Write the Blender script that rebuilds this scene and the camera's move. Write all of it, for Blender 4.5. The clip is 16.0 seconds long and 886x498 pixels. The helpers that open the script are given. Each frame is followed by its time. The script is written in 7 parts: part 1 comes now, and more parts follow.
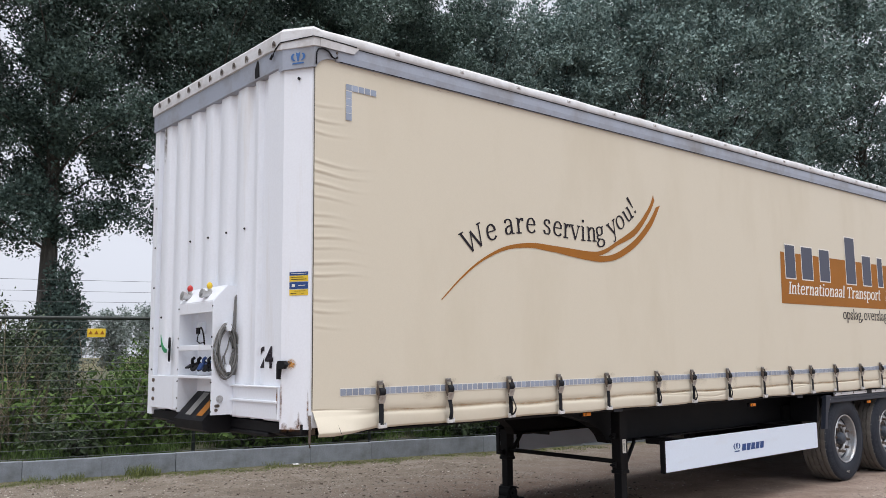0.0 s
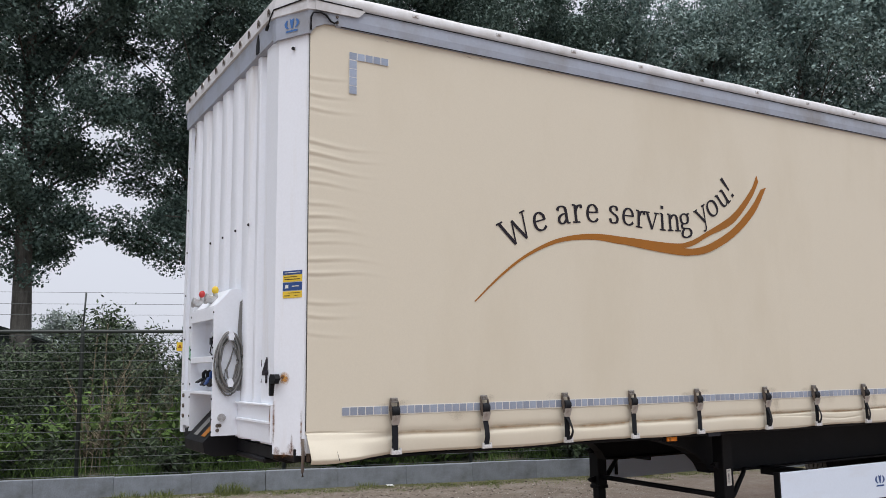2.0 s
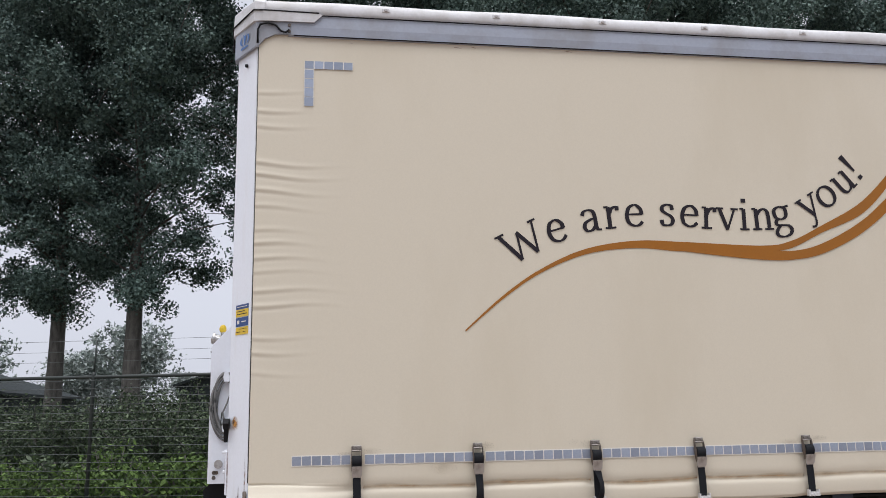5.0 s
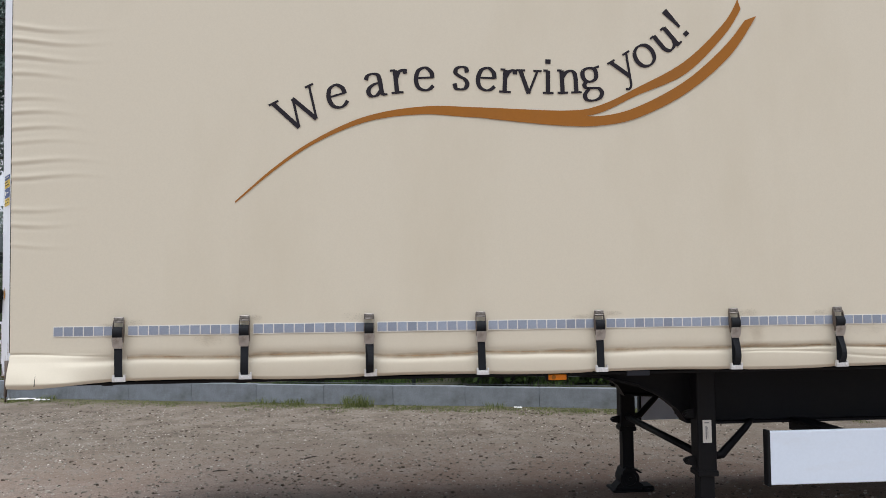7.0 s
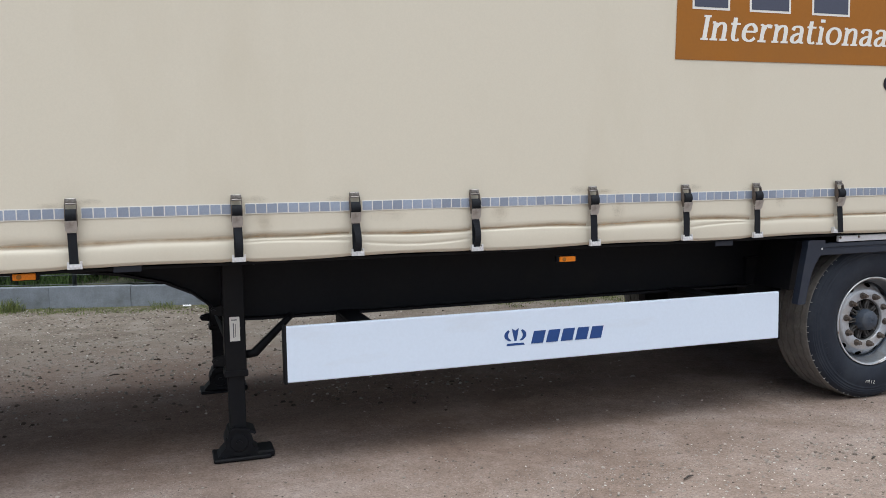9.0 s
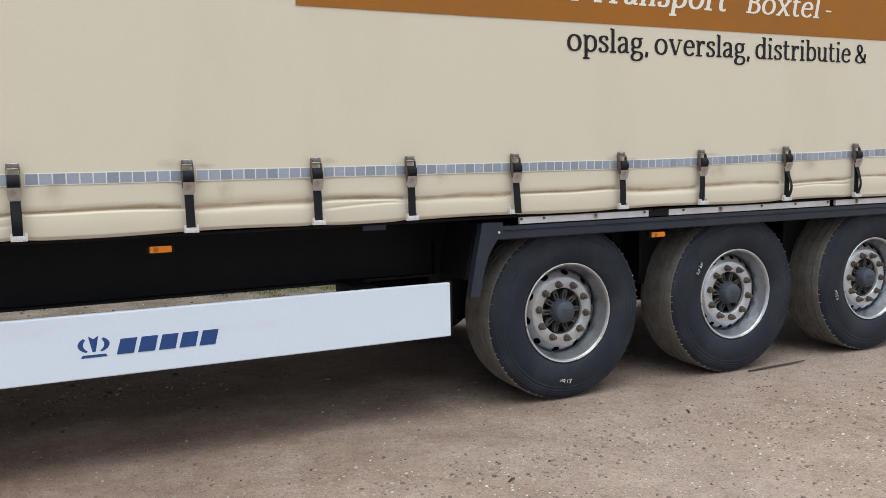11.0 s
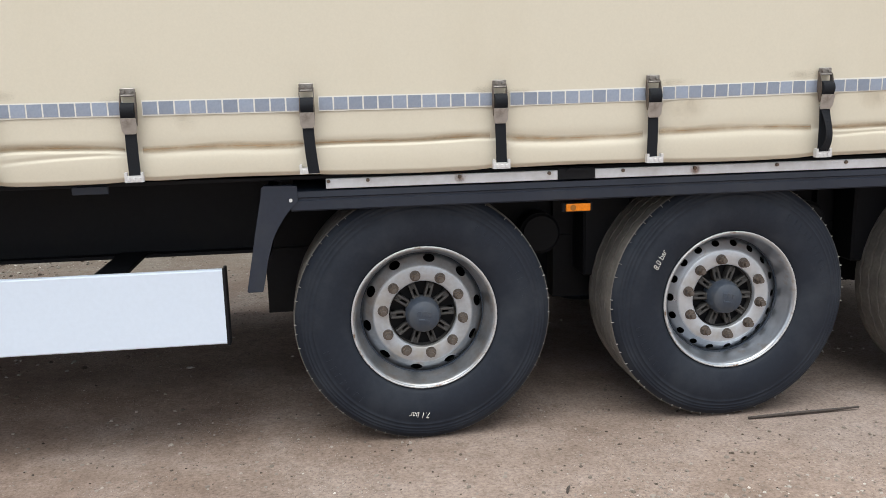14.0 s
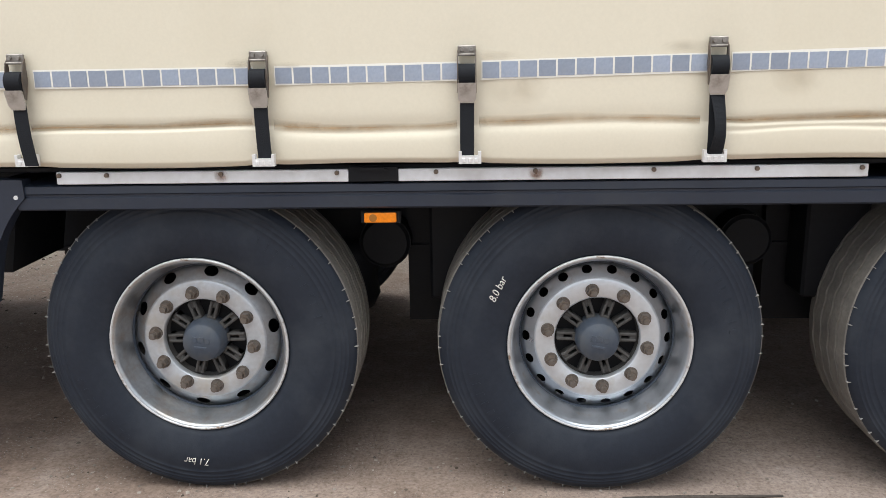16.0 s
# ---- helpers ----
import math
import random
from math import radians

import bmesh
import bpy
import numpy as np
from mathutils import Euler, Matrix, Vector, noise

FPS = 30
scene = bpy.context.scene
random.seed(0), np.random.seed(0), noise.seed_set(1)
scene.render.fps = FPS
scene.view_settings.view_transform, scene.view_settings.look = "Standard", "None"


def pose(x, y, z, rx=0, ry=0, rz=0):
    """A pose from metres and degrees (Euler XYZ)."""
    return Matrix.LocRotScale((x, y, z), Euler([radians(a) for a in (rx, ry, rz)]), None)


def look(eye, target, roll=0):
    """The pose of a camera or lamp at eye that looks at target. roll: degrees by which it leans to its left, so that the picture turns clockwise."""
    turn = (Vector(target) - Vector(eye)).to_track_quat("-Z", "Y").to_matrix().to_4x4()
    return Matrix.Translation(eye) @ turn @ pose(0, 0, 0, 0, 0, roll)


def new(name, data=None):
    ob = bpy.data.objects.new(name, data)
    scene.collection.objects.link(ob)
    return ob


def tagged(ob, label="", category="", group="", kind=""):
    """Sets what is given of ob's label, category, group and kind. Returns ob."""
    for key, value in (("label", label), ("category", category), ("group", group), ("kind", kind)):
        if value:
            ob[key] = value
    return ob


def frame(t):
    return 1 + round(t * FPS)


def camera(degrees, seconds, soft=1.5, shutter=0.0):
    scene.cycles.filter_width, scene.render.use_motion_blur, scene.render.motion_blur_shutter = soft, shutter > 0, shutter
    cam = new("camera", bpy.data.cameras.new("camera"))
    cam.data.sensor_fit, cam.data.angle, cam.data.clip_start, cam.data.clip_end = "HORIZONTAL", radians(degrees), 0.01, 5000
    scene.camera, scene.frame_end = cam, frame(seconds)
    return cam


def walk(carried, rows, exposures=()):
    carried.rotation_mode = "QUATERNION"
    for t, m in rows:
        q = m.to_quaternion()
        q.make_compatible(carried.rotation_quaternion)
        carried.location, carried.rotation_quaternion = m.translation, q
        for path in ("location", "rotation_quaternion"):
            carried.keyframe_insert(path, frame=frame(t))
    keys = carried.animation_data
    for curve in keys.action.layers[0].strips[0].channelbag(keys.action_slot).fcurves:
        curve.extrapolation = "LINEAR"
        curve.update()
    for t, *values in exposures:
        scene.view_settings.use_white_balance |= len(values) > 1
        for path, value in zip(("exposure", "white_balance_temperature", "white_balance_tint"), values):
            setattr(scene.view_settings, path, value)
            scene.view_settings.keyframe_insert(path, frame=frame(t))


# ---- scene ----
cam = camera(55.4, 16.0, soft=0.55)
PATH = [
    (0, (0.115, 0.118, 1.665), (1.404, 1.627, 1.91), -0.6),
    (0.5, (0.455, 0.194, 1.665), (1.702, 1.738, 1.908), -0.3),
    (1, (0.754, 0.294, 1.673), (1.943, 1.885, 1.914), -0.9),
    (1.5, (1.093, 0.332, 1.681), (2.179, 1.994, 1.921), -1.2),
    (2, (1.41, 0.416, 1.64), (2.398, 2.132, 1.923), -0.7),
    (2.5, (1.718, 0.529, 1.663), (2.634, 2.275, 1.988), -0.5),
    (3, (2.113, 0.496, 1.664), (2.931, 2.281, 2.031), -0.7),
    (3.5, (2.435, 0.535, 1.638), (3.118, 2.366, 2.048), -0.6),
    (4, (2.754, 0.579, 1.664), (3.276, 2.457, 2.088), -1.4),
    (4.2, (2.917, 0.522, 1.660), (3.383, 2.415, 2.084), -1.4),
    (6.3, (4.45, 0.497, 1.642), (4.63, 2.474, 1.874), -0.6),
    (6.5, (4.638, 0.525, 1.632), (4.811, 2.507, 1.841), -0.6),
    (7, (5.047, 0.527, 1.616), (5.208, 2.519, 1.704), -0.7),
    (7.5, (5.421, 0.566, 1.597), (5.645, 2.554, 1.587), -0.8),
    (8, (5.815, 0.699, 1.591), (6.218, 2.657, 1.541), -0.8),
    (8.5, (6.265, 0.656, 1.588), (6.739, 2.595, 1.461), -1.2),
    (9, (6.665, 0.746, 1.545), (7.291, 2.637, 1.375), -1.0),
    (9.5, (7.097, 0.785, 1.557), (7.922, 2.597, 1.362), -0.4),
    (10, (7.554, 0.717, 1.553), (8.416, 2.51, 1.346), -0.2),
    (10.2, (7.714, 0.764, 1.544), (8.581, 2.554, 1.333), -0.6),
    (12.3, (9.575, 1.253, 1.383), (10.289, 3.101, 1.104), -1.5),
    (12.5, (9.751, 1.293, 1.408), (10.41, 3.157, 1.108), -1.2),
    (13, (10.08, 1.491, 1.394), (10.628, 3.389, 1.084), -1.2),
    (13.5, (10.435, 1.7, 1.449), (10.848, 3.624, 1.093), -1.1),
    (14, (10.8, 1.868, 1.477), (11.061, 3.811, 1.086), -1.3),
    (14.5, (11.112, 2.094, 1.457), (11.299, 4.042, 1.047), -1.3),
    (15, (11.455, 2.213, 1.435), (11.567, 4.168, 1.028), -1.0),
    (15.5, (11.805, 2.312, 1.458), (11.813, 4.265, 1.027), -0.9),
    (16, (12.094, 2.562, 1.482), (12.005, 4.504, 1.013), -1.0),
]
EXPOSURES = [(0.0, 0.49, 6400, 12), (2.0, 0.37, 6400, 12), (3.0, 0.18, 6450, 13), (3.6, 0.23, 6400, 13), (4.2, 0.28, 6400, 13), (6.5, 0.39, 6300, 11), (7.5, 0.38, 6300, 9), (8.5, 0.38, 6050, 8), (9.5, 0.57, 6200, 7), (10.0, 0.50, 6300, 6), (12.5, 0.49, 6450, 6), (14.0, 0.74, 6450, 7), (16.0, 0.90, 6450, 7)]
walk(cam, [(t, look(eye, target, roll)) for t, eye, target, roll in PATH], EXPOSURES)

# ---- world and light: bright overcast sky ----
world = bpy.data.worlds.new("overcast_sky")
scene.world = world
world.use_nodes = True
wn, wl = world.node_tree.nodes, world.node_tree.links
wn.clear()
sky = wn.new("ShaderNodeTexSky")
sky.sky_type = "NISHITA"
sky.sun_disc = False
sky.sun_elevation = radians(76)
sky.sun_rotation = radians(195)
sky.dust_density = 4.0
grey = wn.new("ShaderNodeHueSaturation")
grey.inputs["Saturation"].default_value = 0.25
cloud = wn.new("ShaderNodeMix")
cloud.data_type = "RGBA"
cloud.inputs[0].default_value = 0.75
cloud.inputs[7].default_value = (6.3, 6.6, 7.3, 1)
back = wn.new("ShaderNodeBackground")
back.inputs[1].default_value = 0.1
wout = wn.new("ShaderNodeOutputWorld")
wl.new(sky.outputs[0], grey.inputs["Color"])
wl.new(grey.outputs[0], cloud.inputs[6])
wl.new(cloud.outputs[2], back.inputs[0])
wl.new(back.outputs[0], wout.inputs[0])

sun = new("sun", bpy.data.lights.new("sun", "SUN"))
sun.data.energy, sun.data.angle, sun.data.color = 2.35, radians(66), (1.0, 0.975, 0.94)
sun.matrix_world = look((5.2, -2.1, 9.5), (6, 0, 0))


# ---- materials ----
def ramp(nt, fac, stops):
    r = nt.nodes.new("ShaderNodeValToRGB")
    while len(r.color_ramp.elements) < len(stops):
        r.color_ramp.elements.new(0.5)
    for e, (p, c) in zip(r.color_ramp.elements, stops):
        e.position, e.color = p, (*c, 1)
    nt.links.new(fac, r.inputs[0])
    return r.outputs[0]


def noise_tex(nt, scale, detail=4.0, rough=0.55, stretch=None, space="Object"):
    co = nt.nodes.new("ShaderNodeTexCoord")
    out = co.outputs[space]
    if stretch:
        mp = nt.nodes.new("ShaderNodeMapping")
        mp.inputs["Scale"].default_value = stretch
        nt.links.new(out, mp.inputs[0])
        out = mp.outputs[0]
    n = nt.nodes.new("ShaderNodeTexNoise")
    n.inputs["Scale"].default_value, n.inputs["Detail"].default_value = scale, detail
    n.inputs["Roughness"].default_value = rough
    nt.links.new(out, n.inputs["Vector"])
    return n.outputs["Fac"]


def mixc(nt, fac, a, b, blend="MIX"):
    m = nt.nodes.new("ShaderNodeMix")
    m.data_type, m.blend_type = "RGBA", blend
    for s, v in ((0, fac), (6, a), (7, b)):
        if isinstance(v, bpy.types.NodeSocket):
            nt.links.new(v, m.inputs[s])
        else:
            m.inputs[s].default_value = v if s == 0 else (*v, 1)
    return m.outputs[2]


def material(name, colour, rough=0.5, metal=0.0, dirt=None, dirt_scale=3.0, dirt_low=0.45, dirt_high=0.75, grain=0.06, grain_scale=60.0, bump=0.0,
             bump_scale=80.0, spec=0.5, random_tint=0.0, stretch=None, coat=0.0):
    """Paint or cloth: base colour, fine grain, stains of a second colour, fine relief."""
    m = bpy.data.materials.new(name)
    m.use_nodes = True
    nt = m.node_tree
    b = nt.nodes["Principled BSDF"]
    b.inputs["Roughness"].default_value, b.inputs["Metallic"].default_value = rough, metal
    b.inputs["Specular IOR Level"].default_value = spec
    b.inputs["Coat Weight"].default_value = coat
    c = colour
    fine = noise_tex(nt, grain_scale, 3.0)
    lo = tuple(v * (1 - grain) for v in c)
    hi = tuple(min(1, v * (1 + grain)) for v in c)
    out = ramp(nt, fine, [(0.3, lo), (0.7, hi)])
    if dirt:
        stain = noise_tex(nt, dirt_scale, 6.0, 0.62, stretch)
        f = ramp(nt, stain, [(dirt_low, (0, 0, 0)), (dirt_high, (1, 1, 1))])
        out = mixc(nt, f, out, dirt)
        rr = nt.nodes.new("ShaderNodeMapRange")
        nt.links.new(stain, rr.inputs[0])
        rr.inputs[3].default_value, rr.inputs[4].default_value = max(0.05, rough - 0.1), min(1, rough + 0.15)
        nt.links.new(rr.outputs[0], b.inputs["Roughness"])
    if random_tint:
        oi = nt.nodes.new("ShaderNodeObjectInfo")
        f = ramp(nt, oi.outputs["Random"], [(0.0, (1 - random_tint,) * 3), (1.0, (1 + random_tint,) * 3)])
        out = mixc(nt, 1.0, out, f, "MULTIPLY")
    nt.links.new(out, b.inputs["Base Color"])
    if bump:
        bp = nt.nodes.new("ShaderNodeBump")
        bp.inputs["Strength"].default_value, bp.inputs["Distance"].default_value = bump, 0.004
        nt.links.new(noise_tex(nt, bump_scale, 4.0), bp.inputs["Height"])
        nt.links.new(bp.outputs[0], b.inputs["Normal"])
    return m


def leaf_material(name, dark, light, gloss=0.45):
    m = bpy.data.materials.new(name)
    m.use_nodes = True
    nt = m.node_tree
    b = nt.nodes["Principled BSDF"]
    g = nt.nodes.new("ShaderNodeNewGeometry")
    c = ramp(nt, g.outputs["Random Per Island"], [(0.0, dark), (0.75, light), (1.0, tuple(v * 1.35 for v in light))])
    nt.links.new(c, b.inputs["Base Color"])
    b.inputs["Roughness"].default_value = gloss
    b.inputs["Specular IOR Level"].default_value = 0.25
    return m


def soft_material(name, colour, rough=0.7, cover=0.5, scale=18.0, least=0.0):
    """Dust, rust or painted crease shade that thins out to nothing at the edge of its patch, broken up by grain."""
    m = bpy.data.materials.new(name)
    m.use_nodes = True
    nt = m.node_tree
    b = nt.nodes["Principled BSDF"]
    b.inputs["Roughness"].default_value = rough
    c = ramp(nt, noise_tex(nt, scale * 3, 3.0), [(0.3, tuple(v * 0.75 for v in colour)), (0.7, tuple(v * 1.25 for v in colour))])
    nt.links.new(c, b.inputs["Base Color"])
    co = nt.nodes.new("ShaderNodeTexCoord")
    mp = nt.nodes.new("ShaderNodeMapping")
    mp.inputs["Location"].default_value, mp.inputs["Scale"].default_value = (-1, -1, -1), (2, 2, 2)
    nt.links.new(co.outputs["UV"], mp.inputs[0])
    flat = nt.nodes.new("ShaderNodeVectorMath")
    flat.operation = "MULTIPLY"
    flat.inputs[1].default_value = (1, 1, 0)
    nt.links.new(mp.outputs[0], flat.inputs[0])
    far = nt.nodes.new("ShaderNodeVectorMath")
    far.operation = "LENGTH"
    nt.links.new(flat.outputs[0], far.inputs[0])
    edge = nt.nodes.new("ShaderNodeMapRange")
    edge.inputs[1].default_value, edge.inputs[2].default_value, edge.inputs[3].default_value, edge.inputs[4].default_value = 0.0, 1.0, 1.0, 0.0
    nt.links.new(far.outputs["Value"], edge.inputs[0])
    blot = ramp(nt, noise_tex(nt, scale, 5.0, 0.7), [(0.32, (least, least, least)), (0.68, (1, 1, 1))])
    a = nt.nodes.new("ShaderNodeMath")
    a.operation = "MULTIPLY"
    nt.links.new(edge.outputs[0], a.inputs[0])
    nt.links.new(blot, a.inputs[1])
    k = nt.nodes.new("ShaderNodeMath")
    k.operation, k.use_clamp = "MULTIPLY", True
    k.inputs[1].default_value = cover
    nt.links.new(a.outputs[0], k.inputs[0])
    nt.links.new(k.outputs[0], b.inputs["Alpha"])
    return m


def patch(corners):
    """A four-cornered skin with its own 0..1 coordinates, for soft stains."""
    bm = bmesh.new()
    uv = bm.loops.layers.uv.new("stain")
    f = bm.faces.new([bm.verts.new(p) for p in corners])
    for l, q in zip(f.loops, ((0, 0), (1, 0), (1, 1), (0, 1))):
        l[uv].uv = q
    return bm


def stone_layer(nt, scale, seed, size, c, cover, dark, light):
    """Stones pressed into the dust: cells of one size, shown where a patchy mask lets them."""
    co = nt.nodes.new("ShaderNodeTexCoord")
    mp = nt.nodes.new("ShaderNodeMapping")
    mp.inputs["Location"].default_value = (seed, seed * 0.7, 0)
    nt.links.new(co.outputs["Object"], mp.inputs[0])
    vo = nt.nodes.new("ShaderNodeTexVoronoi")
    vo.inputs["Scale"].default_value = scale
    nt.links.new(mp.outputs[0], vo.inputs["Vector"])
    stone = ramp(nt, vo.outputs["Distance"], [(size * 0.75, (1, 1, 1)), (size, (0, 0, 0))])
    where = ramp(nt, noise_tex(nt, 1.1 + seed * 0.13, 6.0, 0.72), [(cover - 0.05, (0, 0, 0)), (cover + 0.05, (1, 1, 1))])
    sep = nt.nodes.new("ShaderNodeSeparateColor")
    nt.links.new(vo.outputs["Color"], sep.inputs[0])
    tint = ramp(nt, sep.outputs[0], [(0.0, dark), (0.7, tuple((p + q) / 2 for p, q in zip(dark, light))), (1.0, light)])
    pick = ramp(nt, sep.outputs[1], [(0.42, (0, 0, 0)), (0.48, (1, 1, 1))])
    mask = mixc(nt, 1.0, mixc(nt, 1.0, stone, where, "MULTIPLY"), pick, "MULTIPLY")
    return mixc(nt, mask, c, tint), mask


def ground_material():
    m = bpy.data.materials.new("gravel_yard")
    m.use_nodes = True
    nt = m.node_tree
    b = nt.nodes["Principled BSDF"]
    big = noise_tex(nt, 0.32, 5.0, 0.6)
    mid = noise_tex(nt, 2.4, 8.0, 0.7)
    grit = noise_tex(nt, 70.0, 3.0, 0.75)
    spot = noise_tex(nt, 17.0, 5.0, 0.7)
    c1 = ramp(nt, big, [(0.36, (0.218, 0.162, 0.127)), (0.5, (0.277, 0.217, 0.178)), (0.64, (0.310, 0.264, 0.234))])
    c2 = ramp(nt, mid, [(0.30, (0.182, 0.140, 0.110)), (0.5, (0.260, 0.206, 0.168)), (0.70, (0.340, 0.285, 0.246))])
    c = mixc(nt, 0.6, c1, c2)
    # greyer gravel towards the kerb
    co = nt.nodes.new("ShaderNodeTexCoord")
    sp = nt.nodes.new("ShaderNodeSeparateXYZ")
    nt.links.new(co.outputs["Object"], sp.inputs[0])
    shift = nt.nodes.new("ShaderNodeMath")
    shift.operation = "MULTIPLY_ADD"
    nt.links.new(mid, shift.inputs[0])
    shift.inputs[1].default_value = 5.0
    nt.links.new(sp.outputs["Y"], shift.inputs[2])
    zone = nt.nodes.new("ShaderNodeMapRange")
    zone.inputs[1].default_value, zone.inputs[2].default_value = 9.4, 12.0
    nt.links.new(shift.outputs[0], zone.inputs[0])
    g1 = ramp(nt, mid, [(0.30, (0.100, 0.083, 0.063)), (0.5, (0.168, 0.143, 0.115)), (0.70, (0.232, 0.208, 0.176))])
    c = mixc(nt, zone.outputs[0], c, g1)
    c = mixc(nt, 0.9, c, ramp(nt, spot, [(0.32, (0.82, 0.81, 0.80)), (0.5, (1.0, 1.0, 1.0)), (0.68, (1.12, 1.12, 1.12))]), "MULTIPLY")
    c = mixc(nt, 0.9, c, ramp(nt, grit, [(0.30, (0.64, 0.62, 0.60)), (0.48, (1.0, 1.0, 1.0)), (0.70, (1.30, 1.30, 1.28))]), "MULTIPLY")
    # moss and short growth in a ragged band along the foot of the kerb
    lean = nt.nodes.new("ShaderNodeVectorMath")
    lean.operation = "DOT_PRODUCT"
    lean.inputs[1].default_value = (0.29, 1.0, 0.0)
    nt.links.new(co.outputs["Object"], lean.inputs[0])
    wob = nt.nodes.new("ShaderNodeMath")
    wob.operation = "MULTIPLY_ADD"
    nt.links.new(mid, wob.inputs[0])
    wob.inputs[1].default_value = 1.5
    nt.links.new(lean.outputs["Value"], wob.inputs[2])
    band = nt.nodes.new("ShaderNodeMapRange")
    band.inputs[1].default_value, band.inputs[2].default_value, band.inputs[4].default_value = 13.95, 14.45, 0.8
    nt.links.new(wob.outputs[0], band.inputs[0])
    c = mixc(nt, band.outputs[0], c, ramp(nt, spot, [(0.35, (0.055, 0.058, 0.026)), (0.6, (0.115, 0.115, 0.052))]))
    # shade under the trailer, deepened in the soil colour, with a ragged edge
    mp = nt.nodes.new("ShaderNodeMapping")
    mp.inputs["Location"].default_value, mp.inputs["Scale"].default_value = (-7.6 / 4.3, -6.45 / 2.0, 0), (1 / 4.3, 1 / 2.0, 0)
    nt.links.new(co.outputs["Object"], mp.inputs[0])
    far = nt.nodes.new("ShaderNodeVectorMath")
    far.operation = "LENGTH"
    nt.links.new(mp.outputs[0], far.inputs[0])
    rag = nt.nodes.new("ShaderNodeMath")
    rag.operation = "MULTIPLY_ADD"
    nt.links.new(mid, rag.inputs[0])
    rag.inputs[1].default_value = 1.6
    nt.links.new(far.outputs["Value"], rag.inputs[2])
    under_shade = nt.nodes.new("ShaderNodeMapRange")
    under_shade.inputs[1].default_value, under_shade.inputs[2].default_value = 1.15, 1.95
    under_shade.inputs[3].default_value, under_shade.inputs[4].default_value = 1.0, 0.0
    nt.links.new(rag.outputs[0], under_shade.inputs[0])
    c = mixc(nt, under_shade.outputs[0], c, mixc(nt, 1.0, c, (0.80, 0.74, 0.71), "MULTIPLY"))
    c = mixc(nt, 1.0, c, (0.955, 0.945, 0.965), "MULTIPLY")
    # paler tint from about x = 11 on, its edge made ragged by noise
    roll = nt.nodes.new("ShaderNodeMath")
    roll.operation = "MULTIPLY_ADD"
    nt.links.new(mid, roll.inputs[0])
    roll.inputs[1].default_value = 1.6
    nt.links.new(sp.outputs["X"], roll.inputs[2])
    dry = nt.nodes.new("ShaderNodeMapRange")
    dry.inputs[1].default_value, dry.inputs[2].default_value = 11.0, 13.4
    nt.links.new(roll.outputs[0], dry.inputs[0])
    c = mixc(nt, dry.outputs[0], c, mixc(nt, 1.0, c, (1.09, 1.09, 1.10), "MULTIPLY"))
    c, m3 = stone_layer(nt, 34.0, 2.9, 0.27, c, 0.655, (0.10, 0.085, 0.075), (0.27, 0.245, 0.225))
    c, m1 = stone_layer(nt, 62.0, 1.7, 0.30, c, 0.60, (0.125, 0.10, 0.084), (0.42, 0.38, 0.34))
    c, m2 = stone_layer(nt, 120.0, 4.1, 0.34, c, 0.51, (0.095, 0.077, 0.064), (0.44, 0.40, 0.365))
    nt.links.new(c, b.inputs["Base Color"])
    b.inputs["Roughness"].default_value = 0.92
    b.inputs["Specular IOR Level"].default_value = 0.15
    h = mixc(nt, 0.5, grit, mid)
    h = mixc(nt, 0.4, h, spot)
    h = mixc(nt, 0.35, h, m1)
    h = mixc(nt, 0.2, h, m2)
    h = mixc(nt, 0.35, h, m3)
    bp = nt.nodes.new("ShaderNodeBump")
    bp.inputs["Strength"].default_value, bp.inputs["Distance"].default_value = 0.9, 0.022
    nt.links.new(h, bp.inputs["Height"])
    nt.links.new(bp.outputs[0], b.inputs["Normal"])
    return m


TARP = material("cream_tarpaulin", (0.628, 0.579, 0.468), 0.5, dirt=(0.555, 0.50, 0.385), dirt_scale=1.3, dirt_low=0.5, dirt_high=0.95, grain=0.02, grain_scale=120, bump=0.04, bump_scale=300, stretch=(1, 1, 0.35))
WHITE = material("white_steel_paint", (0.785, 0.82, 0.875), 0.4, dirt=(0.60, 0.57, 0.52), dirt_scale=2.2, dirt_low=0.56, dirt_high=1.0, grain=0.02, stretch=(3, 3, 0.3))
ROOFC = material("white_roof_tarpaulin", (0.60, 0.61, 0.63), 0.5, dirt=(0.36, 0.345, 0.32), dirt_scale=6, dirt_low=0.42, dirt_high=0.9, grain=0.04, bump=0.1, bump_scale=40)
GREYM = material("grey_painted_header", (0.315, 0.35, 0.42), 0.45, dirt=(0.22, 0.22, 0.22), dirt_scale=3, grain=0.03)
BLACK = material("black_chassis_paint", (0.0055, 0.006, 0.0078), 0.55, spec=0.2, dirt=(0.013, 0.012, 0.011), dirt_scale=4, dirt_low=0.5, dirt_high=0.85, grain=0.15)
PLASTIC = material("dark_mudguard_plastic", (0.0120, 0.0175, 0.0315), 0.5, dirt=(0.030, 0.034, 0.042), dirt_scale=5, dirt_low=0.5, dirt_high=0.9, grain=0.08, bump=0.1, bump_scale=250)
RUBBER = material("tyre_rubber", (0.0112, 0.0155, 0.0250), 0.6, spec=0.31, dirt=(0.034, 0.040, 0.050), dirt_scale=4.5, dirt_low=0.46, dirt_high=0.85, grain=0.12, bump=0.12, bump_scale=160)
TREAD = material("dusty_tyre_tread", (0.172, 0.158, 0.139), 0.9, dirt=(0.10, 0.093, 0.085), dirt_scale=9, dirt_low=0.4, dirt_high=0.8, grain=0.15, bump=0.3, bump_scale=120)
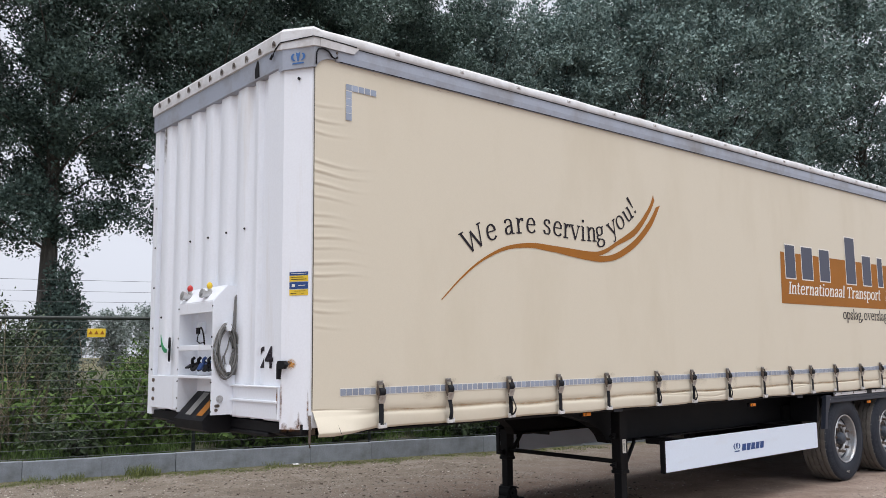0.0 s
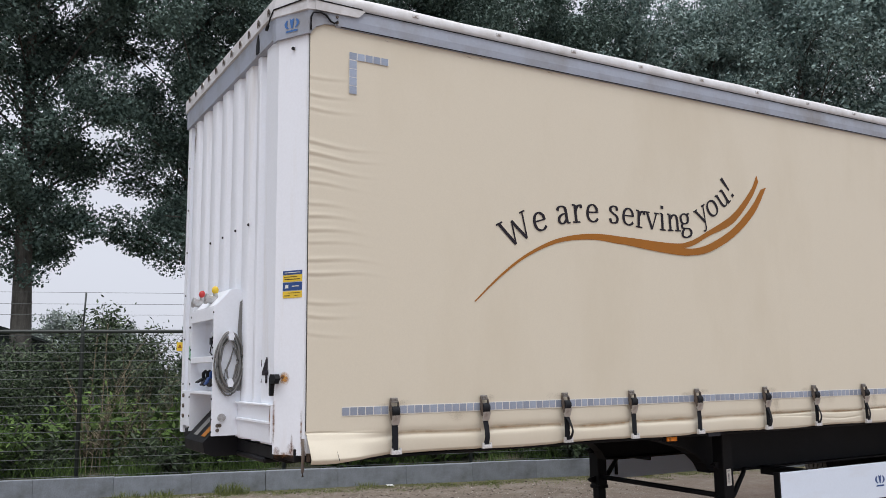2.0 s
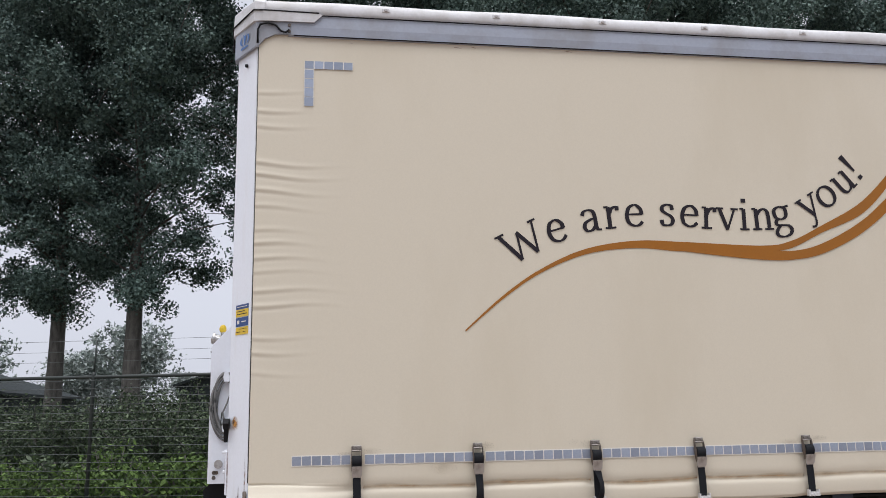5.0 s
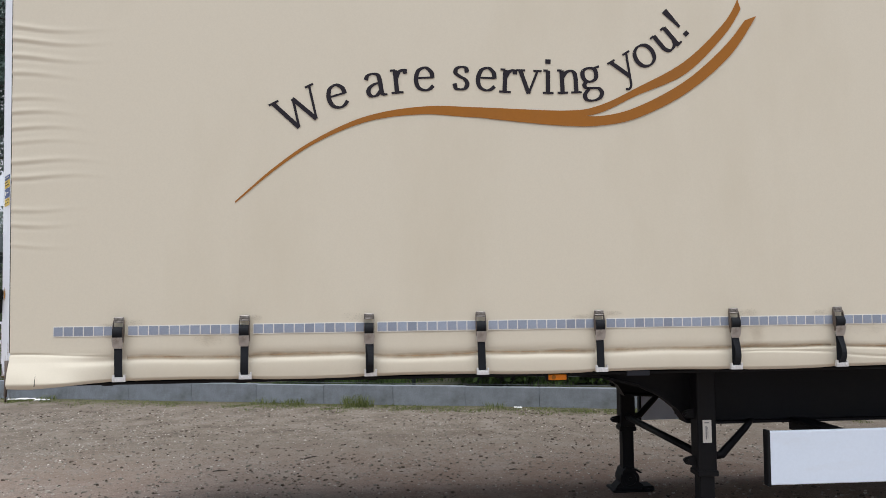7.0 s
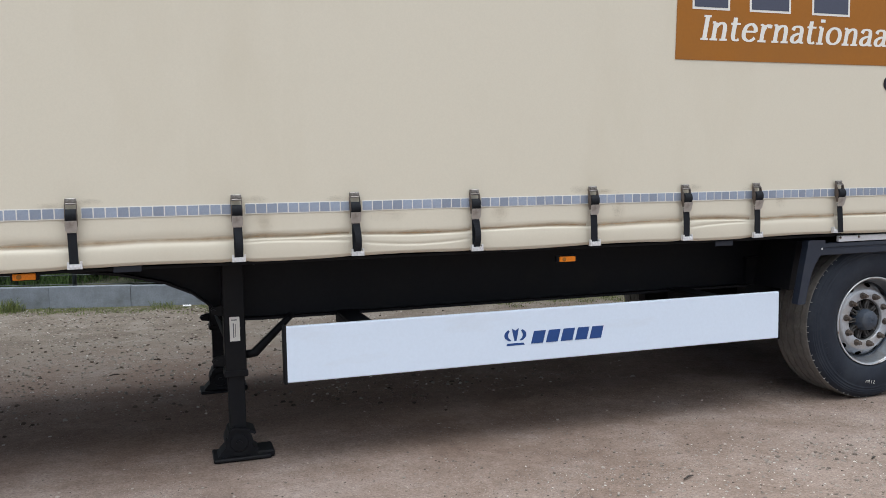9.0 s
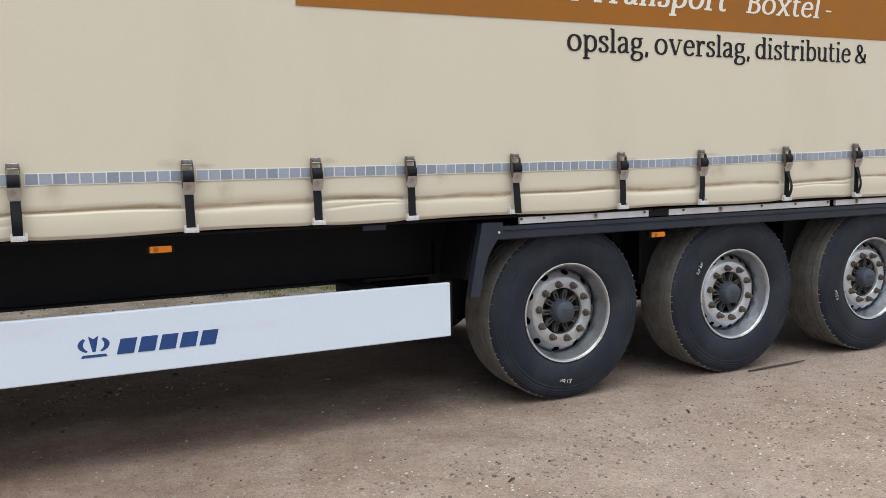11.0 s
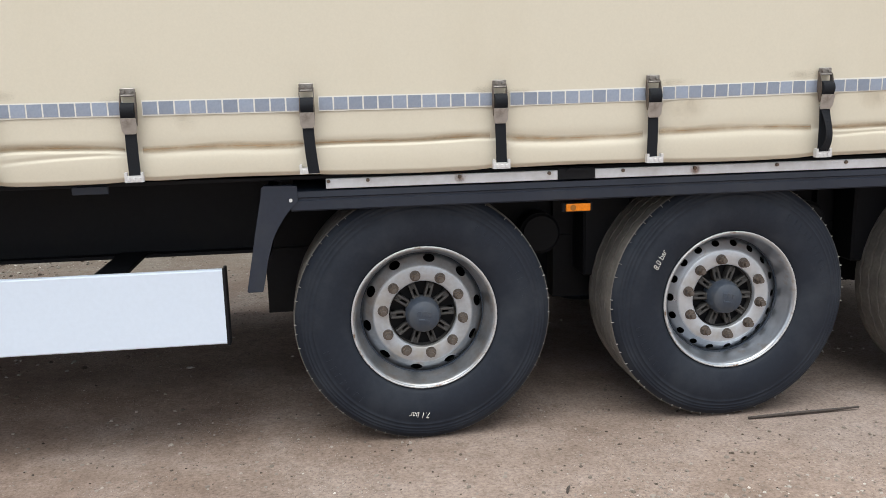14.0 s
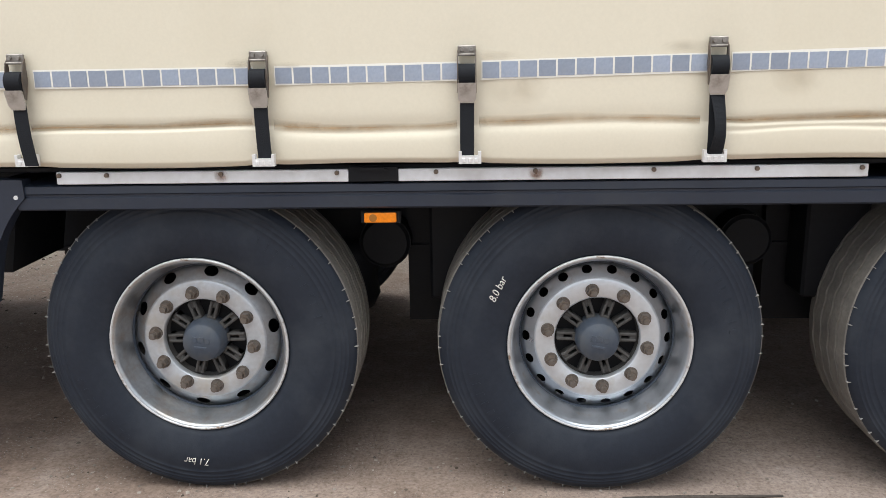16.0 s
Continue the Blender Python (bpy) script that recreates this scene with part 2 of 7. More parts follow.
LIP = material("bright_rim_lip", (0.56, 0.57, 0.58), 0.35, 0.45, dirt=(0.22, 0.16, 0.12), dirt_scale=34, dirt_low=0.56, dirt_high=0.68, grain=0.06)
RIM = material("silver_wheel_paint", (0.44, 0.468, 0.505), 0.30, 0.87, dirt=(0.34, 0.27, 0.21), dirt_scale=17, dirt_low=0.56, dirt_high=0.8, grain=0.05)
RIM_DIRTY = material("brown_dusted_wheel_paint", (0.385, 0.405, 0.43), 0.33, 0.85, dirt=(0.33, 0.27, 0.21), dirt_scale=14, dirt_low=0.47, dirt_high=0.80, grain=0.10)
DISC_DIRTY = material("brown_dusted_wheel_disc", (0.48, 0.508, 0.545), 0.40, 0.55, dirt=(0.42, 0.38, 0.33), dirt_scale=9, dirt_low=0.45, dirt_high=0.75, grain=0.08)
DISC = material("pale_wheel_disc", (0.58, 0.613, 0.655), 0.36, 0.6, dirt=(0.44, 0.41, 0.37), dirt_scale=9, dirt_low=0.52, dirt_high=0.8, grain=0.05)
NUT = material("rusty_wheel_nut", (0.125, 0.106, 0.092), 0.65, 0.3, dirt=(0.12, 0.075, 0.045), dirt_scale=30, grain=0.2)
HUB = material("dusty_hub", (0.066, 0.063, 0.060), 0.75, dirt=(0.040, 0.037, 0.034), dirt_scale=12, grain=0.15)
CAP = material("blue_grey_hub_cap", (0.042, 0.055, 0.078), 0.55, dirt=(0.075, 0.078, 0.082), dirt_scale=14, grain=0.1, bump=0.2, bump_scale=60)
STEEL = material("galvanised_buckle", (0.50, 0.50, 0.495), 0.34, 0.8, dirt=(0.24, 0.22, 0.20), dirt_scale=18, dirt_low=0.52, grain=0.1)
PLATE = material("dull_buckle_plate", (0.30, 0.285, 0.265), 0.42, 0.8, dirt=(0.12, 0.10, 0.085), dirt_scale=25, grain=0.15)
HOOK = material("zinc_hook", (0.68, 0.68, 0.68), 0.4, 0.35, grain=0.08)
WEB = material("black_webbing", (0.009, 0.0105, 0.014), 0.75, spec=0.25, grain=0.25, grain_scale=220, bump=0.4, bump_scale=350)
LUG = material("dusty_tyre_shoulder", (0.26, 0.25, 0.235), 0.85, grain=0.2)
REFL = material("grey_blue_reflective_tape", (0.30, 0.345, 0.43), 0.28, 0.35, grain=0.08, grain_scale=90, random_tint=0.16, dirt=(0.30, 0.32, 0.36), dirt_scale=20, dirt_low=0.5, dirt_high=0.9)
SKIRT = material("white_blue_skirt_paint", (0.67, 0.75, 0.86), 0.4, dirt=(0.60, 0.63, 0.68), dirt_scale=2.5, dirt_low=0.6, dirt_high=1.0, grain=0.015, stretch=(0.5, 1, 2))
BLUE = material("blue_print", (0.012, 0.055, 0.21), 0.45, grain=0.04)
LBLUE = material("light_blue_print", (0.035, 0.13, 0.36), 0.45, grain=0.04)
SMUDGE = soft_material("dusty_smudge", (0.36, 0.28, 0.19), 0.7, 0.34, 8)
CREASE = soft_material("shaded_dusty_crease", (0.36, 0.245, 0.13), 0.75, 0.80, 5, 0.40)
RUSTY = soft_material("rust_bloom", (0.20, 0.085, 0.032), 0.85, 1.5, 24)
RUST_ORANGE = soft_material("orange_rust_bloom", (0.55, 0.27, 0.055), 0.85, 2.2, 55, 0.0)
RUNOFF = soft_material("run_off_stain", (0.20, 0.15, 0.105), 0.8, 1.3, 22)
STAIN = material("brown_run_off", (0.33, 0.25, 0.18), 0.7, dirt=(0.5, 0.45, 0.4), dirt_scale=30, grain=0.2)
PRINT = material("dark_print", (0.018, 0.015, 0.021), 0.65, spec=0.2, grain=0.05)
SLATE = material("slate_blue_print", (0.055, 0.062, 0.095), 0.5, grain=0.05)
ORANGE = material("brown_orange_print", (0.32, 0.124, 0.018), 0.6, spec=0.2, grain=0.04, dirt=(0.28, 0.118, 0.026), dirt_scale=2)
WPRINT = material("white_print", (0.74, 0.72, 0.66), 0.5, grain=0.02)
AMBER = material("amber_lens", (0.72, 0.20, 0.004), 0.38, spec=0.35, grain=0.12, grain_scale=120)
YELLOW = material("yellow_plastic", (0.72, 0.50, 0.03), 0.45, grain=0.05)
RED = material("red_plastic", (0.50, 0.035, 0.03), 0.4, grain=0.05)
GREEN = material("green_print", (0.03, 0.25, 0.10), 0.5, grain=0.05)
CABLE = material("grey_cable", (0.17, 0.17, 0.165), 0.6, grain=0.1)
CONCRETE = material("grey_concrete", (0.22, 0.245, 0.28), 0.85, dirt=(0.12, 0.13, 0.135), dirt_scale=4.5, dirt_low=0.40, dirt_high=0.8, grain=0.12, bump=0.4, bump_scale=90, random_tint=0.1)
FENCE = material("dark_green_fence_steel", (0.022, 0.030, 0.028), 0.5, grain=0.08)
WIRE = material("galvanised_wire", (0.085, 0.096, 0.095), 0.5, 0.2, grain=0.08)
BARK = material("poplar_bark", (0.115, 0.108, 0.097), 0.9, dirt=(0.045, 0.042, 0.038), dirt_scale=6, dirt_low=0.4, dirt_high=0.7, grain=0.25, bump=0.8, bump_scale=25, stretch=(1, 1, 0.25))
SOIL = material("verge_soil", (0.075, 0.07, 0.042), 0.95, dirt=(0.055, 0.075, 0.03), dirt_scale=2.5, grain=0.25, bump=0.6, bump_scale=40)
SHED = material("dark_shed_cladding", (0.030, 0.038, 0.040), 0.85, spec=0.15, dirt=(0.05, 0.056, 0.06), dirt_scale=1.0, grain=0.1)
STONE = leaf_material("gravel_stone", (0.115, 0.093, 0.077), (0.28, 0.245, 0.212), 0.9)
STONE_GREY = leaf_material("grey_gravel_stone", (0.12, 0.108, 0.09), (0.29, 0.27, 0.235), 0.9)
STONE_PALE = leaf_material("pale_gravel_stone", (0.20, 0.18, 0.155), (0.50, 0.47, 0.43), 0.9)
CRUMB = leaf_material("dark_soil_crumb", (0.045, 0.034, 0.026), (0.11, 0.088, 0.07), 0.95)
TWIG = material("dry_wood", (0.058, 0.047, 0.040), 0.85, grain=0.25)
LITTER = material("white_plastic_litter", (0.70, 0.70, 0.70), 0.5, grain=0.05)
LEAF = leaf_material("poplar_leaf", (0.029, 0.052, 0.046), (0.112, 0.166, 0.144), 0.7)
# paler leaf for the distant poplars: haze put into the colour
LEAF_HAZED = leaf_material("hazed_poplar_leaf", (0.066, 0.110, 0.105), (0.225, 0.305, 0.285), 0.7)
# far trees' leaf, its colour lightened and greyed to paint in distance haze
LEAF_FAR = leaf_material("hazed_far_leaf", (0.16, 0.195, 0.185), (0.275, 0.32, 0.30))
LEAF_DARK = leaf_material("shrub_leaf", (0.020, 0.034, 0.020), (0.060, 0.088, 0.043))
LEAF_LIGHT = leaf_material("weed_leaf", (0.030, 0.062, 0.014), (0.090, 0.150, 0.036), 0.7)
GRASS = leaf_material("grass_blade", (0.058, 0.080, 0.024), (0.150, 0.172, 0.058), 0.7)
DRY = leaf_material("dry_weed", (0.10, 0.085, 0.055), (0.20, 0.17, 0.115), 0.8)
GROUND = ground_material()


# ---- shape helpers ----
def box(bm, x0, x1, y0, y1, z0, z1, bevel=0.0, segs=1):
    ret = bmesh.ops.create_cube(bm, size=1.0)
    vs = ret["verts"]
    for v in vs:
        v.co = Vector(((x0 + x1) / 2 + v.co.x * (x1 - x0), (y0 + y1) / 2 + v.co.y * (y1 - y0), (z0 + z1) / 2 + v.co.z * (z1 - z0)))
    if bevel:
        es = list({e for v in vs for e in v.link_edges})
        bmesh.ops.bevel(bm, geom=es, offset=bevel, segments=segs, affect="EDGES", profile=0.5)
    return vs


def cyl(bm, a, b, r0, r1=None, segs=16, caps=True):
    """A round bar or cone from a to b."""
    a, b = Vector(a), Vector(b)
    r1 = r0 if r1 is None else r1
    ret = bmesh.ops.create_cone(bm, cap_ends=caps, segments=segs, radius1=r0, radius2=r1, depth=(b - a).length)
    m = Matrix.Translation((a + b) / 2) @ (b - a).to_track_quat("Z", "Y").to_matrix().to_4x4()
    bmesh.ops.transform(bm, matrix=m, verts=ret["verts"])
    return ret["verts"]


def tube(bm, pts, r, segs=8):
    """A bent round bar along points."""
    pts = [Vector(p) for p in pts]
    rings = []
    for i, p in enumerate(pts):
        d = (pts[min(i + 1, len(pts) - 1)] - pts[max(i - 1, 0)]).normalized()
        q = d.to_track_quat("Z", "Y")
        rr = r[i] if isinstance(r, (list, tuple)) else r
        rings.append([bm.verts.new(p + q @ Vector((rr * math.cos(2 * math.pi * k / segs), rr * math.sin(2 * math.pi * k / segs), 0))) for k in range(segs)])
    for a, b in zip(rings, rings[1:]):
        for k in range(segs):
            bm.faces.new((a[k], a[(k + 1) % segs], b[(k + 1) % segs], b[k])).smooth = True
    bm.faces.new(list(reversed(rings[0])))
    bm.faces.new(rings[-1])


def prism(bm, outline, axis, lo, hi):
    """A flat outline (2D points) pushed along an axis: 'x' takes (y, z), 'y' takes (x, z), 'z' takes (x, y)."""
    def at(p, h):
        return {"x": (h, p[0], p[1]), "y": (p[0], h, p[1]), "z": (p[0], p[1], h)}[axis]
    a = [bm.verts.new(at(p, lo)) for p in outline]
    b = [bm.verts.new(at(p, hi)) for p in outline]
    n = len(outline)
    fs = [bm.faces.new(a), bm.faces.new(list(reversed(b)))]
    for k in range(n):
        fs.append(bm.faces.new((a[k], b[k], b[(k + 1) % n], a[(k + 1) % n])))
    bmesh.ops.recalc_face_normals(bm, faces=fs)
    return a + b


def lathe(bm, profile, segs, wave=None):
    """Turns (radius, y) points round the y axis. wave(i, k) shifts ring point i at step k along y."""
    rows = []
    for i, (r, y) in enumerate(profile):
        row = []
        for k in range(segs):
            a = 2 * math.pi * k / segs
            row.append(bm.verts.new((r * math.cos(a), y + (wave(i, k) if wave else 0), r * math.sin(a))))
        rows.append(row)
    for a, b in zip(rows, rows[1:]):
        for k in range(segs):
            bm.faces.new((a[k], a[(k + 1) % segs], b[(k + 1) % segs], b[k])).smooth = True
    return rows


def finish(name, bm, mat, smooth=False):
    bmesh.ops.recalc_face_normals(bm, faces=bm.faces)
    me = bpy.data.meshes.new(name)
    bm.to_mesh(me)
    bm.free()
    me.materials.append(mat)
    if smooth:
        me.polygons.foreach_set("use_smooth", [True] * len(me.polygons))
        me.set_sharp_from_angle(angle=radians(35))
    return me


def part(name, bm, mat, parent, label="", smooth=False, m=None):
    """Links a bmesh (or a ready mesh) as one part under a thing."""
    me = bm if isinstance(bm, bpy.types.Mesh) else finish(name, bm, mat, smooth)
    ob = new(name, me)
    ob.parent = parent
    if m is not None:
        ob.matrix_basis = m
    if label:
        tagged(ob, label)
    return ob


def thing(name, label, category, group="", kind="", at=(0, 0, 0)):
    ob = new(name)
    ob.location = at
    return tagged(ob, label, category, group, kind)


def solid(name, bm, mat, label, category, group="", kind="", smooth=False):
    return tagged(new(name, finish(name, bm, mat, smooth)), label, category, group, kind)


def from_arrays(name, verts, faces, mat, smooth=False):
    me = bpy.data.meshes.new(name)
    me.from_pydata(verts.tolist() if hasattr(verts, "tolist") else verts, [], faces.tolist() if hasattr(faces, "tolist") else faces)
    me.materials.append(mat)
    if smooth:
        me.polygons.foreach_set("use_smooth", [True] * len(me.polygons))
    return me


def words(body, width, height=None, shear=0.0, depth=0.0012, bold=0.0):
    """Lettering with the built-in font, as a bmesh in x and z, facing -y, from (0, 0), fitted to a width and a height of the capitals."""
    cu = bpy.data.curves.new("lettering", "FONT")
    cu.body, cu.size, cu.shear, cu.resolution_u, cu.offset = body, 1.0, shear, 4, bold
    ob = bpy.data.objects.new("lettering", cu)
    scene.collection.objects.link(ob)
    bpy.context.view_layer.update()
    me = bpy.data.meshes.new_from_object(ob.evaluated_get(bpy.context.evaluated_depsgraph_get()))
    bpy.data.objects.remove(ob)
    bm = bmesh.new()
    bm.from_mesh(me)
    bpy.data.meshes.remove(me)
    x0, x1 = min(v.co.x for v in bm.verts), max(v.co.x for v in bm.verts)
    sx = width / (x1 - x0) if width else None
    sz = height / 0.729 if height else sx
    sx = sx or sz
    for v in bm.verts:
        v.co = Vector(((v.co.x - x0) * sx, 0, v.co.y * sz))
    ret = bmesh.ops.extrude_face_region(bm, geom=bm.faces[:])
    for g in ret["geom"]:
        if isinstance(g, bmesh.types.BMVert):
            g.co.y -= depth
    return bm

# ---- ground, kerb, verge ----
def kerb_y(x):
    return 12.55 - 0.29 * (x - 4)


KERB_ANGLE = math.degrees(math.atan(-0.29))


def make_ground():
    bm = bmesh.new()
    xs = [-1500, -300, -60, -20] + [-8 + 0.5 * i for i in range(61)] + [34, 80, 300, 1500]
    ys = [-1500, -300, -60, -15] + [-5 + 0.5 * i for i in range(61)] + [40, 90, 300, 1500]
    grid = [[bm.verts.new((x, y, 0.012 * noise.noise(Vector((x * 0.5, y * 0.5, 3))) if -8 < x < 22 and -5 < y < 25 else 0.0)) for x in xs] for y in ys]
    for a, b in zip(grid, grid[1:]):
        for i in range(len(xs) - 1):
            bm.faces.new((a[i], a[i + 1], b[i + 1], b[i])).smooth = True
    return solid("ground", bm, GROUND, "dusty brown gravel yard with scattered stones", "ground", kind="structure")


make_ground()

verge_bm = bmesh.new()
prism(verge_bm, [(-60, kerb_y(-60) + 0.06), (60, kerb_y(60) + 0.06), (90, 90), (-90, 90)], "z", -0.05, 0.20)
solid("verge", verge_bm, SOIL, "raised soil verge overgrown behind the kerb", "verge", kind="structure")

kerb = thing("kerb", "row of weathered grey concrete edging stones along the yard", "kerb", kind="structure")


# ---- semi-trailer: body ----
X0, X1, Y0, Y1 = 3.045, 16.65, 5.055, 7.605
CENTRE = Vector((9.8, 6.33, 0))
trailer = thing("semi_trailer", "white curtain-side semi-trailer with cream tarpaulin sides on three axles", "trailer", at=CENTRE)


def tp(name, bm, mat, label="", smooth=False):
    ob = part(name, bm, mat, trailer, label, smooth)
    ob.matrix_parent_inverse = Matrix.Translation(-CENTRE)
    return ob


STRAPS = [3.719, 4.362, 5.013, 5.61, 6.257, 7.012, 7.609, 8.271, 8.99, 9.604, 10.108, 10.735, 11.454, 12.058, 12.769, 13.42, 14.07, 14.72, 15.37, 16.02]
SHARP = [6, 7, 8, 10, 12, 15, 16]
LOOSE = {1: 0.5, 2: 1.5, 5: 0.8, 6: 1.0, 7: 0.8, 14: 1.0, 15: 0.9}


def rise(x):
    """The tape and buckles climb a little towards the rear wheels."""
    a, b = np.clip((x - 11.6) / 1.3, 0, 1), np.clip((x - 12.9) / 0.9, 0, 1)
    return 0.019 * a * a * (3 - 2 * a) + 0.018 * b * b * (3 - 2 * b)


def make_curtain():
    """The near side curtain: a sheet with a pleated hem between the straps and wrinkles at its front edge."""
    xs = np.concatenate([[3.1655, 3.1665], np.arange(3.17, 3.9, 0.015), np.arange(3.9, 16.55, 0.032)])
    zs = np.concatenate([np.linspace(1.143, 1.44, 84), np.linspace(1.45, 1.80, 24), np.linspace(1.81, 3.48, 190), np.linspace(3.50, 3.83, 12)])
    coarse = np.ones(len(zs), bool)
    coarse[108:298] = (np.arange(190) % 19 == 0)
    xx, zz = np.meshgrid(xs, zs)
    yy = np.full_like(xx, Y0)
    st = np.array(STRAPS)
    near = np.min(np.abs(xx[..., None] - st), axis=-1)
    pinch = np.exp(-(near / 0.05) ** 2)
    bay = np.digitize(xx, st)
    rng = np.random.RandomState(4)
    amp = rng.uniform(0.6, 1.25, 40)[bay] * np.where(bay >= 11, 0.62, 1.0)
    lift = rng.uniform(-0.012, 0.012, 40)[bay]
    wav = np.sin(xx * 5.1 + bay) * 0.0032 + np.sin(xx * 11.7) * 0.0016 + 0.4 * rise(xx)
    zc = 1.252 + lift * (1 - pinch) + wav
    # long crease: the sheet runs in above it, the hem flap stands out below it
    up = np.clip(1 - (zz - zc) / 0.040, 0, 1) ** 2.0
    dn = np.clip(1 - (zc - zz) / 0.009, 0, 1) ** 1.2
    fold = np.where(zz > zc, 0.014 * amp * up, 0.002 + (0.014 * amp - 0.002) * dn)
    trough = 0.0095 * amp * np.exp(-((zz - zc) / np.where(zz > zc, 0.030, 0.017)) ** 2)
    # the loose corner flap at the front hangs flat
    calm = np.clip((xx - 3.36) / 0.32, 0, 1)
    fold, trough = fold * calm, trough * calm
    sharp = np.isin(bay, SHARP)
    yy += np.where(sharp, fold, trough)
    yy -= np.where(zz > zc, 0.0, 0.003 * np.sin(np.clip((zc - zz) / 0.1, 0, 1) * np.pi))
    second = np.isin(bay, [6, 7, 10, 15])
    zd = zc - 0.035 + 0.018 * np.sin(xx * 4.3 + 2)
    yy += second * 0.0042 * np.exp(-((zz - zd) / np.where(zz > zd, 0.010, 0.0042)) ** 2) * (1 - pinch)
    yy += 0.008 * pinch * np.clip((1.56 - zz) / 0.20, 0, 1)
    yy += np.where(zz < 1.158, (1.158 - zz) * 0.8, 0)
    # bottom edge rises and falls a little; the front corner hangs lower
    drop = 0.006 * np.sin(xx * 9.7 / 2 + 1) * (1 - pinch) - 0.004 * (1 - pinch)
    low = np.clip((1.22 - zz) / 0.09, 0, 1)
    zz = zz + low * (drop - 0.022 * np.exp(-((xx - 3.25) / 0.22) ** 2))
    ease = np.clip((3.70 - xx) / 0.30, 0, 1)
    flap = ease * ease * (3 - 2 * ease) * np.clip((1.290 - zz) / 0.145, 0, 1)
    yy -= (0.072 + 0.003 * np.sin(xx * 31) + 0.002 * np.sin(xx * 13 + zz * 40)) * flap
    xx = xx + 0.008 * flap * np.exp(-((xx - 3.17) / 0.12) ** 2)
    yy += 0.005 * ease * np.exp(-((zz - 1.290 + 0.05 * np.clip(xx - 3.25, 0, 1)) / 0.005) ** 2)
    # wrinkles that run in from the front edge
    for zw, a in [(3.42, 5), (3.31, 8), (3.22, 7), (3.0, 9), (2.93, 11), (2.84, 10), (2.75, 7), (2.62, 6), (2.55, 9), (2.47, 8), (2.40, 5), (2.30, 8), (2.22, 9), (2.05, 6), (1.97, 7), (1.86, 4)]:
        k = np.exp(-((xx - 3.17) / (0.24 + 0.05 * math.sin(zw * 9))) ** 2)
        bend = zw + 0.012 * np.sin((xx - 3.17) * 9 + zw * 5) - 0.015 * (xx - 3.17)
        yy -= 0.00048 * a * k * np.exp(-((zz - bend) / 0.012) ** 2)
        yy += 0.0003 * a * k * np.exp(-((zz - bend + 0.020) / 0.009) ** 2)
    # faint slack over the whole sheet
    yy += 0.0008 * np.sin(xx * 1.35 + 0.4) * np.sin(zz * 1.1) + 0.0004 * np.sin(xx * 3.3 + zz * 2.1)
    yy[:, 0] = np.where(zz[:, 2] > 1.285, 5.10, yy[:, 2] + 0.002)
    xx[:, 0] = np.where(zz[:, 2] > 1.285, 3.1675, xx[:, 2] - 0.002)
    xx[:, 1], yy[:, 1] = xx[:, 2] - 0.001, yy[:, 2]
    n, m = xx.shape
    v = np.stack([xx, yy, zz], -1).reshape(-1, 3)
    idx = np.arange(n * m).reshape(n, m)
    cut = int(np.searchsorted(xs, 3.9))
    left, right = idx[:, :cut + 1], idx[coarse, cut + 1:]
    f = [np.stack([q[:-1, :-1], q[:-1, 1:], q[1:, 1:], q[1:, :-1]], -1).reshape(-1, 4).tolist() for q in (left, right)]
    f = f[0] + f[1]
    rows = np.flatnonzero(coarse)
    for r0, r1 in zip(rows, rows[1:]):
        f.append([idx[r0, cut + 1], idx[r1, cut + 1]] + [idx[r, cut] for r in range(r1, r0 - 1, -1)])
    used = sorted({int(k) for q in f for k in q})
    fresh = {k: j for j, k in enumerate(used)}
    v, f = v[used], [[fresh[int(k)] for k in q] for q in f]
    ob = tp("curtain", from_arrays("curtain", v, f, TARP, True), TARP, "cream tarpaulin side curtain with a creased hem")
    sol = ob.modifiers.new("thickness", "SOLIDIFY")
    sol.thickness, sol.offset = 0.003, -1
    # brown strip along the crease: dust, and the fold's shade put into its colour
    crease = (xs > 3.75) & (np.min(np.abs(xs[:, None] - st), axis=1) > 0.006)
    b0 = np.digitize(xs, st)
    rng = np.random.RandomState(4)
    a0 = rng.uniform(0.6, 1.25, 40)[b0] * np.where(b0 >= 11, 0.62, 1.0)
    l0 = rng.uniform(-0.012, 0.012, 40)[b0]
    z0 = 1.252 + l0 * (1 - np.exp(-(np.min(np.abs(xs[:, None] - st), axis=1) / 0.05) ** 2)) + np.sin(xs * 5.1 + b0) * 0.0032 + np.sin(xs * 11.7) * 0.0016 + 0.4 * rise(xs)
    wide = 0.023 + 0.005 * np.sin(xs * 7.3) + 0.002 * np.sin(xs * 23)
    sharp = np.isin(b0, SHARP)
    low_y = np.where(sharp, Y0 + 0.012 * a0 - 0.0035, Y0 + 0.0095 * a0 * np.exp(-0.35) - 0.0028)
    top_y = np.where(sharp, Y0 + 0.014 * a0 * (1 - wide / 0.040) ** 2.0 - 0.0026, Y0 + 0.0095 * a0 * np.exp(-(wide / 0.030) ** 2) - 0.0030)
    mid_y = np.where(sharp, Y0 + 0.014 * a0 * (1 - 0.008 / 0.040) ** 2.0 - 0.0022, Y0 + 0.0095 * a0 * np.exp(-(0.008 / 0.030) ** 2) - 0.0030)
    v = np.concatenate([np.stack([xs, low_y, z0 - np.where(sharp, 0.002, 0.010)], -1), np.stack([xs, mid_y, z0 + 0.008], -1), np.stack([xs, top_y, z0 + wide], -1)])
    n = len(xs)
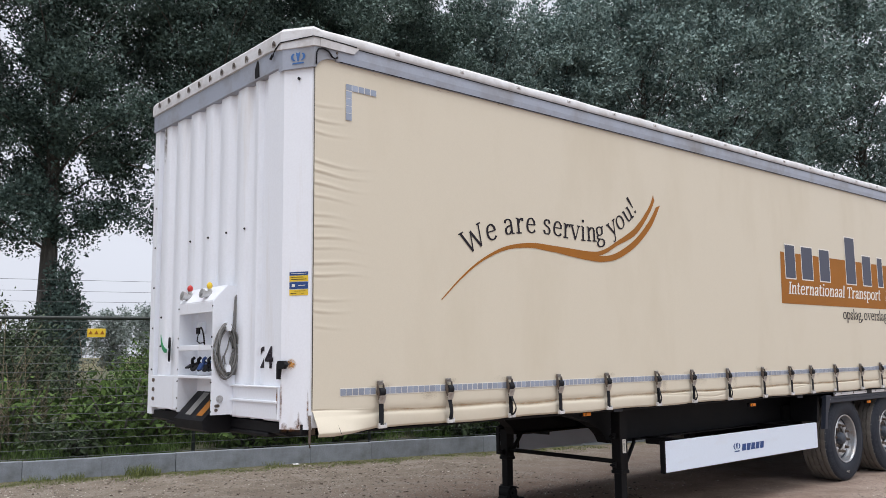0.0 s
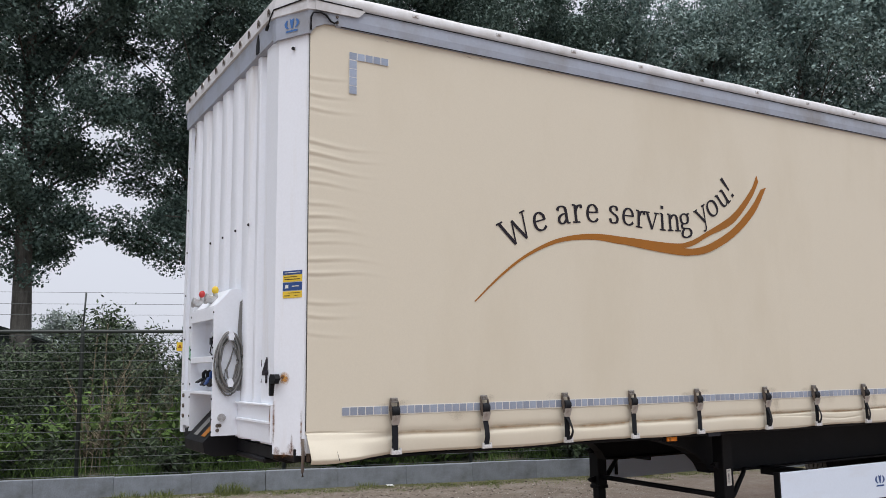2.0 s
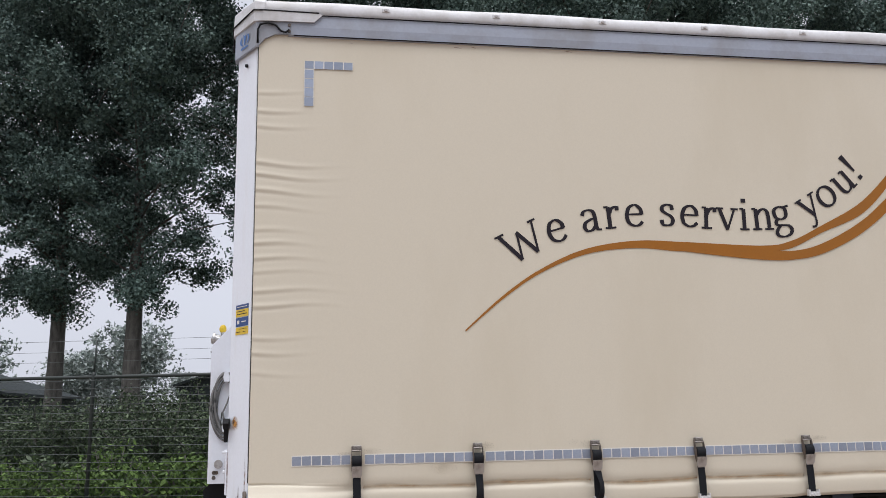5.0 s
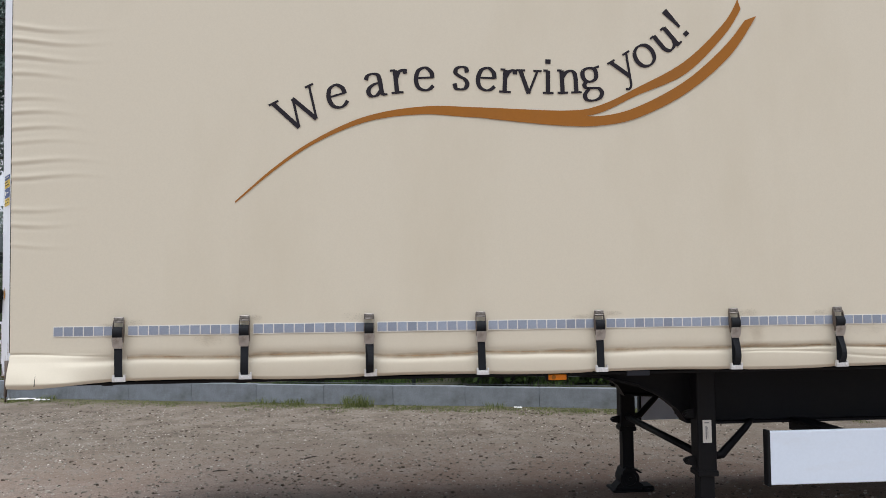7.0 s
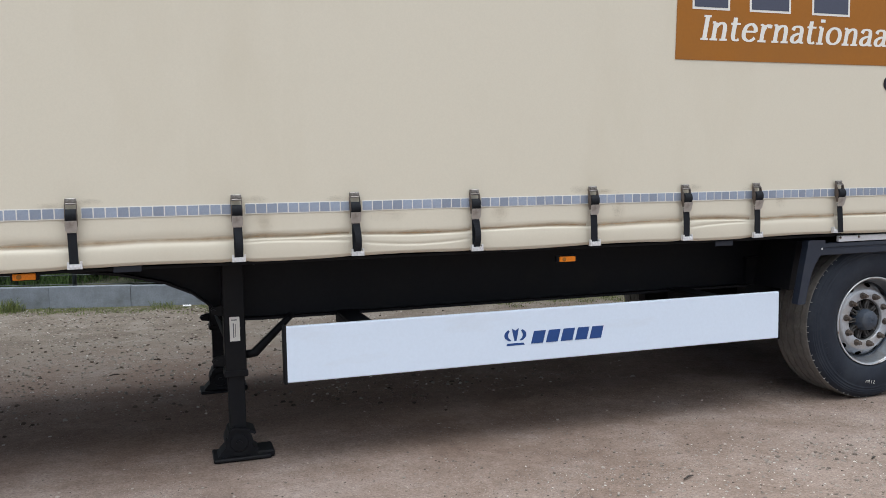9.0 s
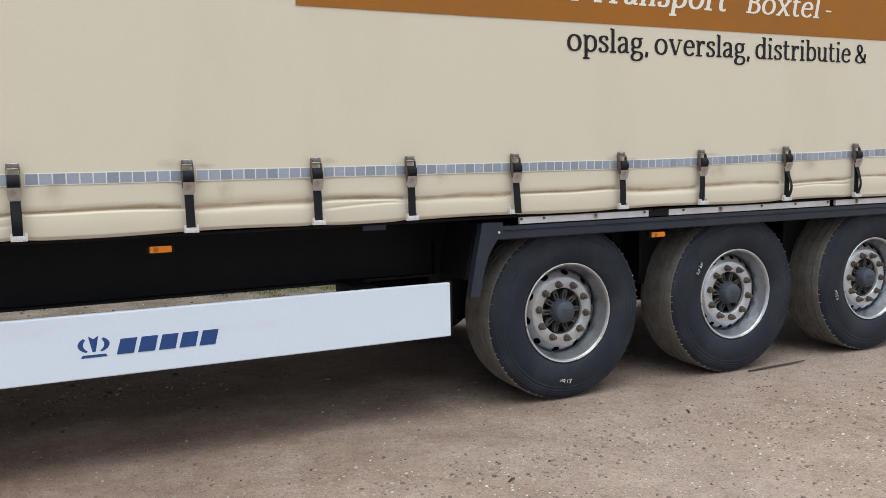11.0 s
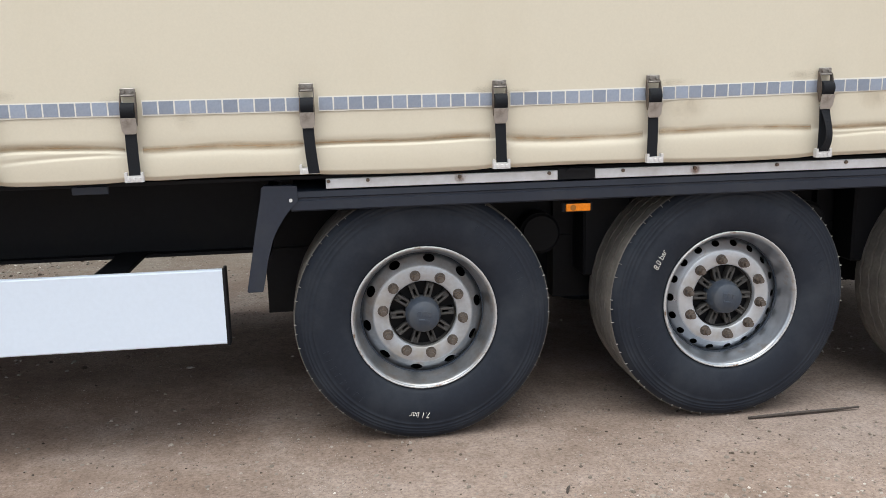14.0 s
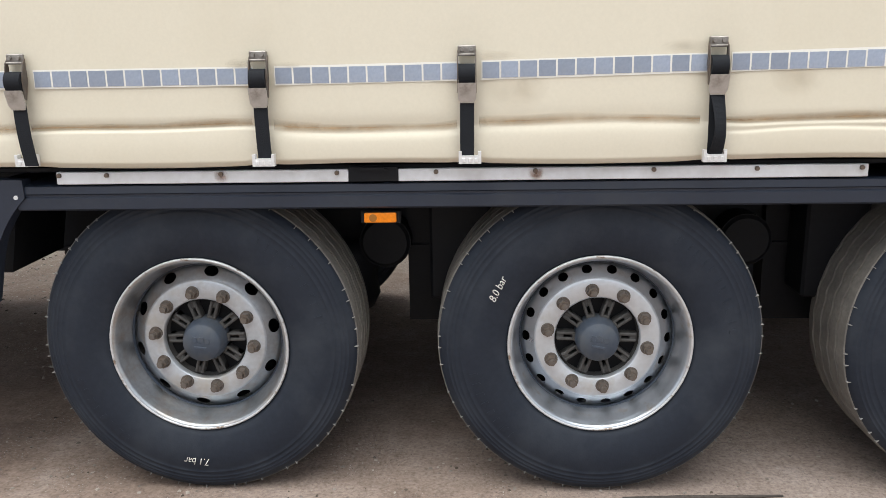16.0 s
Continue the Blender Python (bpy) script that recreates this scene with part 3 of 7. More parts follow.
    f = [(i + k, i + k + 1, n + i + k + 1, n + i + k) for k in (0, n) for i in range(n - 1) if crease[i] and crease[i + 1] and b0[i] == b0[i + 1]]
    me = from_arrays("crease_dust_shade", v, f, CREASE, True)
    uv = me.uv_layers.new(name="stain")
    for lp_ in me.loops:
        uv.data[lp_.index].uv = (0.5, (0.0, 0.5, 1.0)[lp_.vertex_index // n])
    tagged(part("crease_dust_shade", me, None, ob), "brown dust and painted fold shade in the long crease", kind="stuff")
    return ob


curtain = make_curtain()


def on_curtain(name, bm, mat, label=""):
    return part(name, bm, mat, curtain, label)


# far curtain, rear doors, floor and roof
bm = bmesh.new()
box(bm, 3.17, 16.5, Y1 - 0.006, Y1, 1.14, 3.83)
tp("far_curtain", bm, TARP)
bm = bmesh.new()
for a, b in ((5.06, 6.325), (6.335, 7.60)):
    box(bm, 16.58, 16.65, a, b, 1.15, 3.88, 0.006)
tp("rear_door", bm, WHITE)
bm = bmesh.new()
box(bm, 3.12, 16.62, 5.115, 7.545, 1.128, 1.20, 0.004)
tp("load_floor", bm, BLACK)
bm = bmesh.new()
box(bm, 3.20, 16.6, 5.115, 5.145, 1.118, 1.165, 0.004)
tp("side_rail", bm, BLACK, "black steel side rail under the curtain")
bm = bmesh.new()
box(bm, 3.20, 16.6, 7.535, 7.575, 1.118, 1.165, 0.004)
tp("side_rail", bm, BLACK)

# roof sheet with a rounded white edge
bm = bmesh.new()
prof = [(5.060, 3.870), (5.040, 3.876), (5.032, 3.90), (5.036, 3.935), (5.055, 3.962), (5.10, 3.978), (5.5, 3.995), (6.33, 4.0), (7.16, 3.995), (7.55, 3.990), (7.588, 3.978), (7.608, 3.955), (7.614, 3.925), (7.612, 3.895), (7.60, 3.888)]
xs = [3.150, 3.16, 3.17] + [3.3 + 0.33 * i for i in range(41)]
rows = []
for i, x in enumerate(xs):
    w = 0.004 * math.sin(i * 1.9)
    s = (0.985, 0.995, 1.0)[min(i, 2)]
    rows.append([bm.verts.new((x, 6.33 + (y - 6.33) * (1 - 0.35 * (1 - s)), z * 1.0 - (1 - s) * 0.35 + (w if 3.9 < z < 3.98 else 0))) for y, z in prof])
for a, b in zip(rows, rows[1:]):
    for k in range(len(prof) - 1):
        bm.faces.new((a[k], a[k + 1], b[k + 1], b[k])).smooth = True
bm.faces.new(rows[0])
bm.faces.new(list(reversed(rows[-1])))
roof = tp("roof", bm, ROOFC, "dirty white tarpaulin roof with a rolled edge")

# clips along the roof edge
bm = bmesh.new()
box(bm, -0.022, 0.022, -0.006, 0.004, -0.010, 0.014, 0.003)
cyl(bm, (0, -0.006, 0.003), (0, -0.014, 0.002), 0.011, 0.007, 12)
clip_me = finish("roof_clip", bm, ROOFC)
for i in range(20):
    part("roof_clip", clip_me, ROOFC, roof, m=Matrix.Translation((3.883 + 0.652 * i, 5.034, 3.922)))

# grey top rail over the curtain
bm = bmesh.new()
prism(bm, [(5.048, 3.745), (5.040, 3.752), (5.036, 3.80), (5.040, 3.882), (5.07, 3.886), (5.09, 3.82), (5.07, 3.745)], "x", 3.33, 16.6)
tp("top_rail", bm, GREYM, "grey steel rail above the curtain")
bm = bmesh.new()
prism(bm, [(7.612, 3.800), (7.62, 3.85), (7.616, 3.892), (7.57, 3.896), (7.57, 3.80)], "x", 3.33, 16.6)
tp("top_rail", bm, GREYM)

# thin dark lines added to draw the gaps above and below the top rail
for z, y in ((3.8725, 5.0335), (3.748, 5.0385)):
    bm = bmesh.new()
    tube(bm, [(3.36 if z < 3.8 else 3.50, y, z), (10.0, y, z), (16.58, y, z)], 0.0035, 6)
    tp("rubber_seal", bm, BLACK)

# ---- front wall ----


def make_front_wall():
    bm = bmesh.new()
    pts = []
    n, a, b = 8, 5.27, 7.56
    pitch = (b - a) / n
    for i in range(n):
        y = a + i * pitch
        f0, f1, f2, f3 = (0.0, 0.80, 0.86, 1.22) if i == 0 else ((0.30 if i == 1 else 0.0), 0.46, 0.62, 0.82)
        pts += [(3.045, y + pitch * f0), (3.045, y + pitch * f1)]
        pts += [(3.045 + 0.019 * (1 - math.cos(math.pi * u)), y + pitch * (f1 + (f2 - f1) * u)) for u in (0.25, 0.5, 0.75, 1.0)]
        end = 1.29 if i == 0 else 0.985
        pts += [(3.083 - 0.019 * (1 - math.cos(math.pi * u)), y + pitch * (f3 + (end - f3) * u)) for u in (0.0, 0.25, 0.5, 0.75)]
    pts += [(3.045, b)]
    outline = pts + [(3.13, b), (3.13, a)]
    prism(bm, outline, "z", 1.215, 3.74)
    return tp("front_wall", bm, WHITE, "white corrugated steel front wall with worn paint", smooth=True)


front_wall = make_front_wall()
for name, pts in (("corner_post", [(3.042, 5.272), (3.042, 5.262), (3.155, 5.075), (3.168, 5.070), (3.178, 5.078), (3.178, 5.15), (3.12, 5.272)]),
                  ("corner_post", [(3.042, 7.50), (3.042, 7.60), (3.06, 7.612), (3.16, 7.612), (3.16, 7.50)])):
    bm = bmesh.new()
    prism(bm, pts, "z", 1.165, 3.78)
    tp(name, bm, WHITE, "white corner post with rust at its foot")

bm = bmesh.new()
box(bm, 3.168, 3.222, 5.066, 5.105, 1.175, 1.40, 0.006)
tp("post_shoe", bm, WHITE, "white steel shoe at the foot of the corner post")

# header: grey band, white canvas lap with eyelets
bm = bmesh.new()
prism(bm, [(3.05, 3.70), (3.025, 3.705), (3.022, 3.855), (3.05, 3.865), (3.12, 3.865), (3.12, 3.70)], "y", 5.28, 7.60)
header = tp("front_header", bm, GREYM, "grey steel header with a dark scuff")
# the lap runs along the front and round the chamfered corner
bm = bmesh.new()
rows = []
for (x, y), (ox, oy), low in (((3.012, 7.607), (-1, 0), 3.852), ((3.012, 6.4), (-1, 0), 3.852), ((3.012, 5.40), (-1, 0), 3.850), ((3.012, 5.262), (-0.95, -0.3), 3.818), ((3.142, 5.036), (-0.5, -0.87), 3.818), ((3.20, 5.032), (0, -1), 3.822)):
    ring = [(x - ox * 0.012, y - oy * 0.012, low), (x + ox * 0.004, y + oy * 0.004, low + 0.004), (x + ox * 0.004, y + oy * 0.004, 3.90), (x, y, 3.955), (x - ox * 0.022, y - oy * 0.022, 3.980), (x - ox * 0.08, y - oy * 0.08, 3.991), (max(x + 0.08, 3.28), max(y, 5.16), 3.9955)]
    dip = 0.018 if ox == 0 else 0.010 if oy < -0.8 else 0.0
    rows.append([bm.verts.new((p[0], p[1], p[2] - (dip if p[2] > 3.93 else 0))) for p in ring])
for a, b in zip(rows, rows[1:]):
    for k in range(6):
        bm.faces.new((a[k], a[k + 1], b[k + 1], b[k]))
lap = tp("roof_lap", bm, ROOFC, "white canvas lap with lashing eyelets")
bm = bmesh.new()
bmesh.ops.create_circle(bm, cap_ends=True, radius=0.021, segments=14)
ring = bmesh.ops.extrude_face_region(bm, geom=bm.faces[:])
for g in ring["geom"]:
    if isinstance(g, bmesh.types.BMVert):
        g.co.z += 0.006
eye_me = finish("eyelet", bm, STEEL)
bm = bmesh.new()
tube(bm, [(0.014 * math.cos(a), 0.026 * math.sin(a) - 0.004, 0.010) for a in np.linspace(-0.5, 4.2, 9)], 0.0034, 6)
cyl(bm, (0, 0, 0.004), (0, 0, 0.0075), 0.009, segs=12)
hook_me = finish("lashing_hook", bm, NUT)
for i in range(11):
    m = Matrix.Translation((3.008, 5.348 + 0.2085 * i, 3.886 + 0.0038 * i)) @ Matrix.Rotation(radians(-90), 4, "Y") @ Matrix.Rotation(radians(-90), 4, "Z")
    part("eyelet", eye_me, STEEL, lap, m=m)
    part("lashing_hook", hook_me, BLACK, lap, m=m)
bm = bmesh.new()
prism(bm, [(5.60, 3.715), (5.66, 3.715), (5.662, 3.78), (5.645, 3.815), (5.62, 3.845), (5.603, 3.80)], "x", 3.018, 3.024)
part("scuff", bm, BLACK, header)

# grey corner bracket wrapping the top corner
bm = bmesh.new()
prism(bm, [(3.020, 5.31), (3.020, 5.255), (3.150, 5.040), (3.34, 5.036), (3.34, 5.048), (3.158, 5.052), (3.034, 5.262), (3.034, 5.31)], "z", 3.755, 3.830)
prism(bm, [(3.020, 5.31), (3.020, 5.255), (3.150, 5.040), (3.168, 5.040), (3.168, 5.052), (3.158, 5.052), (3.034, 5.262), (3.034, 5.31)], "z", 3.672, 3.755)
prism(bm, [(3.168, 3.755), (3.168, 3.68), (3.20, 3.72), (3.255, 3.748), (3.30, 3.752), (3.34, 3.755)], "y", 5.038, 5.050)
bracket = tp("corner_bracket", bm, GREYM, "grey corner bracket with a blue emblem")
bm = bmesh.new()
prism(bm, [(3.19, 3.822), (3.475, 3.826), (3.522, 3.874), (3.45, 3.882), (3.19, 3.884)], "y", 5.022, 5.030)
tp("corner_cap", bm, ROOFC, "white canvas corner flap")
bm = bmesh.new()
tube(bm, [(3.162, 5.030, 3.69), (3.162, 5.028, 3.77), (3.175, 5.026, 3.800), (3.22, 5.026, 3.812), (3.26, 5.026, 3.80), (3.29, 5.026, 3.765), (3.315, 5.026, 3.758), (3.335, 5.026, 3.775)], 0.006)
part("cable", bm, BLACK, bracket)
for x, z in ((3.335, 3.805), (3.335, 3.77)):
    bm = bmesh.new()
    cyl(bm, (x, 5.036, z), (x, 5.028, z), 0.009, segs=10)
    part("bolt", bm, NUT, bracket)
bm = bmesh.new()
cyl(bm, (3.10, 5.155, 3.60), (3.09, 5.149, 3.60), 0.010, segs=12)
tp("bolt", bm, BLACK)
# dark line added to draw the gap between the corner post and the curtain
bm = bmesh.new()
tube(bm, [(3.1660, 5.0585, 1.30), (3.1660, 5.0585, 2.5), (3.1660, 5.0585, 3.70)], 0.0030, 6)
tp("rubber_seal", bm, HUB)
# black lashing line along the lap
bm = bmesh.new()
tube(bm, [(3.006, 5.385, 3.80), (3.004, 5.36, 3.815), (3.004, 5.33, 3.845), (3.003, 5.262, 3.872), (3.136, 5.028, 3.886), (3.20, 5.022, 3.886), (3.50, 5.022, 3.882)], 0.0045, 6)
tube(bm, [(3.004, 5.40, 3.79), (3.002, 5.365, 3.81)], 0.011, 6)
part("lashing_line", bm, BLACK, lap)
bm = bmesh.new()
tube(bm, [(3.014, 7.60, 3.885), (3.014, 7.53, 3.875), (3.014, 7.50, 3.90)], 0.005)
part("lashing_line", bm, BLACK, lap)


def emblem(bm, at, h, w, flip=1.0):
    """A plain crown-like mark: two arcs, a wedge and a bar. at(u, v) gives the place for -1..1, 0..1."""
    def slab(pts):
        vs = [bm.verts.new(at(u * w * flip, v * h)) for u, v in pts]
        bm.faces.new(vs)
    slab([(-0.42, 0.0), (0.42, 0.0), (0.36, 0.13), (-0.36, 0.13)])
    slab([(-0.16, 1.0), (0.0, 0.86), (0.16, 1.0), (0.05, 0.26), (-0.05, 0.26)])
    for s in (-1, 1):
        outer = [(s * (0.50 * math.sin(a) + 0.0), 0.60 - 0.40 * math.cos(a)) for a in np.linspace(0.5, 2.45, 8)]
        inner = [(s * (0.33 * math.sin(a) + 0.0), 0.60 - 0.36 * math.cos(a)) for a in np.linspace(0.62, 2.3, 8)]
        slab(outer + inner[::-1])


dx, dy = Vector((3.150 - 3.020, 5.040 - 5.255)).normalized()
bm = bmesh.new()
emblem(bm, lambda u, v: (3.085 + dx * u - 0.004, 5.1475 + dy * u - 0.0025, 3.702 + v), 0.088, 0.115)
part("emblem", bm, LBLUE, bracket)

# sticker on the corner post: blue and yellow bands
px, py = Vector((3.155 - 3.042, 5.075 - 5.262)).normalized()


def on_post(u, z, off=0.003):
    return (3.042 + px * u + py * off, 5.262 + py * u - px * off, z)


def post_plate(name, u0, u1, z0, z1, mat, off, parent, label=""):
    bm = bmesh.new()
    a = [bm.verts.new(on_post(u, z, off)) for u, z in ((u0, z0), (u1, z0), (u1, z1), (u0, z1))]
    b = [bm.verts.new(on_post(u, z, off - 0.002)) for u, z in ((u0, z0), (u1, z0), (u1, z1), (u0, z1))]
    bm.faces.new(a)
    for k in range(4):
        bm.faces.new((a[k], b[k], b[(k + 1) % 4], a[(k + 1) % 4]))
    return part(name, bm, mat, parent, label)


sticker = new("sticker")
sticker.parent = trailer
sticker.matrix_parent_inverse = Matrix.Translation(-CENTRE)
tagged(sticker, "blue and yellow notice sticker on the corner post")
for z0, z1, mt in ((2.206, 2.230, BLUE), (2.164, 2.204, YELLOW), (2.112, 2.160, BLUE), (2.068, 2.108, YELLOW)):
    post_plate("band", 0.060, 0.202, z0, z1, mt, 0.003, sticker)
for u0, u1, z0, z1, mt in ((0.075, 0.19, 2.2165, 2.2195, WPRINT), (0.070, 0.165, 2.192, 2.195, PRINT), (0.075, 0.19, 2.177, 2.1805, PRINT), (0.080, 0.102, 2.126, 2.146, WPRINT), (0.130, 0.18, 2.134, 2.139, WPRINT), (0.07, 0.115, 2.081, 2.084, PRINT), (0.15, 0.175, 2.081, 2.084, PRINT), (0.10, 0.19, 2.097, 2.099, PRINT)):
    post_plate("print_bar", u0, u1, z0, z1, mt, 0.005, sticker)

# latch, rust and lower details of the front
bm = bmesh.new()
prism(bm, [(5.285, 1.50), (5.285, 1.60), (5.27, 1.625), (5.19, 1.625), (5.17, 1.60), (5.20, 1.57), (5.255, 1.57), (5.262, 1.50)], "x", 3.02, 3.05)
tp("latch", bm, BLACK, "black steel latch with rust")


def bloom(at, u0, u1, z0, z1, mat):
    """A stain that fades out at its edge."""
    return tp("rust_stain", patch([at(u0, z0), at(u1, z0), at(u1, z1), at(u0, z1)]), mat)


bloom(lambda a, b: on_post(a, b, 0.0025), 0.040, 0.122, 1.560, 1.642, RUST_ORANGE)
bloom(lambda a, b: on_post(a, b, 0.0032), 0.050, 0.085, 1.59, 1.630, RUSTY)
for u0, u1, z0, z1 in ((0.0, 0.06, 1.140, 1.215), (0.095, 0.175, 1.145, 1.235), (-0.006, 0.016, 1.20, 1.50), (0.13, 0.15, 1.17, 1.29), (0.198, 0.216, 1.18, 1.44), (0.05, 0.12, 1.148, 1.185)):
    bloom(lambda a, b: on_post(a, b, 0.0025), u0, u1, z0, z1, RUSTY)
for y0, y1, z0, z1 in ((7.32, 7.41, 3.36, 3.80), (7.345, 7.38, 3.42, 3.82)):
    bloom(lambda a, b: (3.0425, a, b), y0, y1, z0, z1, RUNOFF)
for y0, y1, z0, z1 in ((5.275, 5.30, 1.25, 1.46), (5.945, 5.985, 1.23, 1.33)):
    bloom(lambda a, b: (3.0275, a, b), y0, y1, z0, z1, RUSTY)
for y, n in ((5.951, 7), (6.549, 7)):
    for k in range(n):
        bm = bmesh.new()
        z = (1.26, 1.34, 1.47, 1.56, 1.73, 1.80, 2.03)[k]
        cyl(bm, (2.863, y, z), (2.857, y, z), 0.0065, segs=8)
        tp("bolt", bm, BLACK)
# dark hose loop beside the box
bm = bmesh.new()
tube(bm, [(3.015 + 0.012 * math.cos(a), 7.09 + 0.022 * math.cos(a), 1.72 + 0.095 * math.sin(a)) for a in np.linspace(0, 2 * math.pi, 20)], 0.009, 6)
tp("hose_loop", bm, BLACK, "black air hose looped beside the coupling box")
bm = bmesh.new()
box(bm, 3.030, 3.046, 5.275, 5.985, 1.225, 1.445, 0.003)
box(bm, 3.015, 3.032, 5.285, 5.965, 1.335, 1.352, 0.003)
box(bm, 3.010, 3.046, 5.275, 5.985, 1.440, 1.452, 0.003)
tp("lower_panel", bm, WHITE, "white lower front panel with a pressed lip")
bm = bmesh.new()
box(bm, 3.030, 3.046, 6.56, 7.52, 1.225, 1.50, 0.003)
lp = tp("lower_panel", bm, WHITE)
for z in (1.30, 1.38, 1.46):
    bm = bmesh.new()
    cyl(bm, (3.032, 7.44, z), (3.018, 7.44, z), 0.016, segs=10)
    part("bolt", bm, NUT, lp)
bm = bmesh.new()
cyl(bm, (0, 0, 0), (-0.010, 0, 0), 0.010, 0.006, segs=8)
rivet_me = finish("rivet", bm, BLACK)
for y, z in [(5.83, 2.605), (6.13, 2.608), (6.45, 2.605), (6.79, 2.61)] + [(7.53, 1.55 + 0.36 * i) for i in range(6)] + [(7.35, 2.0), (7.35, 1.75)]:
    part("rivet", rivet_me, NUT, front_wall, m=Matrix.Translation((3.045, y, z)))
# fleet number and a green print on the wall
bm = words("4", 0.115, 0.150, bold=0.028)
bmesh.ops.transform(bm, matrix=Matrix.Translation((3.041, 5.482, 1.578)) @ Matrix.Rotation(radians(-90), 4, "Z"), verts=bm.verts)
part("fleet_number", bm, PRINT, front_wall)
# the other digit lies in the hollow of the corrugation
bm = words("2", 0.105, 0.150, bold=0.024)
bmesh.ops.transform(bm, matrix=Matrix.Translation((3.079, 5.617, 1.578)) @ Matrix.Rotation(radians(-90), 4, "Z"), verts=bm.verts)
part("fleet_number", bm, PRINT, front_wall)
bm = bmesh.new()
prism(bm, [(7.34, 1.85), (7.32, 1.80), (7.29, 1.76), (7.25, 1.735), (7.205, 1.72), (7.212, 1.690), (7.25, 1.695), (7.295, 1.72), (7.325, 1.76)], "x", 3.036, 3.042)
part("green_print", bm, GREEN, front_wall)

# ---- coupling box on the front ----
BX, BY0, BY1 = 2.862, 5.945, 6.555
coupling = new("coupling_box")
coupling.parent = trailer
coupling.matrix_parent_inverse = Matrix.Translation(-CENTRE)
tagged(coupling, "white steel coupling box with air and power sockets")


def cb(name, bm, mat, label=""):
    return part(name, bm, mat, coupling, label)


for y0, y1 in ((BY0, BY0 + 0.012), (BY1 - 0.012, BY1)):
    bm = bmesh.new()
    prism(bm, [(BX, 1.235), (3.045, 1.235), (3.045, 2.185), (2.975, 2.185), (BX, 2.065)], "y", y0, y1)
    cb("side_panel", bm, WHITE)
for z0, z1, d in ((1.495, 1.515, 0.18), (1.705, 1.745, 0.03), (1.985, 2.065, 0.012)):
    bm = bmesh.new()
    box(bm, BX - 0.002, BX + d, BY0 + 0.012, BY1 - 0.012, z0, z1, 0.003)
    cb("shelf", bm, WHITE)
bm = bmesh.new()
prism(bm, [(BX, 2.062), (BX, 2.072), (2.972, 2.188), (2.982, 2.18)], "y", BY0 + 0.012, BY1 - 0.012)
cb("sloping_top", bm, WHITE)
bm = bmesh.new()
box(bm, 3.02, 3.04, BY0 + 0.01, BY1 - 0.01, 1.24, 2.18)
cb("back_plate", bm, WHITE)
for y, mt, nm in ((6.47, RED, "red"), (6.12, YELLOW, "yellow")):
    base = Vector((2.93, y, 2.115))
    bm = bmesh.new()
    cyl(bm, base, base + Vector((-0.07, 0.0, 0.015)), 0.028, 0.028, 14)
    cyl(bm, base + Vector((-0.07, 0, 0.015)), base + Vector((-0.085, 0, 0.018)), 0.036, 0.036, 14)
    cyl(bm, base + Vector((-0.085, 0, 0.018)), base + Vector((-0.088, 0, 0.019)), 0.020, 0.020, 14)
    cyl(bm, base + Vector((0, 0, -0.04)), base + Vector((-0.02, 0, 0.06)), 0.018, 0.016, 10)
    air = cb("air_coupling", bm, STEEL, "steel air coupling with a %s cap" % nm)
    bm = bmesh.new()
    bmesh.ops.create_icosphere(bm, subdivisions=2, radius=0.026)
    bmesh.ops.transform(bm, matrix=Matrix.Translation(base + Vector((-0.02, -0.005, 0.075))) @ Matrix.Diagonal((0.9, 0.75, 1.1, 1)), verts=bm.verts)
    part("cap", bm, mt, air, "%s plastic cap" % nm, smooth=True)
for i, (y, mt) in enumerate(((6.13, BLACK), (6.22, BLUE), (6.31, BLACK), (6.42, BLACK))):
    bm = bmesh.new()
    cyl(bm, (2.99, y, 1.60), (2.915, y, 1.57), 0.026, 0.028, 14)
    vs = box(bm, -0.006, 0.006, -0.031, 0.031, -0.028, 0.028, 0.005)
    bmesh.ops.transform(bm, matrix=Matrix.Translation((2.898, y, 1.572 + 0.012 * (i % 2))) @ Matrix.Rotation(radians(16 + 14 * i), 4, "Y"), verts=[v for v in bm.verts if abs(v.co.x) < 0.05])
    tube(bm, [(2.925, y, 1.60), (2.925, y + 0.005, 1.635), (2.945, y + 0.01, 1.65)], 0.013)
    cb("socket", bm, mt)
bm = bmesh.new()
box(bm, 2.985, 3.02, 6.40, 6.50, 1.83, 1.925, 0.004)
junction = cb("junction_box", bm, WHITE)
bm = bmesh.new()
box(bm, 2.975, 2.988, 6.425, 6.485, 1.835, 1.885, 0.003)
part("cover", bm, BLACK, junction)
bm = bmesh.new()
tube(bm, [(2.985, 6.42, 1.875), (2.97, 6.38, 1.885), (2.965, 6.34, 1.86), (2.965, 6.315, 1.81), (2.97, 6.31, 1.745)], 0.006)
tube(bm, [(2.985, 6.46, 1.835), (2.975, 6.46, 1.78), (2.975, 6.41, 1.762), (2.975, 6.345, 1.765)], 0.0045)
cb("cable", bm, BLACK)
for y, z in ((5.985, 1.30), (5.985, 1.27), (6.0, 1.3)):
    bm = bmesh.new()
    cyl(bm, (2.90 + (y - 5.985), BY0, z), (2.90 + (y - 5.985), BY0 - 0.006, z), 0.012, segs=10)
    cb("bolt", bm, NUT)
bm = bmesh.new()
cyl(bm, (2.925, BY0, 1.35), (2.925, BY0 - 0.012, 1.35), 0.026, segs=14)
cb("knob", bm, STEEL)

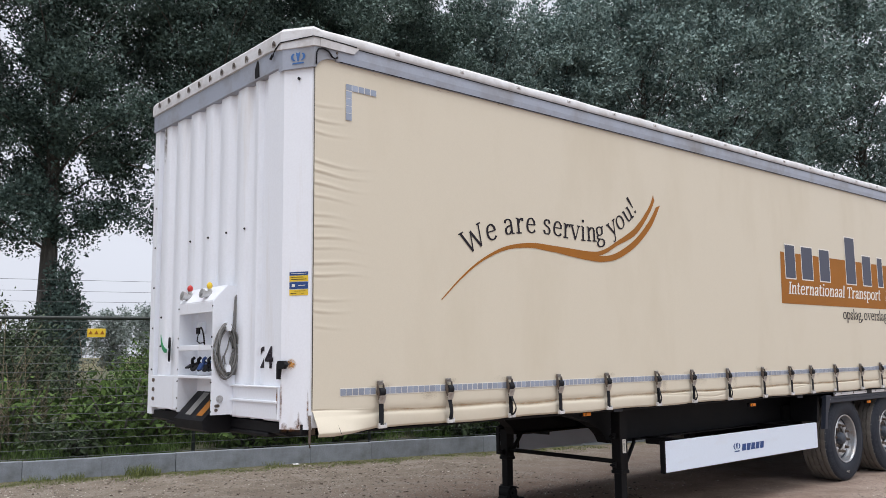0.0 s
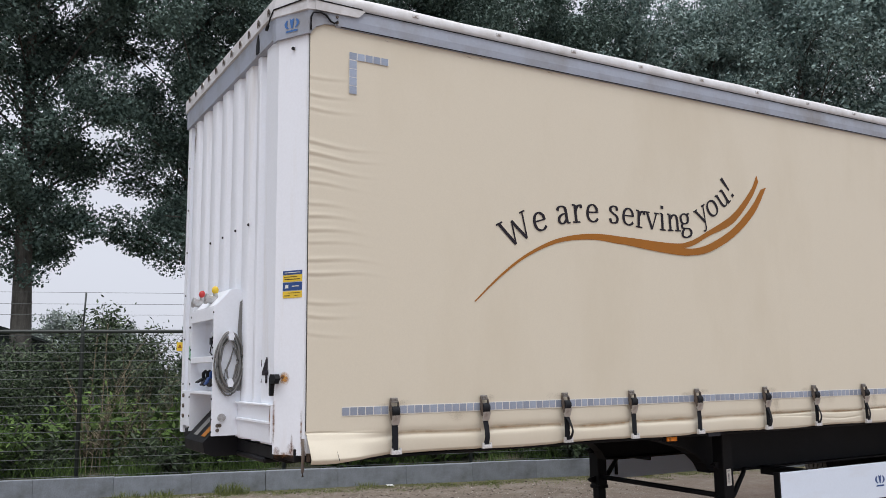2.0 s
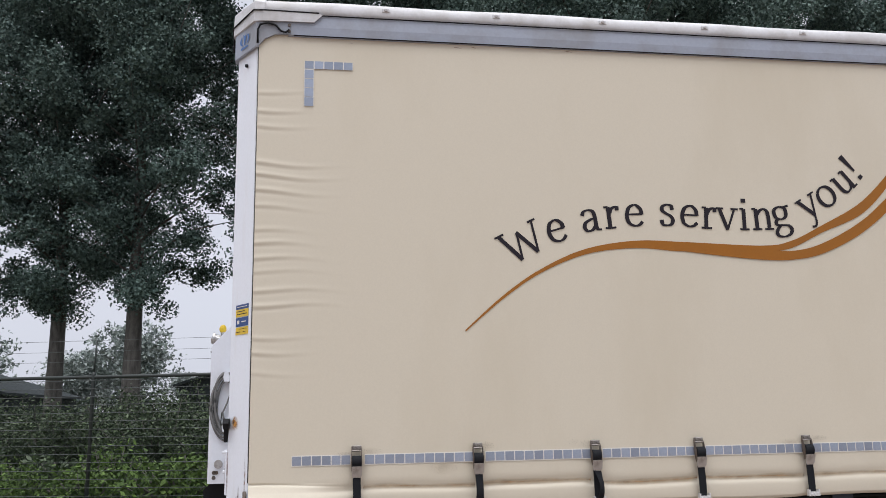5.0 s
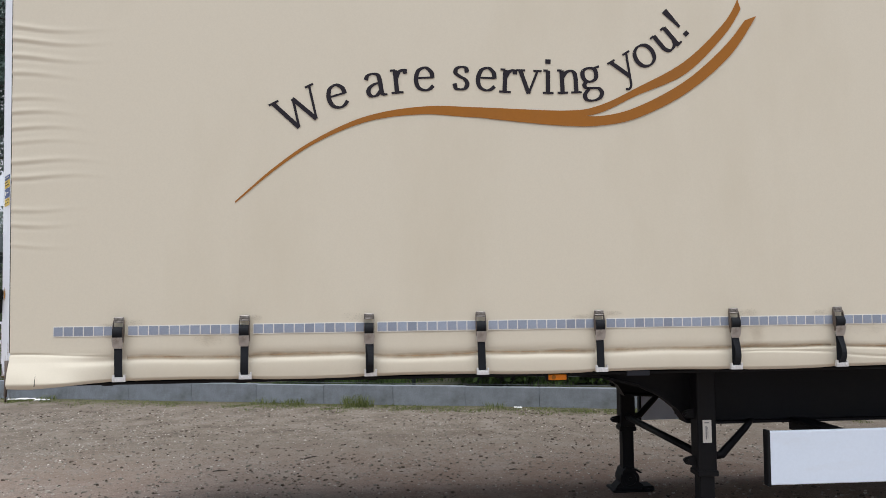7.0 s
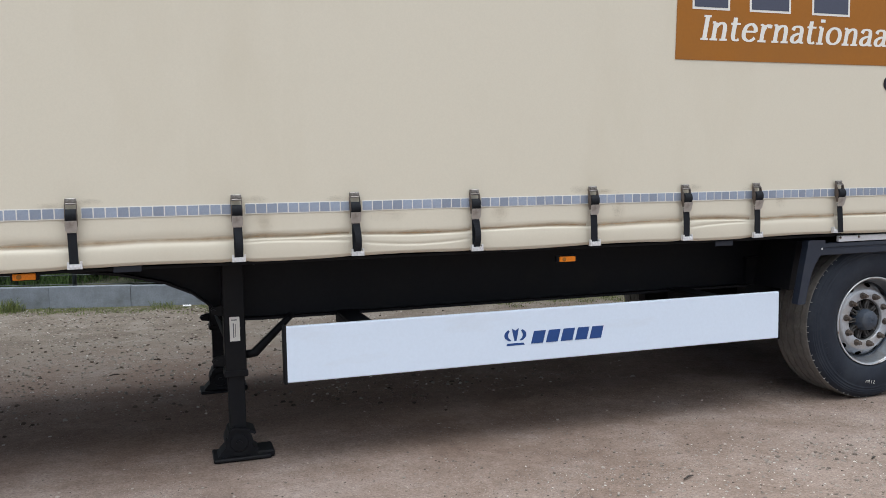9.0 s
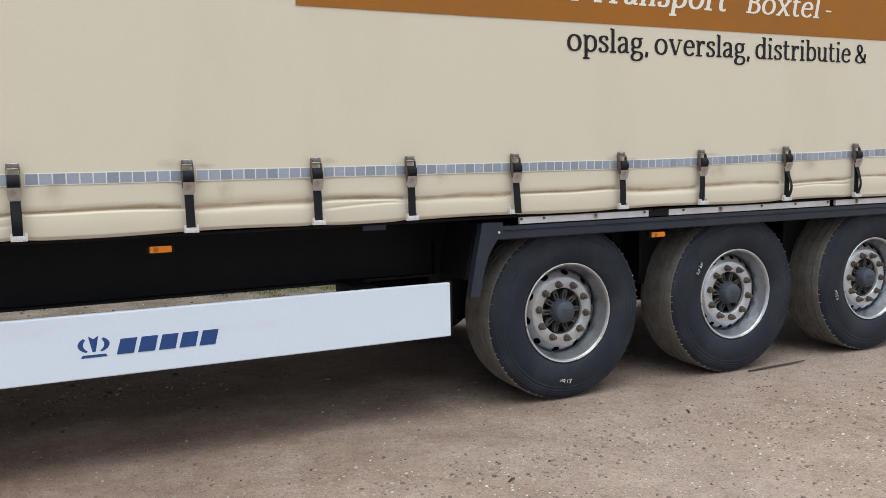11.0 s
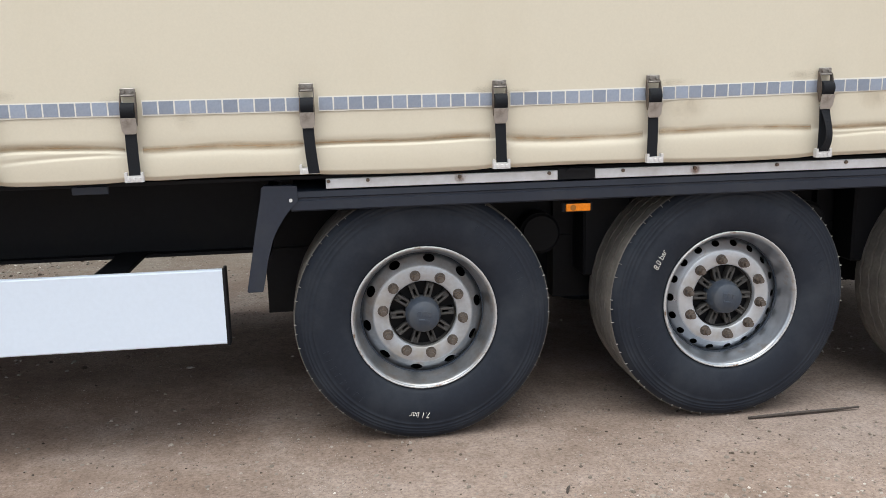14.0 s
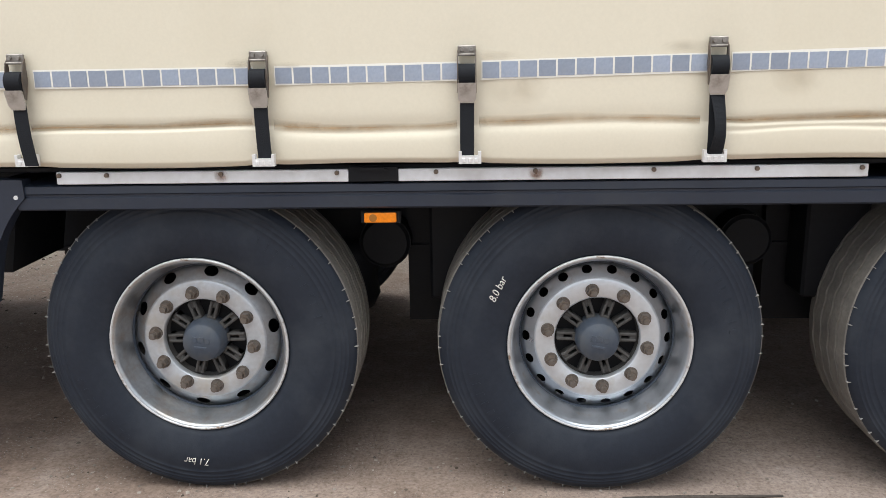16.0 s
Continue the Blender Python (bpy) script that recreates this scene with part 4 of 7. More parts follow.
# coiled grey cable on the side of the box, on two white hooks
bm = bmesh.new()
coil = []
for i in range(9):
    rx, rz = 0.050 + 0.005 * i + 0.004 * random.random(), 0.145 + 0.007 * i
    yy = BY0 - 0.016 - 0.009 * (i % 4)
    coil += [(2.962 + rx * math.cos(a) + 0.004 * math.sin(3 * a + i), yy, 1.715 + rz * math.sin(a) - 0.012 * (i % 3)) for a in np.linspace(0, 2 * math.pi, 28, endpoint=False)]
tube(bm, coil + [(2.99, BY0 - 0.02, 1.80), (2.97, BY0 - 0.022, 1.72), (2.945, BY0 - 0.024, 1.66), (2.955, BY0 - 0.022, 1.60), (2.93, BY0 - 0.02, 1.58), (2.94, BY0 - 0.02, 1.66)], 0.006, 6)
cb("cable_coil", bm, CABLE, "coiled grey power cable")
for z0, z1, up in ((1.845, 1.905, 1), (1.545, 1.60, -1)):
    bm = bmesh.new()
    prism(bm, [(2.950, z0), (2.978, z0), (2.984, (z0 + z1) / 2), (2.972, z1), (2.952, z1), (2.944, (z0 + z1) / 2)], "y", BY0 - 0.062, BY0 - 0.002)
    cb("cable_hook", bm, WHITE)
bm = bmesh.new()
prism(bm, [(3.02, 1.52), (3.048, 1.52), (3.048, 2.12), (3.03, 2.10), (3.018, 1.9), (3.036, 1.84), (3.036, 1.6)], "y", BY0 - 0.01, BY0 - 0.004)
cb("gusset", bm, CABLE)

# dark cable chute under the box, with a plate and an orange label
bm = bmesh.new()
prism(bm, [(2.84, 1.125), (2.83, 1.19), (3.03, 1.40), (3.10, 1.40), (3.10, 1.10), (2.90, 1.10)], "y", 6.02, 6.52)
chute = tp("cable_chute", bm, BLACK, "dark plastic cable chute with labels")
n = Vector((-0.21, 0, 0.20)).normalized()
for y0, y1, mt, nm in ((6.28, 6.38, CABLE, "plate"), (6.08, 6.18, ORANGE, "label")):
    bm = bmesh.new()
    a = [Vector((2.86, y0, 1.2215)), Vector((2.86, y1, 1.2215)), Vector((3.01, y1, 1.379)), Vector((3.01, y0, 1.379))]
    f = bm.faces.new([bm.verts.new(p + n * 0.004) for p in a])
    part(nm, bm, mt, chute)
bm = bmesh.new()
box(bm, 3.05, 4.6, 5.45, 7.2, 1.098, 1.13, 0.01)
tp("coupling_plate", bm, BLACK, "black kingpin plate under the front")
bm = bmesh.new()
prism(bm, [(3.06, 1.20), (3.06, 1.135), (3.14, 1.105), (3.3, 1.105), (3.3, 1.20)], "y", 5.30, 7.54)
tp("front_beam", bm, BLACK)
# curtain pole end hanging at the front corner
bm = bmesh.new()
tube(bm, [(3.150, 5.062, 1.26), (3.152, 5.058, 1.16), (3.148, 5.056, 1.08), (3.150, 5.056, 1.05)], [0.010, 0.010, 0.009, 0.007], 8)
box(bm, 3.185, 3.205, 5.075, 5.10, 1.13, 1.23, 0.003)
tp("curtain_pole", bm, NUT, "bent steel curtain pole end")

# ---- prints on the curtain ----
PY = Y0 - 0.0032


def curve(pts, n=10):
    """Smooth line through points (Catmull-Rom)."""
    out = []
    p = [pts[0]] + list(pts) + [pts[-1]]
    for i in range(1, len(p) - 2):
        a, b, c, d = (Vector(q) for q in p[i - 1:i + 3])
        for k in range(n):
            t = k / n
            out.append(0.5 * (2 * b + (c - a) * t + (2 * a - 5 * b + 4 * c - d) * t * t + (3 * b - a - 3 * c + d) * t ** 3))
    return out + [Vector(pts[-1])]


def ribbon(upper, lower, lift=0.0):
    bm = bmesh.new()
    u, l = curve(upper), curve(lower)
    m = min(len(u), len(l))
    a = [bm.verts.new((p.x, PY - lift, p.y)) for p in u[:m]]
    b = [bm.verts.new((p.x, PY - lift, p.y)) for p in l[:m]]
    for k in range(m - 1):
        bm.faces.new((a[k], b[k], b[k + 1], a[k + 1]))
    ret = bmesh.ops.extrude_face_region(bm, geom=bm.faces[:])
    for g in ret["geom"]:
        if isinstance(g, bmesh.types.BMVert):
            g.co.y += 0.001
    return bm


on_curtain("swoosh", ribbon([(4.311, 2.078), (4.52, 2.262), (4.74, 2.414), (5.01, 2.536), (5.318, 2.590), (5.626, 2.586), (6.095, 2.571), (6.285, 2.600), (6.494, 2.697), (6.775, 2.850), (7.005, 3.068), (7.088, 3.205)],
                            [(4.313, 2.070), (4.53, 2.252), (4.75, 2.398), (5.02, 2.508), (5.317, 2.547), (5.625, 2.530), (6.10, 2.538), (6.285, 2.558), (6.495, 2.655), (6.778, 2.780), (7.006, 3.000), (7.106, 3.150)]), ORANGE, "brown-orange swoosh print")
on_curtain("swoosh", ribbon([(5.626, 2.540), (5.85, 2.548), (6.10, 2.552), (6.285, 2.541), (6.492, 2.590), (6.772, 2.737), (7.001, 2.932), (7.128, 3.086)],
                            [(5.627, 2.5295), (5.85, 2.506), (6.10, 2.486), (6.285, 2.488), (6.495, 2.530), (6.775, 2.668), (7.032, 2.880), (7.196, 3.112)], 0.0016), ORANGE)


# serif letters drawn with a broad pen; lowercase height is 1. Each stroke is a smooth line; "c" closes it, "l" keeps it straight
GLYPHS = {
    "W": [("l", (0.10, 1.32), (0.58, 0.02)), ("l", (0.58, 0.02), (0.88, 1.14)), ("l", (0.86, 1.16), (1.34, 0.02)), ("l", (1.34, 0.02), (1.68, 1.32)), ("s", -0.08, 0.34, 1.32), ("s", 1.50, 1.86, 1.32)],
    "e": [("l", (0.14, 0.55), (0.83, 0.55)), ("o", (0.81, 0.53), (0.78, 0.76), (0.62, 0.93), (0.47, 0.95), (0.26, 0.83), (0.15, 0.50), (0.22, 0.19), (0.45, 0.05), (0.66, 0.08), (0.83, 0.22))],
    "a": [("o", (0.13, 0.74), (0.22, 0.90), (0.43, 0.95), (0.61, 0.88), (0.67, 0.68), (0.67, 0.22), (0.73, 0.08), (0.88, 0.06)), ("o", (0.66, 0.56), (0.44, 0.53), (0.22, 0.41), (0.15, 0.22), (0.26, 0.07), (0.46, 0.08), (0.66, 0.26))],
    "r": [("l", (0.24, 0.0), (0.24, 0.95)), ("o", (0.27, 0.66), (0.38, 0.86), (0.54, 0.94), (0.66, 0.92)), ("l", (0.63, 0.97), (0.63, 0.78)), ("s", 0.02, 0.50, 0.05), ("s", 0.04, 0.24, 0.95)],
    "s": [("o", (0.64, 0.72), (0.60, 0.90), (0.41, 0.95), (0.22, 0.87), (0.19, 0.70), (0.36, 0.56), (0.55, 0.45), (0.65, 0.28), (0.58, 0.10), (0.40, 0.04), (0.20, 0.08), (0.14, 0.28))],
    "v": [("l", (0.10, 0.96), (0.46, 0.03)), ("l", (0.46, 0.03), (0.80, 0.96)), ("s", -0.06, 0.30, 0.96), ("s", 0.63, 0.97, 0.96)],
    "i": [("l", (0.22, 0.0), (0.22, 0.96)), ("s", 0.01, 0.45, 0.05), ("s", 0.03, 0.22, 0.96), ("l", (0.22, 1.24), (0.22, 1.42))],
    "n": [("l", (0.22, 0.0), (0.22, 0.96)), ("o", (0.24, 0.68), (0.40, 0.87), (0.58, 0.94), (0.73, 0.85), (0.78, 0.62), (0.78, 0.30), (0.78, 0.02)), ("s", 0.01, 0.44, 0.05), ("s", 0.57, 1.0, 0.05), ("s", 0.03, 0.22, 0.96)],
    "g": [("c", (0.43, 0.94), (0.20, 0.85), (0.15, 0.66), (0.22, 0.46), (0.43, 0.38), (0.64, 0.46), (0.71, 0.66), (0.66, 0.85)), ("l", (0.62, 0.90), (0.88, 0.95)), ("o", (0.28, 0.42), (0.16, 0.28), (0.22, 0.15), (0.46, 0.11), (0.72, 0.06), (0.83, -0.12), (0.72, -0.32), (0.44, -0.40), (0.18, -0.34), (0.11, -0.17), (0.20, -0.02), (0.34, 0.10))],
    "y": [("l", (0.10, 0.96), (0.49, 0.06)), ("o", (0.86, 0.96), (0.66, 0.48), (0.46, 0.0), (0.34, -0.27), (0.20, -0.36), (0.06, -0.30)), ("s", -0.06, 0.30, 0.96), ("s", 0.68, 1.02, 0.96)],
    "o": [("c", (0.50, 0.95), (0.22, 0.82), (0.12, 0.50), (0.22, 0.18), (0.50, 0.05), (0.78, 0.18), (0.88, 0.50), (0.78, 0.82))],
    "u": [("o", (0.20, 0.96), (0.20, 0.60), (0.21, 0.28), (0.32, 0.09), (0.50, 0.07), (0.66, 0.16), (0.75, 0.32)), ("l", (0.76, 0.96), (0.76, 0.0)), ("s", 0.01, 0.20, 0.96), ("s", 0.57, 0.76, 0.96), ("s", 0.76, 0.97, 0.05)],
    "I": [("l", (0.25, 0.0), (0.25, 1.32)), ("s", 0.04, 0.46, 0.05), ("s", 0.04, 0.46, 1.28)],
    "T": [("l", (0.50, 0.0), (0.50, 1.30)), ("s", 0.28, 0.72, 0.05), ("s", 0.02, 0.98, 1.28), ("l", (0.06, 1.30), (0.06, 1.04)), ("l", (0.94, 1.30), (0.94, 1.04))],
    "B": [("l", (0.24, 0.0), (0.24, 1.32)), ("s", 0.02, 0.50, 0.05), ("s", 0.02, 0.50, 1.28), ("o", (0.24, 1.27), (0.55, 1.26), (0.74, 1.15), (0.76, 0.93), (0.62, 0.75), (0.30, 0.70)), ("o", (0.42, 0.70), (0.70, 0.65), (0.86, 0.45), (0.82, 0.20), (0.62, 0.06), (0.24, 0.05))],
    "t": [("o", (0.26, 1.28), (0.26, 0.72), (0.26, 0.30), (0.34, 0.09), (0.48, 0.05), (0.62, 0.10)), ("s", 0.04, 0.60, 0.94)],
    "l": [("l", (0.22, 0.0), (0.22, 1.42)), ("s", 0.01, 0.45, 0.05), ("s", 0.03, 0.22, 1.40)],
    "p": [("l", (0.22, -0.40), (0.22, 0.96)), ("s", 0.01, 0.46, -0.38), ("s", 0.03, 0.22, 0.95), ("o", (0.24, 0.74), (0.40, 0.91), (0.60, 0.93), (0.81, 0.78), (0.87, 0.50), (0.81, 0.20), (0.60, 0.06), (0.40, 0.07), (0.24, 0.20))],
    "d": [("l", (0.78, 0.0), (0.78, 1.42)), ("s", 0.78, 0.98, 0.05), ("s", 0.58, 0.78, 1.40), ("o", (0.76, 0.78), (0.60, 0.92), (0.40, 0.93), (0.19, 0.78), (0.13, 0.48), (0.20, 0.19), (0.40, 0.06), (0.58, 0.08), (0.76, 0.26))],
    "b": [("l", (0.22, 0.0), (0.22, 1.42)), ("s", 0.03, 0.22, 1.40), ("o", (0.24, 0.74), (0.40, 0.91), (0.60, 0.93), (0.81, 0.78), (0.87, 0.50), (0.81, 0.20), (0.60, 0.06), (0.40, 0.07), (0.24, 0.20))],
    "x": [("l", (0.12, 0.96), (0.78, 0.02)), ("l", (0.12, 0.02), (0.76, 0.96)), ("s", -0.04, 0.30, 0.96), ("s", 0.60, 0.92, 0.96), ("s", -0.05, 0.28, 0.04), ("s", 0.60, 0.96, 0.04)],
    "-": [("s", 0.05, 0.50, 0.50)],
    ",": [("l", (0.17, 0.14), (0.09, -0.20))],
    "&": [("o", (1.02, 0.66), (0.92, 0.32), (0.68, 0.08), (0.38, 0.04), (0.15, 0.20), (0.20, 0.46), (0.50, 0.70), (0.66, 0.95), (0.57, 1.20), (0.40, 1.26), (0.26, 1.08), (0.34, 0.82), (0.64, 0.42), (1.04, 0.04))],
    "!": [("l", (0.14, 1.38), (0.14, 0.46)), ("l", (0.14, 0.17), (0.14, -0.01))],
}


def pen_letter(ch, size, weight=1.0):
    """A letter in x and z: ribbons that are thick where they run upright and thin where they run level."""
    bm = bmesh.new()
    for n, (kind, *pts) in enumerate(GLYPHS[ch]):
        lift = -0.00012 * n
        if kind == "s":
            x0, x1, z = pts
            line, width = [Vector((x0, z)), Vector((x1, z))], [0.080, 0.080]
        else:
            line = [Vector(p) for p in pts] if kind == "l" else curve(pts + pts[:3] if kind == "c" else pts, 8)
            if kind == "c":
                line = line[8:8 * (len(pts) + 1) + 1]
            width = []
            for k in range(len(line)):
                d = (line[min(k + 1, len(line) - 1)] - line[max(k - 1, 0)]).normalized()
                thin_way = ch in "WvyA" and d.x * d.y > 0 or ch == "y" and kind == "o"
                width.append(0.090 if thin_way else 0.075 + 0.090 * abs(d.y) ** 1.2)
            if ch == "!" and n == 0:
                width = [0.24, 0.10]
            elif ch in "!i" and line[0].y != 0.0:
                width = [0.20, 0.20]
        left, right = [], []
        for k, p in enumerate(line):
            d = (line[min(k + 1, len(line) - 1)] - line[max(k - 1, 0)]).normalized()
            s = Vector((-d.y, d.x)) * width[k] * weight / 2
            left.append(bm.verts.new(((p + s).x * size, lift, (p + s).y * size)))
            right.append(bm.verts.new(((p - s).x * size, lift, (p - s).y * size)))
        for k in range(len(line) - 1):
            bm.faces.new((left[k], right[k], right[k + 1], left[k + 1]))
    return bm


def placed_word(letters):
    """Letters set one by one on a bent line: (character, x, z, turn)."""
    for ch, x, z, turn in letters:
        b2 = pen_letter(ch, 0.136, 1.08)
        lo, hi = min(v.co.x for v in b2.verts), max(v.co.x for v in b2.verts)
        m = Matrix.Translation((x, PY, z)) @ Matrix.Rotation(radians(-turn), 4, "Y") @ Matrix.Translation((-(lo + hi) / 2, 0, 0))
        bmesh.ops.transform(b2, matrix=m, verts=b2.verts)
        on_curtain("letter", b2, PRINT)


def pen_line(body, x, z, width, size, mat, shear=0.0, weight=1.0, lift=0.0):
    """A straight line of pen letters, fitted to a width."""
    glyphs, at = [], 0.0
    for ch in body:
        if ch == " ":
            at += 0.36
            continue
        b2 = pen_letter(ch, 1.0, weight)
        lo, hi = min(v.co.x for v in b2.verts), max(v.co.x for v in b2.verts)
        for v in b2.verts:
            v.co.x += at - lo
        glyphs.append(b2)
        at += hi - lo + 0.09
    for b2 in glyphs:
        for v in b2.verts:
            v.co = Vector((x + v.co.x * width / (at - 0.09) + shear * v.co.z * size, PY - lift + v.co.y, z + v.co.z * size))
        on_curtain("letter", b2, mat)


placed_word([("W", 4.688, 2.490, 27), ("e", 4.871, 2.577, 17)])
placed_word([("a", 5.068, 2.639, 9), ("r", 5.192, 2.659, 5), ("e", 5.325, 2.672, 3)])
placed_word([("s", 5.522, 2.679, 0), ("e", 5.658, 2.674, -2), ("r", 5.778, 2.665, -3), ("v", 5.893, 2.660, -2), ("i", 6.002, 2.661, -1), ("n", 6.122, 2.664, 2), ("g", 6.252, 2.682, 8)])
placed_word([("y", 6.466, 2.756, 31), ("o", 6.585, 2.824, 34), ("u", 6.716, 2.916, 40), ("!", 6.795, 2.999, 44)])


# company panel: orange ground, name shown as plain bars, readable lines lettered
bm = bmesh.new()
prism(bm, [(9.535, 2.205), (16.0, 2.205), (16.0, 2.815), (9.560, 2.815)], "y", PY, PY + 0.001)
on_curtain("colour_panel", bm, ORANGE, "brown-orange printed panel")
for x0, x1, top in ((9.61, 9.95, 2.905), (10.01, 10.39, 2.905), (10.47, 10.84, 2.905), (11.20, 11.58, 3.12), (11.69, 12.05, 2.905), (12.16, 12.42, 2.905), (12.73, 13.24, 3.08), (13.32, 13.66, 2.905), (13.74, 14.12, 2.905), (14.2, 14.56, 2.905), (14.64, 15.0, 2.905)):
    bm = bmesh.new()
    box(bm, x0 + 0.04, x1 - 0.04, PY - 0.0014, PY - 0.0006, 2.498, top + 0.014)
    bar = on_curtain("name_bar", bm, WPRINT)
    bm = bmesh.new()
    box(bm, x0 + 0.054, x1 - 0.054, PY - 0.0026, PY - 0.0016, 2.512, top)
    part("name_bar", bm, SLATE, bar)
pen_line("Internationaal", 9.704, 2.322, 1.455, 0.108, WPRINT, 0.20, 1.45, 0.0012)
pen_line("Transport", 11.222, 2.322, 1.02, 0.108, WPRINT, 0.20, 1.45, 0.0012)
pen_line("Boxtel -", 12.406, 2.322, 0.74, 0.098, WPRINT, 0.20, 1.35, 0.0012)
pen_line("opslag, overslag, distributie &", 11.085, 2.045, 2.42, 0.094, PRINT, 0.0, 1.3)

# slit in the hem flap and small scuffs on the sheet
bm = bmesh.new()
bm.faces.new([bm.verts.new(p) for p in ((3.325, 4.982, 1.196), (3.329, 4.950, 1.135), (3.334, 4.950, 1.135))])
on_curtain("slit", bm, BLACK)
for x, z, w in ((3.683, 3.724, 0.03), (4.303, 3.727, 0.05), (4.398, 3.732, 0.03), (4.973, 3.735, 0.05)):
    bm = bmesh.new()
    bm.faces.new([bm.verts.new((x + u * w, Y0 - 0.0032, z + v)) for u, v in ((-0.5, 0.0), (0.0, -0.003), (0.5, -0.006), (0.1, 0.001), (-0.2, 0.003))])
    on_curtain("scuff", bm, STAIN)

# ---- reflective tape squares ----
bm = bmesh.new()
box(bm, -0.0245, 0.0245, -0.0012, 0.0, -0.0228, 0.0228)
tile_me = finish("reflector", bm, REFL)
bm = bmesh.new()
spans = [(3.385, STRAPS[0] - 0.03)] + [(a + 0.042, b - 0.020) for a, b in zip(STRAPS, STRAPS[1:])] + [(STRAPS[-1] + 0.042, 16.4)]
for a, b in spans:
    n = round((b - a) / 0.0547)
    step = (b - a) / n
    bm = bmesh.new()
    vs = box(bm, a, b, Y0 - 0.0030, Y0 - 0.0020, 1.3765, 1.4315)
    for v in vs:
        v.co.z += float(rise(v.co.x))
    on_curtain("tape", bm, WPRINT)
    for k in range(n):
        x = a + step * (k + 0.5)
        part("reflector", tile_me, REFL, curtain, m=Matrix.Translation((x, Y0 - 0.0031, 1.404 + float(rise(x)))) @ Matrix.Diagonal((step / 0.0547, 1, 1, 1)))
for x0, x1, z0, z1 in ((3.4225, 3.695, 3.557, 3.603), (3.4225, 3.4755, 3.337, 3.557)):
    on_curtain("tape", (lambda q: (box(q, x0, x1, Y0 - 0.0042, Y0 - 0.0032, z0, z1), q)[1])(bmesh.new()), WPRINT)
for k in range(5):
    part("reflector", tile_me, REFL, curtain, m=Matrix.Translation((3.449 + 0.0547 * k, Y0 - 0.004, 3.580)))
    if k:
        part("reflector", tile_me, REFL, curtain, m=Matrix.Translation((3.449, Y0 - 0.004, 3.580 - 0.0547 * k)) @ Matrix.Diagonal((1.0, 1, 1.12, 1)))

# ---- buckle straps ----
def strap_meshes():
    out = {}
    b = bmesh.new()
    box(b, -0.026, 0.026, -0.018, -0.006, 1.446, 1.476, 0.003)
    for x in (-0.013, 0.013):
        cyl(b, (x, -0.018, 1.464), (x, -0.024, 1.464), 0.0065, 0.005, 10)
    box(b, -0.024, 0.024, -0.026, -0.018, 1.446, 1.453, 0.002)
    out["plate"] = finish("buckle_plate", b, PLATE)
    b = bmesh.new()
    for x in (-0.0275, 0.0245):
        prism(b, [(-0.010, 1.462), (-0.026, 1.45), (-0.040, 1.40), (-0.038, 1.345), (-0.026, 1.342), (-0.008, 1.40)], "x", x, x + 0.003)
    out["frame"] = finish("buckle_frame", b, NUT)
    b = bmesh.new()
    cyl(b, (-0.0235, -0.028, 1.396), (0.0235, -0.028, 1.396), 0.026, segs=18)
    for v in b.verts:
        v.co.z = 1.396 + (v.co.z - 1.396) * 1.12
    out["roll"] = finish("webbing_roll", b, WEB, True)
    b = bmesh.new()
    prism(b, [(-0.0265, 1.372), (0.0265, 1.372), (0.0265, 1.328), (0.019, 1.314), (-0.019, 1.314), (-0.0265, 1.328)], "y", -0.052, -0.047)
    for v in b.verts:
        v.co.y += (1.372 - v.co.z) * 0.35
    out["lever"] = finish("lever", b, STEEL)
    b = bmesh.new()
    prism(b, [(-0.033, 1.143), (0.033, 1.143), (0.033, 1.178), (0.024, 1.178), (0.024, 1.166), (-0.024, 1.166), (-0.024, 1.178), (-0.033, 1.178)], "y", -0.040, -0.018)
    for x in (-0.018, 0, 0.018):
        box(b, x - 0.005, x + 0.005, -0.043, -0.040, 1.148, 1.160, 0.001)
    out["hook"] = finish("hook", b, HOOK)
    return out


def webbing(loose, lean, broken=False, up=0.0):
    b = bmesh.new()
    rows = []
    for i in range(13):
        t = i / 12
        z = 1.335 - t * (1.335 + up - 1.150)
        y = -0.024 - 0.004 * math.sin(t * math.pi)
        side = 0.0
        if loose:
            y -= 0.034 * loose * math.sin(math.pi * t ** 1.45) ** 1.1
            side = 0.006 * loose * math.sin(math.pi * t)
        if broken:
            side = 0.010 * t ** 2
        side += lean * t
        tw = 0.5 * loose * math.sin(math.pi * t)
        row = []
        for u in (-0.0205, 0.0205):
            row.append((u * math.cos(tw) + side, y + u * math.sin(tw) * 0.8, z))
        rows.append(row)
    fr = [[b.verts.new(p) for p in r] for r in rows]
    bk = [[b.verts.new((p[0], p[1] + 0.0028, p[2])) for p in r] for r in rows]
    for i in range(12):
        b.faces.new((fr[i][0], fr[i][1], fr[i + 1][1], fr[i + 1][0]))
        b.faces.new((bk[i][1], bk[i][0], bk[i + 1][0], bk[i + 1][1]))
        b.faces.new((fr[i][1], bk[i][1], bk[i + 1][1], fr[i + 1][1]))
        b.faces.new((bk[i][0], fr[i][0], fr[i + 1][0], bk[i + 1][0]))
    return finish("webbing", b, WEB)


